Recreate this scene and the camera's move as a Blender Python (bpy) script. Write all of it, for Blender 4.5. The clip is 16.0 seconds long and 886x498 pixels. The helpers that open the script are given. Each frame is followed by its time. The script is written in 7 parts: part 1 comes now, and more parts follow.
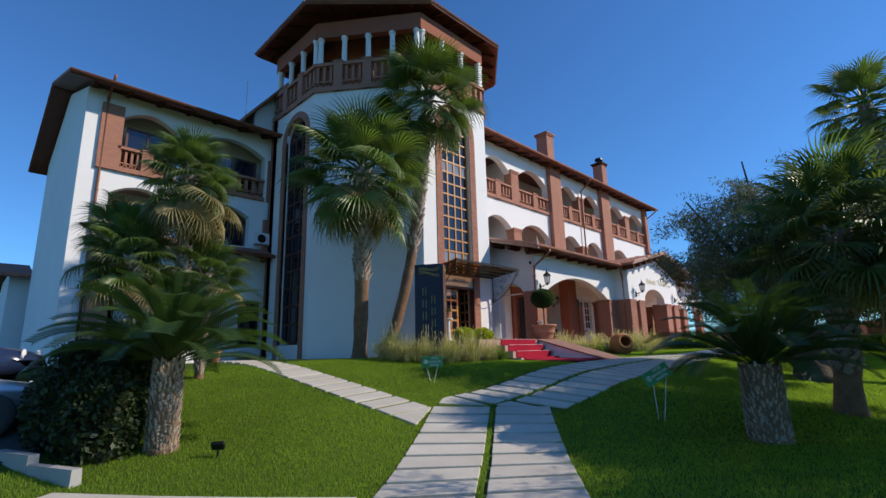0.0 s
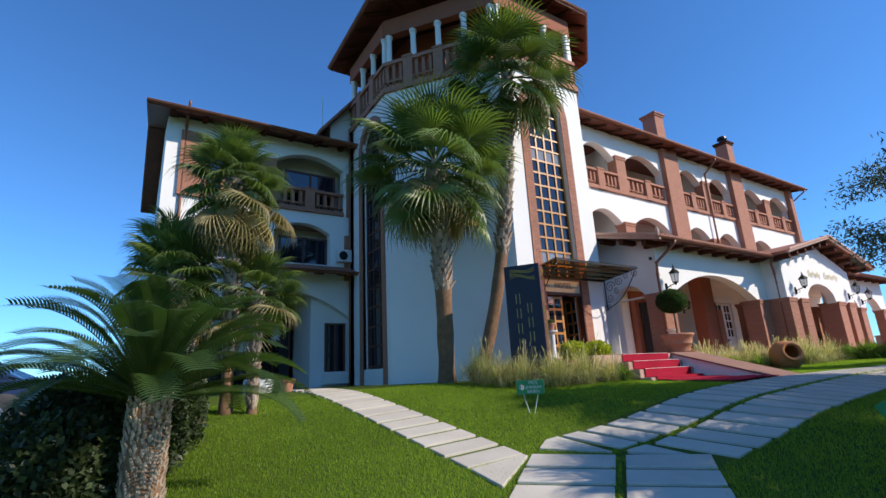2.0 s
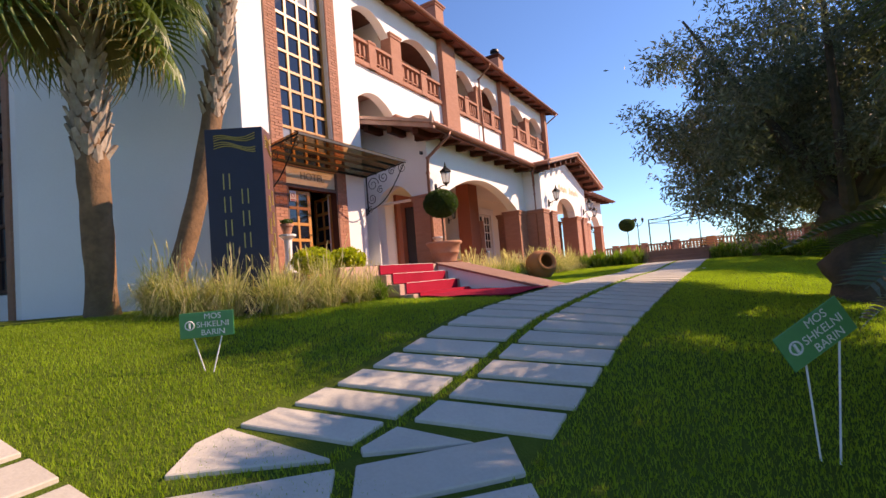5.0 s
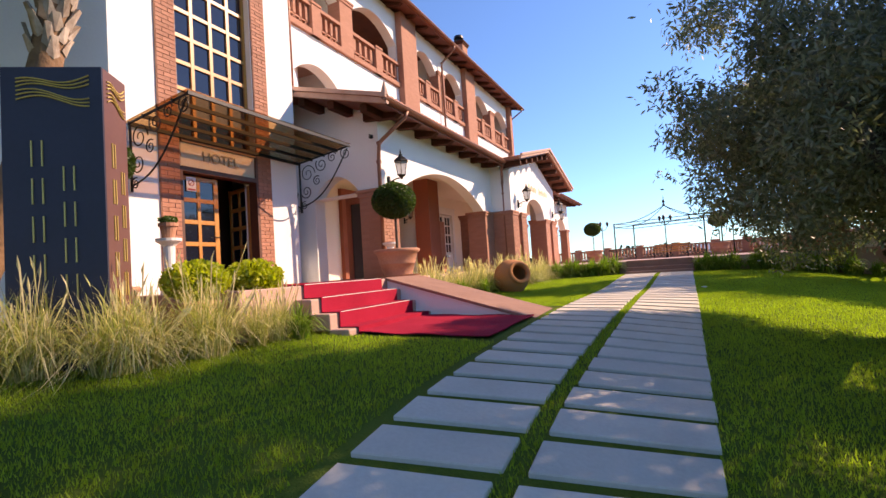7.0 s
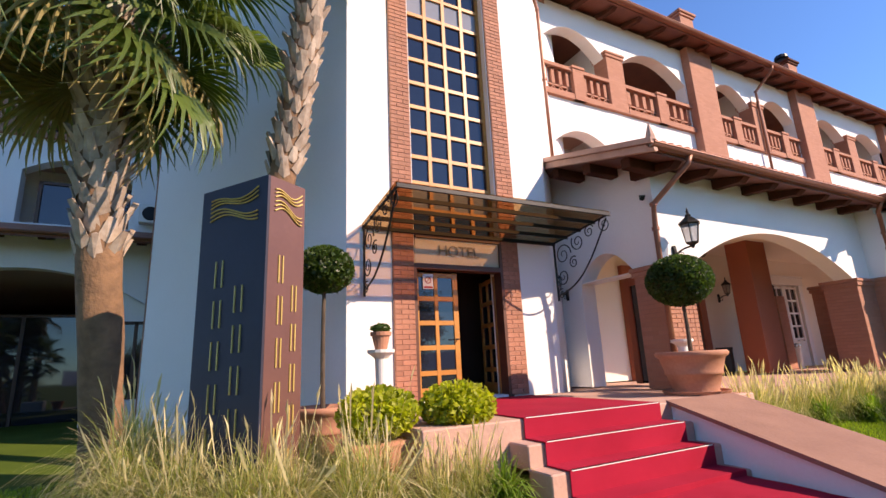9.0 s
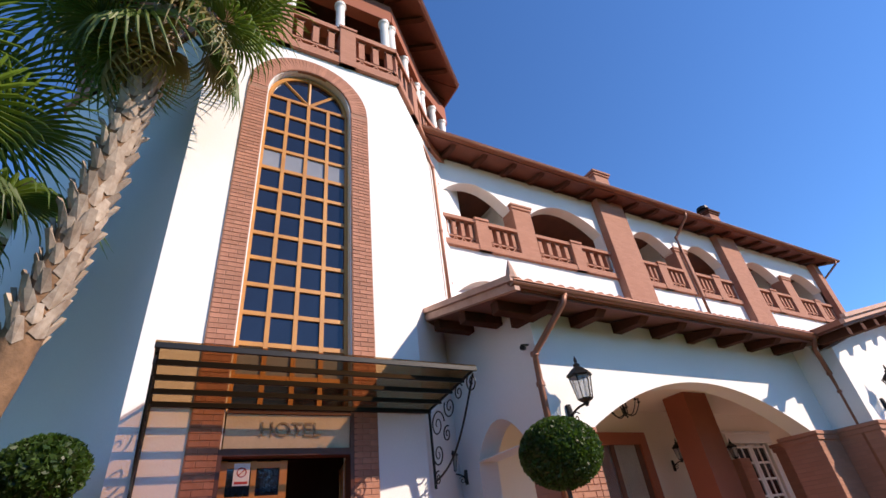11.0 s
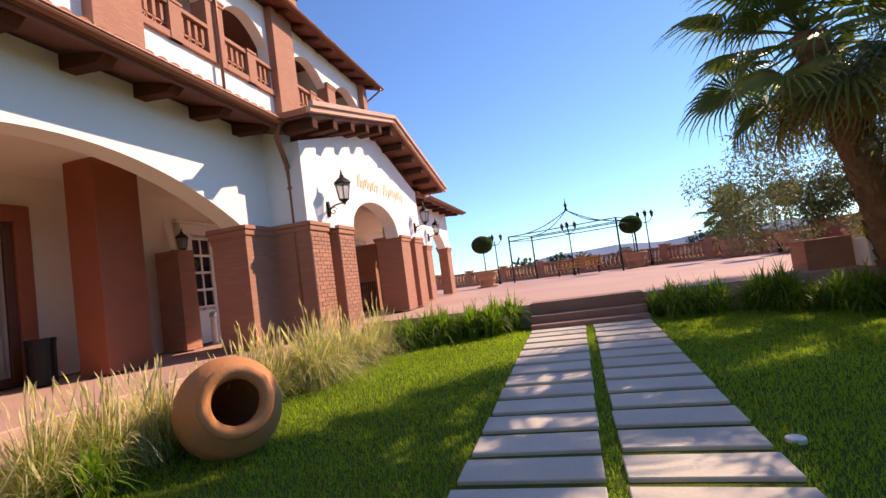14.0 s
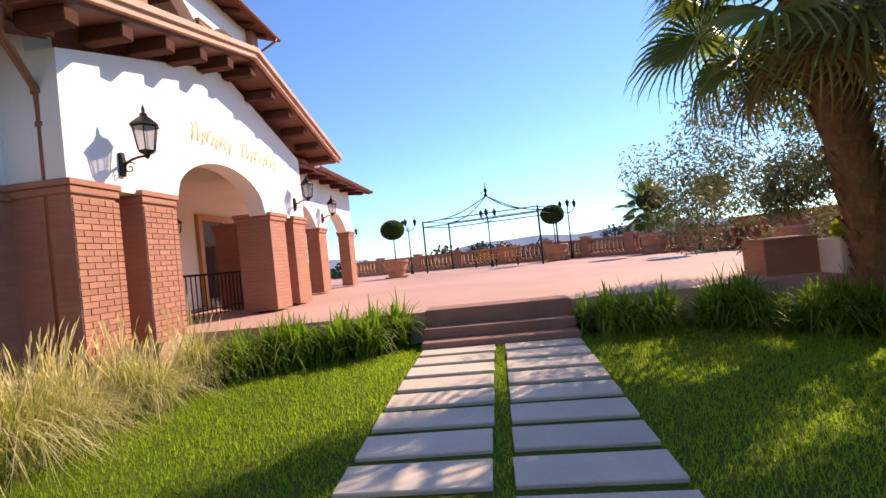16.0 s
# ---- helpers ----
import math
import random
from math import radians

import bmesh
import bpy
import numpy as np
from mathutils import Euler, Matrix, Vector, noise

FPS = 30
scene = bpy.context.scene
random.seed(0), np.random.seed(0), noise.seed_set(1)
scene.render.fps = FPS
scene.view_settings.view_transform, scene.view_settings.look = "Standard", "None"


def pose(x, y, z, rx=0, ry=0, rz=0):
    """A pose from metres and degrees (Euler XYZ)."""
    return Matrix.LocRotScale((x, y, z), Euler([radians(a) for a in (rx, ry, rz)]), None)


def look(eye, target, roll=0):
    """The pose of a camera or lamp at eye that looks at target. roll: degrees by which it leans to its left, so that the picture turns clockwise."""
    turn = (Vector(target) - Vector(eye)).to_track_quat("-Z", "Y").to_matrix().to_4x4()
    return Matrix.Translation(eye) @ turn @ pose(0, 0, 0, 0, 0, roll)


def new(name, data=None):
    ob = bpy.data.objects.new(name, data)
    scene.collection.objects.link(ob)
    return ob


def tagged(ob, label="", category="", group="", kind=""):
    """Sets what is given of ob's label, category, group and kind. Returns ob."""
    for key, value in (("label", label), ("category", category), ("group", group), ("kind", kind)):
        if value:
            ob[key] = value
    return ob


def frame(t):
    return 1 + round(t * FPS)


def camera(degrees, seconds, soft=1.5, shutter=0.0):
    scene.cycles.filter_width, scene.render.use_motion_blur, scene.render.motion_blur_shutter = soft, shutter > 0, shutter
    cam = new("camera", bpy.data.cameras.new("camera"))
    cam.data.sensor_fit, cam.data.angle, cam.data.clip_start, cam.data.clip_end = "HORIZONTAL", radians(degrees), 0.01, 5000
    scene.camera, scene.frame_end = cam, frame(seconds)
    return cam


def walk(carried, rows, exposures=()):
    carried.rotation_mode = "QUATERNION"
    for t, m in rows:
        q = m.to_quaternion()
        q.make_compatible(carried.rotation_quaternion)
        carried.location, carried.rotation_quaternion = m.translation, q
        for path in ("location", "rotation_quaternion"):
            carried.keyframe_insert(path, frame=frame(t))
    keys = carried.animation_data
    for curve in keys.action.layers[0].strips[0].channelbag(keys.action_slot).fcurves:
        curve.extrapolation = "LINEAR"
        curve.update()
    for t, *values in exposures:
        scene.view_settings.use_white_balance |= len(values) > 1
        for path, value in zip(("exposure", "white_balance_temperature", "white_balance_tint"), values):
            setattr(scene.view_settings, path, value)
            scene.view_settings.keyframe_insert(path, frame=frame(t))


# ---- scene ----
cam = camera(85.4, 16.0)
METRES, EYE, TILT, LEAN, TURN = 23.0, 1.65, 0.0, 0.0, 44.6
ROWS = [
    (0.0, 0.0, 0.0, 0.0, 0.3, 12.15, 1.38),
    (0.5, 0.0042, 0.0313, 0.0017, 5.36, 13.85, 0.44),
    (1.0, 0.0088, 0.0593, 0.0023, 10.48, 15.1, 0.39),
    (1.5, 0.0087, 0.0902, 0.003, 11.61, 15.32, 1.69),
    (2.0, 0.0114, 0.1225, 0.0029, 13.37, 14.83, 2.89),
    (2.5, 0.011, 0.1535, 0.0043, 14.85, 14.49, 3.12),
    (3.0, 0.0169, 0.1832, 0.0064, 13.46, 16.01, 3.8),
    (3.5, 0.0206, 0.213, 0.0076, 11.81, 19.24, 4.73),
    (4.0, 0.0274, 0.2463, 0.0038, 2.41, 17.03, 5.86),
    (4.5, 0.0321, 0.2802, 0.0014, -6.54, 8.38, 5.05),
    (5.0, 0.0414, 0.3123, 0.0037, -13.22, 3.13, 4.73),
    (5.2, 0.0453, 0.3248, 0.0052, -13.8, 2.63, 5.14),
    (7.3, 0.08, 0.4474, 0.0251, -18.7, 2.51, 3.58),
    (7.5, 0.084, 0.4579, 0.0274, -13.48, 3.53, 3.19),
    (8.0, 0.0955, 0.4828, 0.0335, 7.93, 5.68, 1.22),
    (8.2, 0.1009, 0.4922, 0.0359, 13.63, 5.81, 0.37),
    (10.3, 0.1741, 0.5819, 0.0531, 20.36, 31.01, 3.98),
    (10.5, 0.1815, 0.5904, 0.0533, 21.24, 34.19, 4.16),
    (11.0, 0.1999, 0.6132, 0.0526, 17.29, 32.9, 6.22),
    (11.5, 0.221, 0.6386, 0.0503, 1.53, 18.44, 6.51),
    (12.0, 0.2467, 0.6594, 0.0519, -4.5, 12.72, 6.72),
    (12.5, 0.2682, 0.6843, 0.0521, -9.84, 10.59, 6.46),
    (13.0, 0.291, 0.7079, 0.0522, -12.85, 8.08, 6.85),
    (13.5, 0.3125, 0.7326, 0.0521, -20.72, 5.71, 7.27),
    (14.0, 0.3387, 0.7553, 0.0525, -29.82, 3.43, 7.64),
    (14.5, 0.3606, 0.7772, 0.0527, -32.18, 2.28, 7.08),
    (15.0, 0.3872, 0.7987, 0.0534, -35.03, 1.35, 6.55),
    (15.5, 0.4122, 0.82, 0.0552, -36.02, 1.51, 6.45),
    (16.0, 0.4379, 0.8423, 0.0553, -38.94, 0.64, 5.9),
]
EXPOSURES = [(0.0, -0.32, 6900, 12), (2.0, 0.0, 6900, 12), (3.5, 0.14, 7100, 14), (5.0, 0.42, 9800, 32), (8.0, 0.58, 9300, 31),
             (11.0, 0.22, 7600, 20), (12.5, 0.03, 8500, 27), (14.5, 0.48, 9300, 30), (16.0, 0.56, 9200, 30)]
walk(cam, [(t, pose(0, 0, EYE, TILT, LEAN, TURN) @ pose(METRES * x, METRES * y, METRES * z, 90 + pitch, roll, yaw)) for t, x, y, z, yaw, pitch, roll in ROWS],
     exposures=EXPOSURES)

# ---- light ----
SUN_AZ, SUN_EL = radians(42.0), radians(33.5)       # azimuth from +x towards +y
world = bpy.data.worlds.new("world")
scene.world = world
world.use_nodes = True
wn = world.node_tree.nodes
sky = wn.new("ShaderNodeTexSky")
sky.sky_type = "NISHITA"
sky.sun_disc = False
sky.sun_elevation = SUN_EL
sky.sun_rotation = radians(90) - SUN_AZ
sky.air_density, sky.dust_density, sky.ozone_density = 1.0, 0.0, 3.2
wn["Background"].inputs["Strength"].default_value = 0.15
tint = wn.new("ShaderNodeMix")
tint.data_type, tint.blend_type = "RGBA", "MULTIPLY"
tint.inputs["Factor"].default_value = 1.0
tint.inputs["B"].default_value = (0.43, 0.90, 1.38, 1)
world.node_tree.links.new(sky.outputs[0], tint.inputs["A"])
world.node_tree.links.new(tint.outputs["Result"], wn["Background"].inputs[0])
sun = new("sun", bpy.data.lights.new("sun", "SUN"))
sun.data.energy, sun.data.angle, sun.data.color = 5.0, radians(0.5), (1.0, 0.93, 0.83)
S_DIR = Vector((math.cos(SUN_EL) * math.cos(SUN_AZ), math.cos(SUN_EL) * math.sin(SUN_AZ), math.sin(SUN_EL)))
sun.matrix_world = look(S_DIR * 60, (0, 0, 0))


# ---- materials ----
def mat(name, base, second=None, rough=0.8, metal=0.0, grain=40.0, stain=1.2, bump=0.15, spread=0.5, spec=0.5, random=0.0, island=0.0):
    """A surface with fine grain and broad stains between two colours."""
    m = bpy.data.materials.new(name)
    m.use_nodes = True
    nt = m.node_tree
    n, ln = nt.nodes, nt.links
    b = n["Principled BSDF"]
    second = second or tuple(c * 0.72 for c in base)
    tc = n.new("ShaderNodeTexCoord")
    src = tc.outputs["Object"]
    big, fine = n.new("ShaderNodeTexNoise"), n.new("ShaderNodeTexNoise")
    big.inputs["Scale"].default_value, fine.inputs["Scale"].default_value = stain, grain
    big.inputs["Detail"].default_value, fine.inputs["Detail"].default_value = 5, 4
    ln.new(src, big.inputs["Vector"]), ln.new(src, fine.inputs["Vector"])
    add = n.new("ShaderNodeMath")
    add.operation = "MULTIPLY_ADD"
    ln.new(fine.outputs[0], add.inputs[0])
    add.inputs[1].default_value = 0.5
    ln.new(big.outputs[0], add.inputs[2])
    ramp = n.new("ShaderNodeMapRange")
    ramp.inputs["From Min"].default_value, ramp.inputs["From Max"].default_value = 0.75 - spread / 2, 0.75 + spread / 2
    ln.new(add.outputs[0], ramp.inputs["Value"])
    mix = n.new("ShaderNodeMix")
    mix.data_type = "RGBA"
    mix.inputs["A"].default_value, mix.inputs["B"].default_value = (*second, 1), (*base, 1)
    ln.new(ramp.outputs[0], mix.inputs["Factor"])
    col = mix.outputs["Result"]
    if random or island:
        vary = n.new("ShaderNodeHueSaturation")
        pick = n.new("ShaderNodeObjectInfo").outputs["Random"] if random else n.new("ShaderNodeNewGeometry").outputs["Random Per Island"]
        k = random or island
        mr = n.new("ShaderNodeMapRange")
        mr.inputs["To Min"].default_value, mr.inputs["To Max"].default_value = 1 - k, 1 + k
        ln.new(pick, mr.inputs["Value"]), ln.new(mr.outputs[0], vary.inputs["Value"])
        ln.new(col, vary.inputs["Color"])
        col = vary.outputs[0]
    ln.new(col, b.inputs["Base Color"])
    b.inputs["Roughness"].default_value, b.inputs["Metallic"].default_value = rough, metal
    b.inputs["Specular IOR Level"].default_value = spec
    if bump:
        bp = n.new("ShaderNodeBump")
        bp.inputs["Strength"].default_value, bp.inputs["Distance"].default_value = bump, 0.02
        ln.new(fine.outputs[0], bp.inputs["Height"]), ln.new(bp.outputs[0], b.inputs["Normal"])
    return m


def leafy(m, share=0.4, gain=1.6):
    """Lets light through a thin leaf."""
    n, ln = m.node_tree.nodes, m.node_tree.links
    b = n["Principled BSDF"]
    tr, mx, up = n.new("ShaderNodeBsdfTranslucent"), n.new("ShaderNodeMixShader"), n.new("ShaderNodeMix")
    up.data_type, up.blend_type = "RGBA", "MULTIPLY"
    up.inputs["Factor"].default_value = 1.0
    up.inputs["B"].default_value = (gain, gain * 1.08, gain * 0.6, 1)
    ln.new(b.inputs["Base Color"].links[0].from_socket, up.inputs["A"])
    ln.new(up.outputs["Result"], tr.inputs[0])
    mx.inputs[0].default_value = share
    ln.new(b.outputs[0], mx.inputs[1]), ln.new(tr.outputs[0], mx.inputs[2])
    ln.new(mx.outputs[0], n["Material Output"].inputs[0])
    return m


def brick_mat(name, base, second, mortar, bw=0.25, bh=0.081):
    """Running-bond brickwork for faces that stand along x or y."""
    m = mat(name, base, second, 0.85, bump=0)
    n, ln = m.node_tree.nodes, m.node_tree.links
    b = n["Principled BSDF"]
    geo = n.new("ShaderNodeNewGeometry")
    sep, add, com = n.new("ShaderNodeSeparateXYZ"), n.new("ShaderNodeMath"), n.new("ShaderNodeCombineXYZ")
    ln.new(geo.outputs["Position"], sep.inputs[0])
    ln.new(sep.outputs[0], add.inputs[0]), ln.new(sep.outputs[1], add.inputs[1])
    ln.new(add.outputs[0], com.inputs[0]), ln.new(sep.outputs[2], com.inputs[1])
    bt = n.new("ShaderNodeTexBrick")
    bt.inputs["Scale"].default_value = 1.0
    bt.inputs["Mortar Size"].default_value = 0.006
    bt.inputs["Mortar Smooth"].default_value = 0.3
    bt.inputs["Brick Width"].default_value, bt.inputs["Row Height"].default_value = bw, bh
    bt.inputs["Color1"].default_value, bt.inputs["Color2"].default_value = (*base, 1), (*second, 1)
    bt.inputs["Mortar"].default_value = (*mortar, 1)
    ln.new(com.outputs[0], bt.inputs["Vector"])
    old = b.inputs["Base Color"].links[0].from_socket
    mix = n.new("ShaderNodeMix")
    mix.data_type = "RGBA"
    mix.inputs["Factor"].default_value = 0.65
    ln.new(old, mix.inputs["A"]), ln.new(bt.outputs["Color"], mix.inputs["B"])
    ln.new(mix.outputs["Result"], b.inputs["Base Color"])
    bp = n.new("ShaderNodeBump")
    bp.invert = True
    bp.inputs["Strength"].default_value, bp.inputs["Distance"].default_value = 0.7, 0.012
    ln.new(bt.outputs["Fac"], bp.inputs["Height"]), ln.new(bp.outputs[0], b.inputs["Normal"])
    return m


def glass_mat(name, tint, rough=0.02):
    m = bpy.data.materials.new(name)
    m.use_nodes = True
    b = m.node_tree.nodes["Principled BSDF"]
    b.inputs["Base Color"].default_value = (*tint, 1)
    b.inputs["Roughness"].default_value = rough
    b.inputs["Transmission Weight"].default_value = 1.0
    b.inputs["IOR"].default_value = 1.45
    return m


PLASTER = mat("white plaster", (0.85, 0.84, 0.82), (0.77, 0.76, 0.74), 0.9, grain=30, stain=0.5, bump=0.12, spread=0.7)
CREAM = mat("cream plaster", (0.87, 0.80, 0.70), (0.79, 0.72, 0.61), 0.9, grain=30, stain=0.6, bump=0.1, spread=0.7)
BRICK = brick_mat("brickwork", (0.44, 0.20, 0.13), (0.37, 0.16, 0.10), (0.34, 0.17, 0.12))
BRICK_PIECE = mat("brick", (0.44, 0.20, 0.13), (0.35, 0.15, 0.095), 0.85, grain=60, stain=4, bump=0.25, random=0.14)
MORTAR = mat("mortar", (0.40, 0.21, 0.145), None, 0.95, grain=90, bump=0.2)
BROWN = mat("brown painted render", (0.35, 0.105, 0.055), (0.265, 0.08, 0.042), 0.85, grain=40, stain=1.0)
SOFFIT = mat("stained soffit boards", (0.20, 0.065, 0.035), (0.13, 0.04, 0.024), 0.65, grain=18, stain=2)
RAFTER = mat("dark stained beam", (0.10, 0.034, 0.019), (0.06, 0.022, 0.014), 0.85, grain=25, stain=3, spec=0.15)
VERGE = mat("pinkish verge tile", (0.60, 0.37, 0.28), (0.48, 0.28, 0.21), 0.8, grain=20, stain=3, bump=0.2)
COPPER = mat("copper brown gutter", (0.30, 0.12, 0.07), (0.22, 0.085, 0.05), 0.45, metal=0.3, grain=30, bump=0.03)
TILE = mat("terracotta roof tile", (0.42, 0.17, 0.10), (0.28, 0.11, 0.07), 0.85, grain=20, stain=1.5, bump=0.3)
PAVER = mat("red terrace paving", (0.55, 0.35, 0.28), (0.45, 0.27, 0.215), 0.8, grain=25, stain=0.4, bump=0.2)
STONE = mat("pale stone slab", (0.60, 0.55, 0.46), (0.50, 0.45, 0.37), 0.85, grain=30, stain=1.5, bump=0.2, random=0.07)
GRASS_SOIL = mat("lawn", (0.092, 0.14, 0.019), (0.058, 0.097, 0.013), 0.9, grain=55, stain=0.7, bump=0.9, spec=0.1)
BLADE = mat("lawn blade", (0.23, 0.33, 0.038), (0.16, 0.245, 0.027), 0.7, grain=3, stain=0.6, bump=0, island=0.18, spec=0.2)
REED = mat("ornamental grass blade", (0.37, 0.38, 0.13), (0.24, 0.28, 0.08), 0.7, grain=3, stain=1.2, bump=0, island=0.45, spec=0.2)
STRAW = mat("dry grass blade", (0.70, 0.62, 0.41), (0.56, 0.47, 0.28), 0.8, grain=3, bump=0, island=0.35, spec=0.1)
LILY = mat("strap leaf", (0.19, 0.31, 0.04), (0.11, 0.20, 0.024), 0.62, grain=3, bump=0, island=0.35, spec=0.25)
FROND = mat("palm frond", (0.135, 0.195, 0.045), (0.08, 0.125, 0.03), 0.42, grain=6, bump=0, random=0.3)
FROND_OLD = mat("yellowing palm frond", (0.30, 0.25, 0.10), (0.20, 0.15, 0.06), 0.6, grain=6, bump=0, random=0.3)
CYCAD = mat("cycad frond", (0.055, 0.105, 0.025), (0.032, 0.065, 0.016), 0.38, grain=6, bump=0, random=0.2)
TRUNK = mat("palm trunk", (0.27, 0.15, 0.08), (0.14, 0.08, 0.045), 0.95, grain=14, stain=4, bump=0.8)
BOOT = mat("palm leaf base", (0.46, 0.38, 0.30), (0.27, 0.19, 0.135), 0.95, grain=14, stain=4, bump=0.5, island=0.25)
BARK = mat("olive bark", (0.12, 0.09, 0.065), (0.06, 0.045, 0.032), 0.95, grain=10, stain=4, bump=1.0)
OLIVE = mat("olive leaf", (0.17, 0.185, 0.12), (0.10, 0.12, 0.075), 0.5, grain=3, bump=0, island=0.4)
BOX_LEAF = mat("clipped leaf", (0.055, 0.105, 0.022), (0.03, 0.065, 0.012), 0.45, grain=3, bump=0, island=0.4)
LIME_LEAF = mat("lime green leaf", (0.42, 0.44, 0.035), (0.27, 0.32, 0.025), 0.5, grain=3, bump=0, island=0.35)
HEDGE_LEAF = mat("hedge leaf", (0.04, 0.065, 0.02), (0.025, 0.04, 0.012), 0.55, grain=3, bump=0, island=0.4)
IRON = mat("black wrought iron", (0.018, 0.017, 0.017), (0.012, 0.012, 0.012), 0.45, metal=0.5, grain=60, bump=0.1)
WOOD = mat("honey varnished wood", (0.56, 0.25, 0.055), (0.43, 0.175, 0.038), 0.4, grain=22, stain=3, bump=0.05)
DARKWOOD = mat("dark stained wood", (0.13, 0.05, 0.028), (0.08, 0.03, 0.018), 0.5, grain=22, stain=3, bump=0.05)
TERRACOTTA = mat("terracotta", (0.50, 0.24, 0.15), (0.38, 0.165, 0.10), 0.85, grain=25, stain=3, bump=0.15)
JAR_CLAY = mat("weathered jar clay", (0.58, 0.21, 0.06), (0.44, 0.20, 0.10), 0.9, grain=18, stain=2.2, bump=0.3, spread=0.35)
CARPET = mat("red carpet", (0.42, 0.022, 0.05), (0.32, 0.015, 0.035), 0.95, grain=120, stain=1.5, bump=0.4, spec=0.1)
DARK_GLASS = mat("dark window glass", (0.012, 0.016, 0.028), (0.01, 0.012, 0.02), 0.03, grain=2, bump=0, spec=0.8)
SKY_GLASS = mat("reflecting door glass", (0.36, 0.40, 0.44), (0.32, 0.36, 0.40), 0.03, metal=0.75, grain=2, bump=0)
STEP = mat("brown step brick", (0.33, 0.18, 0.13), (0.25, 0.13, 0.095), 0.85, grain=30, stain=2, bump=0.3)
# blue-grey stands in for air haze over the far hills
HAZE_TINT = mat("far ridge with haze in its blue", (0.27, 0.34, 0.42), (0.22, 0.28, 0.35), 1.0, grain=0.01, stain=0.004, bump=0, spec=0.0)
BLIND = mat("window glass over pale blinds", (0.26, 0.27, 0.29), (0.2, 0.21, 0.23), 0.05, grain=2, bump=0, spec=0.8)
# near-black colour carries the shade of unlit interiors
SHADE_INNER = mat("interior with painted shade", (0.05, 0.035, 0.025), (0.03, 0.02, 0.016), 0.9)
WHITE = mat("white painted wood", (0.78, 0.77, 0.74), (0.70, 0.69, 0.66), 0.5, grain=30, bump=0.03)
CURTAIN = mat("pale curtain", (0.62, 0.58, 0.52), (0.48, 0.44, 0.40), 0.95, grain=14)
ASPHALT = mat("asphalt", (0.07, 0.068, 0.066), (0.05, 0.05, 0.05), 0.95, grain=60, stain=0.6, bump=0.4)
FAR_LEAF = mat("distant foliage", (0.07, 0.10, 0.055), (0.04, 0.065, 0.035), 0.8, grain=3, bump=0, island=0.35)

leafy(BLADE, 0.5, 1.9)
for m in (REED, STRAW, LILY, BOX_LEAF, LIME_LEAF):
    leafy(m)
leafy(FROND, 0.36), leafy(FROND_OLD, 0.28)
leafy(CYCAD, 0.25), leafy(OLIVE, 0.3), leafy(HEDGE_LEAF, 0.25)


# ---- mesh helpers ----
def part(name, bm, material, parent=None, label="", kind="", category="", smooth=False):
    me = bpy.data.meshes.new(name)
    if smooth:
        for f in bm.faces:
            f.smooth = True
    bm.to_mesh(me)
    bm.free()
    me.materials.append(material)
    ob = new(name, me)
    if parent:
        ob.parent = parent
        ob.matrix_parent_inverse = parent.matrix_basis.inverted()
    return tagged(ob, label, category, "", kind)


def thing(name, place, label, category, group="", kind="", turn=0.0):
    ob = new(name)
    ob.matrix_basis = pose(*place, 0, 0, turn)
    ob.empty_display_size = 0.1
    return tagged(ob, label, category, group, kind)


def mesh_of(name, verts, faces, material):
    me = bpy.data.meshes.new(name)
    me.from_pydata([tuple(v) for v in verts], [], faces)
    me.materials.append(material)
    return me


def child(name, me, parent, m=None, label=""):
    """An object on shared mesh data under parent; m is its pose in the parent's frame."""
    ob = new(name, me)
    ob.parent = parent
    if m is not None:
        ob.matrix_basis = m
    return tagged(ob, label)


def hexa(bm, lo, hi):
    """Eight corners: four of the lower ring, four of the upper."""
    v = [bm.verts.new(p) for p in (*lo, *hi)]
    for f in ((3, 2, 1, 0), (4, 5, 6, 7), (0, 1, 5, 4), (1, 2, 6, 5), (2, 3, 7, 6), (3, 0, 4, 7)):
        bm.faces.new([v[i] for i in f])


def box(bm, x0, x1, y0, y1, z0, z1, b=0.0):
    """A box, with chamfered upright and level edges if b is given."""
    if b <= 0:
        ring = ((x0, y0), (x1, y0), (x1, y1), (x0, y1))
        hexa(bm, [(x, y, z0) for x, y in ring], [(x, y, z1) for x, y in ring])
        return bm
    rings = []
    for z, e in ((z0, b), (z0 + b, 0), (z1 - b, 0), (z1, b)):
        a, c, d, f = x0 + e, x1 - e, y0 + e, y1 - e
        g = b * 0.7
        rings.append([bm.verts.new(p + (z,)) for p in ((a + g, d), (c - g, d), (c, d + g), (c, f - g), (c - g, f), (a + g, f), (a, f - g), (a, d + g))])
    for r, s in zip(rings, rings[1:]):
        for i in range(8):
            bm.faces.new((r[i], r[(i + 1) % 8], s[(i + 1) % 8], s[i]))
    bm.faces.new(rings[0][::-1]), bm.faces.new(rings[-1])
    return bm


def prism(bm, ring, z0, z1, top=None):
    """A level polygon, anticlockwise from above, drawn up from z0 to z1; top: the upper ring if it differs."""
    top = top or ring
    a = [bm.verts.new((x, y, z0)) for x, y in ring]
    b = [bm.verts.new((x, y, z1)) for x, y in top]
    n = len(ring)
    bm.faces.new(a[::-1]), bm.faces.new(b)
    for i in range(n):
        bm.faces.new((a[i], a[(i + 1) % n], b[(i + 1) % n], b[i]))
    return bm


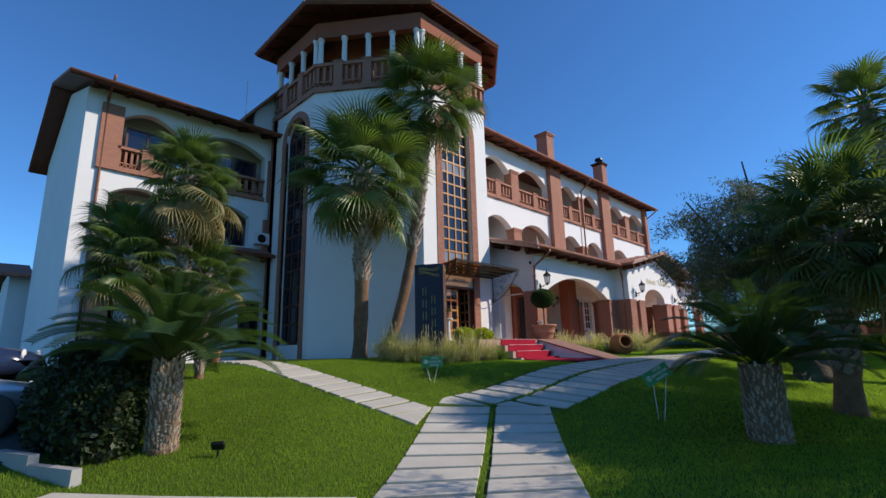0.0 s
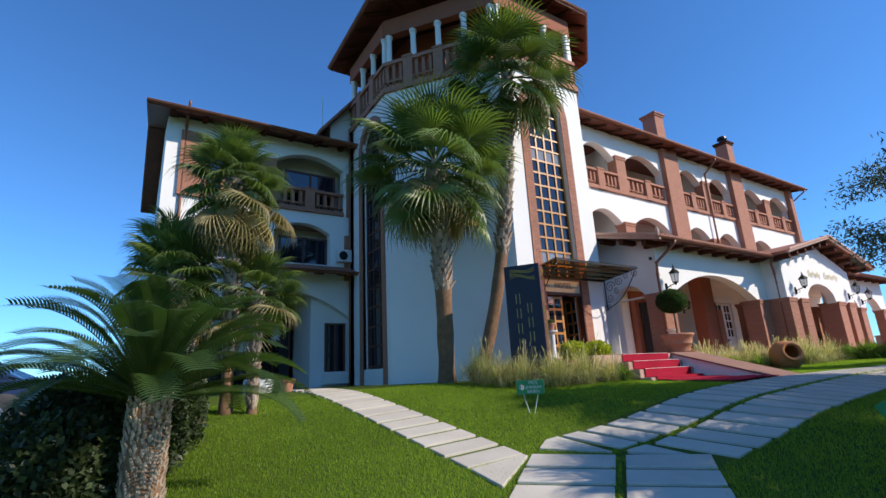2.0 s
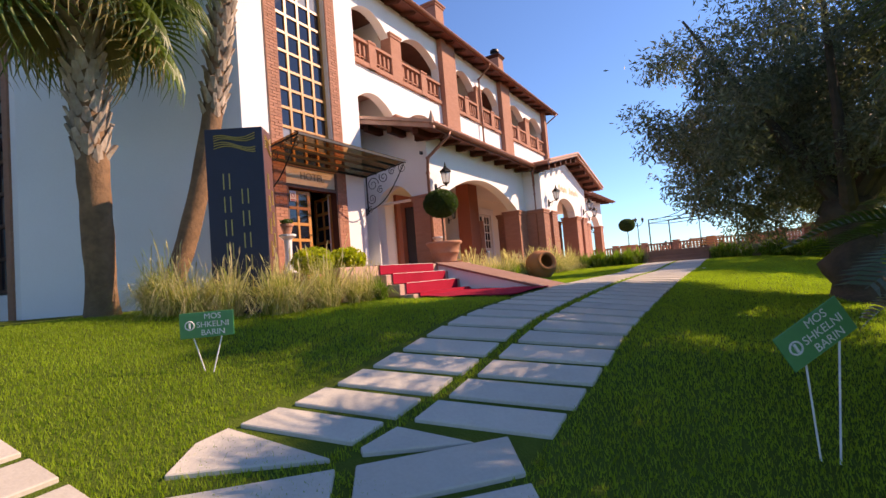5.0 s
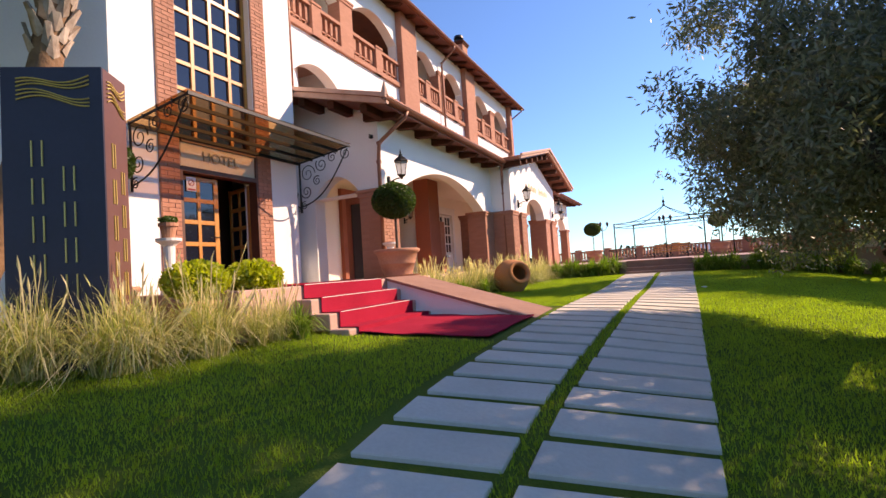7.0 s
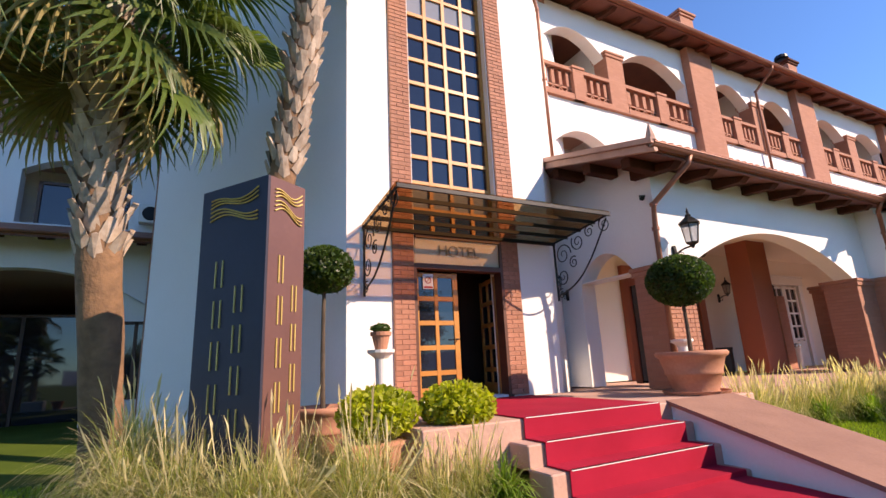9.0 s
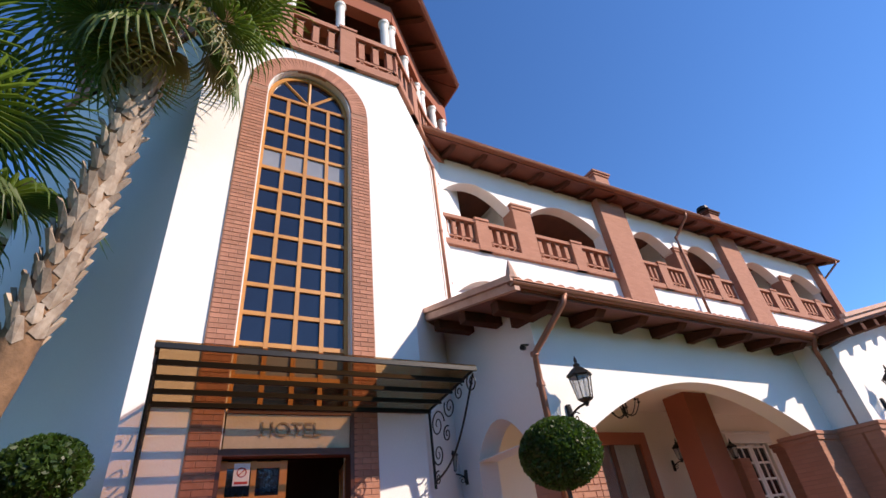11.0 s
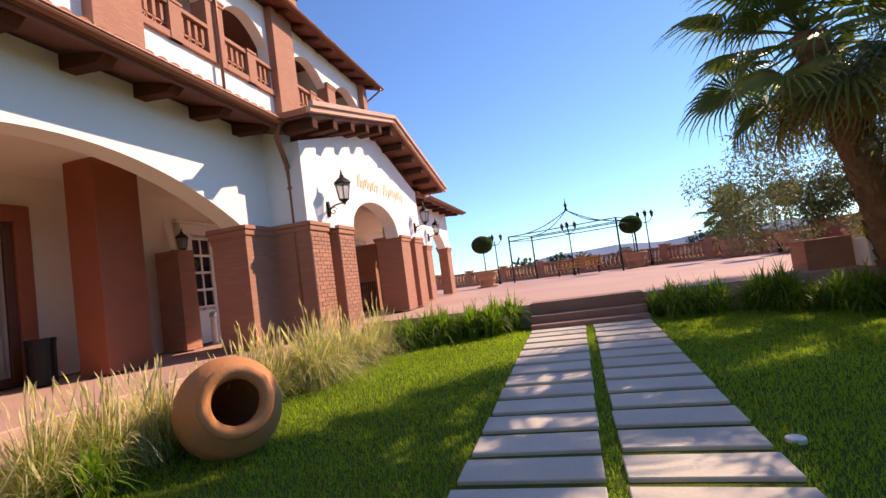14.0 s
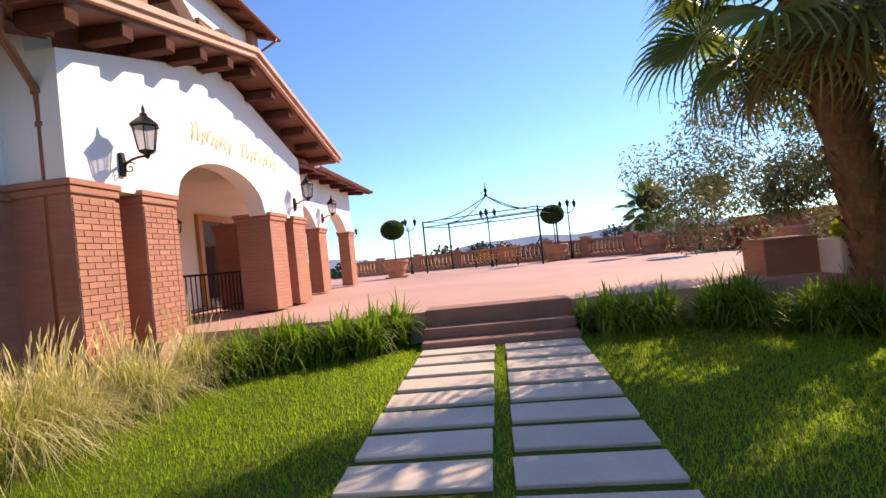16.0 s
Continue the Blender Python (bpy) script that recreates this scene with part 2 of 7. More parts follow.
def tube(bm, pts, r, seg=8, r1=None, cap=True):
    """A round bar along points; r to r1 along it."""
    pts = [Vector(p) for p in pts]
    rings, n = [], len(pts)
    side = None
    for i, p in enumerate(pts):
        d = (pts[min(i + 1, n - 1)] - pts[max(i - 1, 0)]).normalized()
        if side is None or abs(side.dot(d)) > 0.95:
            side = d.orthogonal().normalized()
        side = (side - d * side.dot(d)).normalized()
        up = d.cross(side)
        k = r if r1 is None else r + (r1 - r) * i / (n - 1)
        rings.append([bm.verts.new(p + (side * math.cos(a) + up * math.sin(a)) * k) for a in (2 * math.pi * j / seg for j in range(seg))])
    for a, b in zip(rings, rings[1:]):
        for j in range(seg):
            bm.faces.new((a[j], a[(j + 1) % seg], b[(j + 1) % seg], b[j]))
    if cap:
        bm.faces.new(rings[0][::-1]), bm.faces.new(rings[-1])
    return bm


def lathe(bm, profile, centre=(0, 0, 0), seg=24, turn=None, cap=True):
    """A body of revolution about z through (radius, height) pairs."""
    turn = turn or Matrix.Identity(4)
    rings = []
    for r, z in profile:
        rings.append([bm.verts.new(Vector(centre) + turn @ Vector((max(r, 0.001) * math.cos(a), max(r, 0.001) * math.sin(a), z))) for a in (2 * math.pi * j / seg for j in range(seg))])
    for a, b in zip(rings, rings[1:]):
        for j in range(seg):
            bm.faces.new((a[j], a[(j + 1) % seg], b[(j + 1) % seg], b[j]))
    if cap:
        bm.faces.new(rings[0][::-1]), bm.faces.new(rings[-1])
    return bm


def arch_z(u, zs, za, kind):
    """Height of an arch at u, -1 to 1 across it."""
    u = min(1.0, abs(u))
    return zs + (za - zs) * (math.sqrt(max(0.0, 1 - u * u)) if kind == "round" else 1 - u * u if kind == "flat" else (1 - u ** 2.4))


def weld(bm):
    """Joins touching blocks into one body and drops the faces shut in between them."""
    bmesh.ops.remove_doubles(bm, verts=bm.verts, dist=0.0005)
    bm.verts.index_update()
    seen = {}
    for f in bm.faces:
        seen.setdefault(frozenset(v.index for v in f.verts), []).append(f)
    bmesh.ops.delete(bm, geom=[f for fs in seen.values() if len(fs) > 1 for f in fs], context="FACES_ONLY")
    bmesh.ops.recalc_face_normals(bm, faces=bm.faces)
    return bm


def arch_wall(bm, to, a0, a1, z0, z1, d0, d1, openings, kind="flat", seg=14):
    """A wall with arched openings through it. to(a, d, z) gives the place; openings: (from, to, sill, spring, apex)."""
    def blk(p, q, zl0, zl1, zh0, zh1):
        hexa(bm, [to(p, d0, zl0), to(q, d0, zl1), to(q, d1, zl1), to(p, d1, zl0)], [to(p, d0, zh0), to(q, d0, zh1), to(q, d1, zh1), to(p, d1, zh0)])
    at = a0
    for o0, o1, sill, zs, za in sorted(openings):
        if o0 > at + 1e-4:
            blk(at, o0, z0, z0, z1, z1)
        if sill > z0 + 1e-4:
            blk(o0, o1, z0, z0, sill, sill)
        for i in range(seg):
            p, q = o0 + (o1 - o0) * i / seg, o0 + (o1 - o0) * (i + 1) / seg
            blk(p, q, arch_z(2 * i / seg - 1, zs, za, kind), arch_z(2 * (i + 1) / seg - 1, zs, za, kind), z1, z1)
        at = o1
    if a1 > at + 1e-4:
        blk(at, a1, z0, z0, z1, z1)
    return weld(bm)


def along_y(x):
    """Walls that run along y: a is y, d runs towards -x from x."""
    return lambda a, d, z: (x - d, a, z)


def along_x(y):
    return lambda a, d, z: (a, y + d, z)


def smooth(a, b, v):
    t = np.clip((v - a) / (b - a), 0, 1)
    return t * t * (3 - 2 * t)


def ground_z(x, y):
    """The lie of the land: level by the road, rising to a shelf along the house, falling away past the terrace."""
    L = 0.161 * -x + 0.0685 * y - 1.18 + 0.3 * smooth(8.5, 12.5, y) * smooth(12.0, 8.0, -x)
    L = 0.02 + 0.12 * np.logaddexp(0, np.clip((L - 0.02) / 0.12, -50, 50))
    top = 1.30 + 0.22 * smooth(9.0, 13.0, -x) + 0.2 * smooth(21.0, 28.0, y) * smooth(13.0, 9.0, -x)
    L = top - 0.12 * np.logaddexp(0, np.clip((top - L) / 0.12, -50, 50))
    return L - 9.0 * smooth(54, 90, y) - 9.0 * smooth(40, 120, x) - 3.0 * smooth(-30, -80, y)


# ---- ground ----
def spread(lo, near0, near1, hi, step):
    """Coordinates: fine between near0 and near1, ever coarser outwards."""
    out = list(np.arange(near0, near1 + 1e-6, step))
    k, v = step, near1
    while v < hi:
        k *= 1.35
        v += k
        out.append(v)
    k, v = step, near0
    while v > lo:
        k *= 1.35
        v -= k
        out.insert(0, v)
    return np.array(out)


gx, gy = spread(-2500, -24, 12, 2500, 0.5), spread(-2500, -6, 32, 2500, 0.5)
GX, GY = np.meshgrid(gx, gy)
GZ = ground_z(GX, GY)
# the lawn stops at the terrace and at the house floor
GZ = np.where((GY > 29.2) & (GY < 54) & (GX > -40) & (GX < 16), np.minimum(GZ, 1.2), GZ)
nx, ny = len(gx), len(gy)
idx = np.arange(nx * ny).reshape(ny, nx)
quads = np.stack([idx[:-1, :-1], idx[:-1, 1:], idx[1:, 1:], idx[1:, :-1]], -1).reshape(-1, 4)
me = bpy.data.meshes.new("ground")
me.from_pydata(np.stack([GX, GY, GZ], -1).reshape(-1, 3).tolist(), [], quads.tolist())
me.polygons.foreach_set("use_smooth", [True] * len(me.polygons))
me.materials.append(GRASS_SOIL)
tagged(new("ground", me), "short green lawn rising gently towards the hotel", "ground", kind="structure")

# far ridge on the horizon, distance haze painted into its blue
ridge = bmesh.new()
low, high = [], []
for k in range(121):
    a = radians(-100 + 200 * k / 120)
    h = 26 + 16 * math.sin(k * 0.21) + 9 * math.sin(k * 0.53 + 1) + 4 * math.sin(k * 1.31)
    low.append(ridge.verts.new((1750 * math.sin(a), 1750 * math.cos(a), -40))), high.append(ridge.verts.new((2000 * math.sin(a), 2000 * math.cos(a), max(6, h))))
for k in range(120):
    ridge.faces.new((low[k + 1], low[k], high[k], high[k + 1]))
part("backdrop", ridge, HAZE_TINT, None, "low hills on the horizon, haze painted as blue", "structure", "hills")


# ---- stepping slab path ----
def slab(path, p, d, w, depth, skew=0.0):
    """One stone slab lying on the lawn: p its centre, d the way of the path."""
    d = Vector((*d, 0)).normalized()
    s = Vector((d.y, -d.x, 0))
    bm = bmesh.new()
    lo, hi = [], []
    ring = []
    for a, b in ((-1, -1), (1, -1), (1, 1), (-1, 1)):
        q = Vector((*p, 0)) + s * (a * w / 2) + d * (b * depth / 2 + a * skew)
        ring.append(q)
    for q in ring:
        z = float(ground_z(q.x, q.y))
        lo.append((q.x, q.y, z - 0.05)), hi.append((q.x, q.y, z + 0.035))
    hexa(bm, lo, hi)
    bmesh.ops.bevel(bm, geom=[e for e in bm.edges], offset=0.008, segments=1, affect="EDGES")
    part("slab", bm, STONE, path)


JUNCTION = Vector((-6.76, 8.15))
path_main = thing("path", (-6.6, 18, 1.25), "pale stone slabs in two columns set in the lawn", "path", kind="structure")


def centre_x(y):
    return -6.79 + (y - 8.4) * 0.0182 - 0.05 * np.maximum(0.0, 10.6 - y)


def quad_slab(path, corners):
    """A slab cut to four given corners, counter-clockwise."""
    bm = bmesh.new()
    zs = [float(ground_z(*c)) for c in corners]
    hexa(bm, [(*c, z - 0.05) for c, z in zip(corners, zs)], [(*c, z + 0.035) for c, z in zip(corners, zs)])
    bmesh.ops.bevel(bm, geom=[e for e in bm.edges], offset=0.008, segments=1, affect="EDGES")
    part("slab", bm, STONE, path)


for k in range(-1, 37):
    top = 9.42 + 0.515 * k
    slant = 0.28 * min(1.0, max(0.0, (16.6 - top) / 3.4))
    for sgn in (-1, 1):
        if k < 0 and sgn > 0:
            continue
        w = 1.07 if sgn > 0 else 0.93 + 0.14 * min(1.0, max(0.0, (top - 13) / 5))
        off = sgn * (w / 2 + 0.075)
        slab(path_main, (float(centre_x(top)) + off, top - 0.195 + slant * off), (0, 1), w + random.uniform(-0.015, 0.015), 0.385, slant * w / 2 + random.uniform(-0.006, 0.006))
# the cut pieces where the paths meet
quad_slab(path_main, [(-6.83, 8.47), (-6.77, 8.42), (-6.16, 8.98), (-6.80, 8.88)])
quad_slab(path_main, [(-7.64, 7.5), (-6.90, 8.24), (-7.89, 8.14), (-7.87, 7.85)])
low_dir = Vector((0.605, -0.796))
path_low = thing("path", (-4, 4, 0.1), "pale stone slabs in two columns leading from the road", "path", kind="structure")
across = Vector((-low_dir.y, low_dir.x))
for i in range(-1, 21):
    for sgn in (-1, 1):
        c = JUNCTION + low_dir * (0.79 - sgn * 0.165 + i * 0.59) + across * (sgn * 0.635 + 0.05)
        slab(path_low, c, low_dir, 1.14 + random.uniform(-0.015, 0.015), 0.475, 0.145 + random.uniform(-0.006, 0.006))
path_side = thing("path", (-12, 6.5, 1.0), "single row of pale stone slabs branching towards the side wing", "path", kind="structure")
A, B = Vector((-7.83, 6.65)), Vector((-17.5, 6.5))
n_side = int((B - A).length / 0.55)
for i in range(n_side):
    c = A.lerp(B, i / n_side)
    slab(path_side, c, B - A, 0.98, 0.43, -0.02)
quad_slab(path_side, [(-7.55, 6.16), (-6.86, 6.14), (-7.5, 7.14), (-7.58, 7.12)])

# ---- the hotel ----
FLOOR = 2.05
EAVE = 12.95


def rafters(parent, pts, back, size, gap, drop, name="rafter"):
    """Beam ends under an eave: from p to q along the edge, reaching back by the vector back."""
    p, q = Vector(pts[0]), Vector(pts[1])
    n = max(1, int((q - p).length / gap))
    d = (q - p).normalized()
    for i in range(n):
        c = p.lerp(q, (i + 0.5) / n) + Vector((0, 0, drop))
        b = Vector(back)
        h = size / 2
        bm = bmesh.new()
        up = Vector((0, 0, size * 1.2))
        lo = [c - d * h - up * 0.5 + b * 0.12, c + d * h - up * 0.5 + b * 0.12, c + d * h + b - up, c - d * h + b - up]
        hi = [c - d * h, c + d * h, c + d * h + b, c - d * h + b]
        hexa(bm, lo, hi)
        part(name, bm, RAFTER, parent)


def roof_slab(parent, ring, thick, label="", soffit=True):
    """A sloping roof plane from its upper corners: tiles above, boards below."""
    ring = [Vector(p) for p in ring]
    bm = bmesh.new()
    lo = [p - Vector((0, 0, thick)) for p in ring]
    n = len(ring)
    a = [bm.verts.new(p) for p in ring]
    b = [bm.verts.new(p) for p in lo]
    bm.faces.new(a), bm.faces.new(b[::-1])
    for i in range(n):
        bm.faces.new((b[i], b[(i + 1) % n], a[(i + 1) % n], a[i]))
    bmesh.ops.recalc_face_normals(bm, faces=bm.faces)
    part("roof", bm, TILE, parent, label)
    bm = bmesh.new()
    c = sum(lo, Vector()) / n
    a = [bm.verts.new(c + (p - c) * 0.985 - Vector((0, 0, 0.004))) for p in lo]
    b = [bm.verts.new(c + (p - c) * 0.985 - Vector((0, 0, 0.05))) for p in lo]
    bm.faces.new(a), bm.faces.new(b[::-1])
    for i in range(n):
        bm.faces.new((b[i], b[(i + 1) % n], a[(i + 1) % n], a[i]))
    bmesh.ops.recalc_face_normals(bm, faces=bm.faces)
    part("soffit", bm, SOFFIT, parent, "red-brown boarded soffit")


def gutter(parent, p, q, r=0.075):
    """A half-round copper gutter with a bead, along an eave."""
    p, q = Vector(p), Vector(q)
    d = (q - p).normalized()
    s = Vector((-d.y, d.x, 0))
    bm = bmesh.new()
    arc = [math.pi * (1 + k / 8) for k in range(9)]
    prof = [(math.cos(a) * r, math.sin(a) * r) for a in arc] + [(math.cos(a) * r * 0.86, math.sin(a) * r * 0.86) for a in reversed(arc)]
    ra = [bm.verts.new(p + s * a + Vector((0, 0, b))) for a, b in prof]
    rb = [bm.verts.new(q + s * a + Vector((0, 0, b))) for a, b in prof]
    for i in range(len(prof)):
        j = (i + 1) % len(prof)
        bm.faces.new((ra[i], ra[j], rb[j], rb[i]))
    bm.faces.new(ra[::-1]), bm.faces.new(rb)
    tube(bm, [p + s * r, q + s * r], 0.016, 6), tube(bm, [p - s * r, q - s * r], 0.016, 6)
    bmesh.ops.recalc_face_normals(bm, faces=bm.faces)
    part("gutter", bm, COPPER, parent, "copper-brown half-round gutter")


def tile_edge(parent, p, q, step=0.21, r=0.085, out=0.06):
    """The row of round roof-tile ends along an eave, one after another."""
    p, q = Vector(p), Vector(q)
    d = (q - p).normalized()
    s = Vector((-d.y, d.x, 0))
    n = int((q - p).length / step)
    bm = bmesh.new()
    for i in range(n):
        c = p.lerp(q, (i + 0.5) / n)
        arc = [math.pi * k / 5 for k in range(6)]
        f = [bm.verts.new(c + d * (math.cos(a) * r) + s * out * -1 + Vector((0, 0, math.sin(a) * r * 0.8))) for a in arc]
        g = [bm.verts.new(c + d * (math.cos(a) * r) + s * 0.35 + Vector((0, 0, math.sin(a) * r * 0.8 + 0.12))) for a in arc]
        bm.faces.new(f)
        for k in range(5):
            bm.faces.new((f[k], f[k + 1], g[k + 1], g[k]))
    bmesh.ops.recalc_face_normals(bm, faces=bm.faces)
    part("tile_row", bm, TILE, parent, "", "stuff")


def pier(parent, x0, x1, y0, y1, z0, z1, cap=True, base=False, name="pillar"):
    """A brick pillar with a corbelled cap."""
    bm = bmesh.new()
    shaft = part(name, box(bm, x0, x1, y0, y1, z0, z1, 0.008), BRICK, parent, "red brick pillar")
    if cap:
        for e, zl, zh in ((0.035, z1 - 0.16, z1 - 0.064), (0.06, z1 - 0.06, z1 + 0.02)):
            part("cap_course", box(bmesh.new(), x0 - e, x1 + e, y0 - e, y1 + e, zl, zh, 0.008), BRICK, shaft)
    return shaft


def balustrade(parent, to, a0, a1, z0, z1, d0, d1, material, posts=1, n=4, bottom=True, post_w=0.42, name="railing"):
    """A brick railing: bottom and top course, posts, stubby balusters and a lattice of small triangles."""
    bm = bmesh.new()

    def blk(p, q, e, f, zl, zh):
        hexa(bm, [to(p, e, zl), to(q, e, zl), to(q, f, zl), to(p, f, zl)], [to(p, e, zh), to(q, e, zh), to(q, f, zh), to(p, f, zh)])
    h = z1 - z0
    blk(a0, a1, d0 - 0.03, d1 + 0.03, z0, z0 + 0.17 * h)
    blk(a0, a1, d0 - 0.02, d1 + 0.02, z1 - 0.11 * h, z1)
    cells = posts + 1
    w = (a1 - a0 - posts * post_w) / cells
    at = a0
    mid = (d0 + d1) / 2
    t = (d1 - d0) * 0.32
    for c in range(cells):
        zl, zm, zh = z0 + 0.17 * h, z0 + 0.40 * h, z1 - 0.11 * h
        k = w / n
        for i in range(n):
            m = at + k * (i + 0.5)
            blk(m - k * 0.2, m + k * 0.2, mid - t, mid + t, zm, zh)
            blk(m - k * 0.3, m + k * 0.3, mid - t, mid + t, zh - 0.05 * h, zh)
            # slanting bars of the triangles
            for s in (-1, 1):
                hexa(bm, [to(m + s * k * 0.5 - 0.02, mid - t * 0.7, zl), to(m + s * k * 0.5 + 0.02, mid - t * 0.7, zl), to(m + s * k * 0.5 + 0.02, mid + t * 0.7, zl), to(m + s * k * 0.5 - 0.02, mid + t * 0.7, zl)],
                     [to(m - 0.02, mid - t * 0.7, zm - 0.04 * h), to(m + 0.02, mid - t * 0.7, zm - 0.04 * h), to(m + 0.02, mid + t * 0.7, zm - 0.04 * h), to(m - 0.02, mid + t * 0.7, zm - 0.04 * h)])
        blk(at, at + w, mid - t * 0.8, mid + t * 0.8, zm - 0.05 * h, zm)
        at += w
        if c < posts:
            blk(at, at + post_w, d0 - 0.05, d1 + 0.05, z0, z1 + 0.02)
            blk(at - 0.03, at + post_w + 0.03, d0 - 0.08, d1 + 0.08, z1 - 0.02, z1 + 0.06)
            at += post_w
    bmesh.ops.recalc_face_normals(bm, faces=bm.faces)
    return part(name, bm, material, parent, "brick balustrade with pierced balusters")


# main wing: two storeys of arched galleries above the porch
wing = thing("house", (-18, 28, FLOOR), "white plaster hotel wing with brick balconies and arches", "house")
FX = -15.75
BAYS = ((19.05, 22.0, 25.6), (26.9, 29.7, 32.5), (33.8, 37.0, 40.3))
W0, W1 = 17.6, 40.5
bm = bmesh.new()
for z0, z1, sill, zs, za in ((6.2, 9.93, 6.4, 8.35, 9.0), (9.93, EAVE + 0.25, 9.94, 11.75, 12.45)):
    ops = []
    for a, m, b in BAYS:
        ops += [(a + 0.05, m - 0.35, sill, zs, za), (m + 0.35, b - 0.05, sill, zs, za)]
    arch_wall(bm, along_y(FX), W0, W1, z0, z1, 0, 0.4, ops)
part("wall", bm, PLASTER, wing, "white plastered front wall with segmental arches")
bm = bmesh.new()
box(bm, FX - 2.4, FX - 2.1, W0, W1, FLOOR, EAVE + 0.2)
part("wall", bm, PLASTER, wing, "white inner gallery wall")
bm = bmesh.new()
box(bm, FX - 2.1, FX - 0.4, W0, W1, 9.6, 9.9)
box(bm, FX - 2.1, FX - 0.4, W0, W1, 6.0, 6.3)
part("gallery_floor", bm, PAVER, wing)
bm = bmesh.new()
box(bm, FX - 2.1, FX - 0.4, W0, W1, EAVE - 0.1, EAVE + 0.1)
part("soffit", bm, SOFFIT, wing)
for a, m, b in BAYS:
    for z0, z1 in ((6.3, 9.6), (9.9, EAVE - 0.1)):
        bm = bmesh.new()
        box(bm, FX - 2.1, FX - 0.4, m - 0.12, m + 0.12, z0, z1)
        part("partition", bm, PLASTER, wing)
        for c in ((a + m) / 2, (m + b) / 2):
            bm = bmesh.new()
            box(bm, FX - 2.12, FX - 2.06, c - 0.8, c + 0.8, z0 + 0.02, z0 + 2.2, 0.01)
            part("door", bm, DARK_GLASS, wing, "dark glazed balcony door")
for y0, y1 in ((W1, W1 + 0.35), (W0 - 0.3, W0)):
    bm = bmesh.new()
    box(bm, FX - 12, FX + 0.002, y0, y1, FLOOR, EAVE + 0.2)
    part("wall", bm, PLASTER, wing, "white plastered end wall")
bm = bmesh.new()
box(bm, FX - 12.3, FX - 12, W0, W1, 1.0, EAVE + 0.2)
part("wall", bm, PLASTER, wing)
for y0, y1 in ((25.6, 26.9), (32.5, 33.8), (40.25, 40.75)):
    bm = bmesh.new()
    box(bm, FX - 0.1, FX + 0.28, y0, y1, 6.2, EAVE + 0.25, 0.01)
    part("pilaster", bm, BRICK, wing, "tall red brick pilaster")
for a, m, b in BAYS:
    pier(wing, FX - 0.42, FX + 0.1, m - 0.36, m + 0.36, 9.93, 11.95, name="pillar")
    pier(wing, FX - 0.42, FX + 0.1, m - 0.36, m + 0.36, 6.3, 8.45, name="pillar")
    for p, q in ((a, m - 0.36), (m + 0.36, b)):
        balustrade(wing, along_y(FX), p, q, 9.93, 10.97, -0.08, 0.26, BRICK)
pier(wing, FX - 0.42, FX + 0.06, W0 + 0.9, W0 + 1.42, 9.93, 12.0)
pier(wing, FX - 0.42, FX + 0.06, W0 + 0.9, W0 + 1.42, 6.3, 8.7)
EX = -14.9
roof_slab(wing, [(EX, 17.2, EAVE + 0.32), (EX, 41.6, EAVE + 0.32), (FX - 6.2, 41.6, EAVE + 2.5), (FX - 6.2, 17.2, EAVE + 2.5)], 0.12, "low-pitched terracotta tile roof")
roof_slab(wing, [(FX - 6.2, 17.2, EAVE + 2.5), (FX - 6.2, 41.6, EAVE + 2.5), (FX - 13, 41.6, EAVE), (FX - 13, 17.2, EAVE)], 0.12)
rafters(wing, [(EX - 0.12, 17.7, EAVE + 0.16), (EX - 0.12, 41.3, EAVE + 0.16)], (-1.0, 0, 0.3), 0.17, 1.08, 0.0)
gutter(wing, (EX + 0.05, 17.2, EAVE + 0.28), (EX + 0.05, 41.6, EAVE + 0.28))
tile_edge(wing, (EX - 0.02, 17.2, EAVE + 0.36), (EX - 0.02, 41.6, EAVE + 0.36))


def chimney(x, y, z, w, h, dark=False):
    t = thing("chimney", (x, y, z), "square brick chimney with a dark cowl" if dark else "square red brick chimney with a stepped cap", "chimney", "chimneys")
    bm = bmesh.new()
    box(bm, x - w, x + w, y - w, y + w, z - 2, z + h, 0.01)
    part("shaft", bm, BRICK, t)
    bm = bmesh.new()
    box(bm, x - w - 0.06, x + w + 0.06, y - w - 0.06, y + w + 0.06, z + h, z + h + 0.12, 0.02)
    box(bm, x - w - 0.12, x + w + 0.12, y - w - 0.12, y + w + 0.12, z + h + 0.12, z + h + 0.25, 0.02)
    part("cap", bm, RAFTER if dark else BRICK, t)
    if dark:
        bm = bmesh.new()
        lathe(bm, [(0.2, 0), (0.2, 0.3), (0.34, 0.32), (0.3, 0.5), (0.02, 0.62)], (x, y, z + h + 0.25), 12)
        part("cowl", bm, IRON, t)


chimney(-18.0, 29.4, 15.2, 0.45, 2.0)
chimney(-18.0, 38.0, 15.2, 0.42, 2.0, True)

# tower
tower = thing("tower", (-18, 13, 1.4), "white octagonal tower with brick gallery and wide wooden eaves", "tower")
TB = [(-21.3, 9.9), (-17.5, 9.9), (-13.7, 12.8), (-13.7, 16.95), (-15.4, 18.7), (-16.4, 20.2), (-21.3, 20.2)]


def ring_out(ring, k, sides=None):
    """The ring with every side moved out by k."""
    out, n = [], len(ring)
    for i in range(n):
        p, c, q = (Vector(ring[j % n]) for j in (i - 1, i, i + 1))
        d0, d1 = (c - p).normalized(), (q - c).normalized()
        n0, n1 = Vector((d0.y, -d0.x)), Vector((d1.y, -d1.x))
        b = (n0 + n1).normalized()
        out.append(tuple(c + b * (k / max(0.35, b.dot(n0)))))
    return out


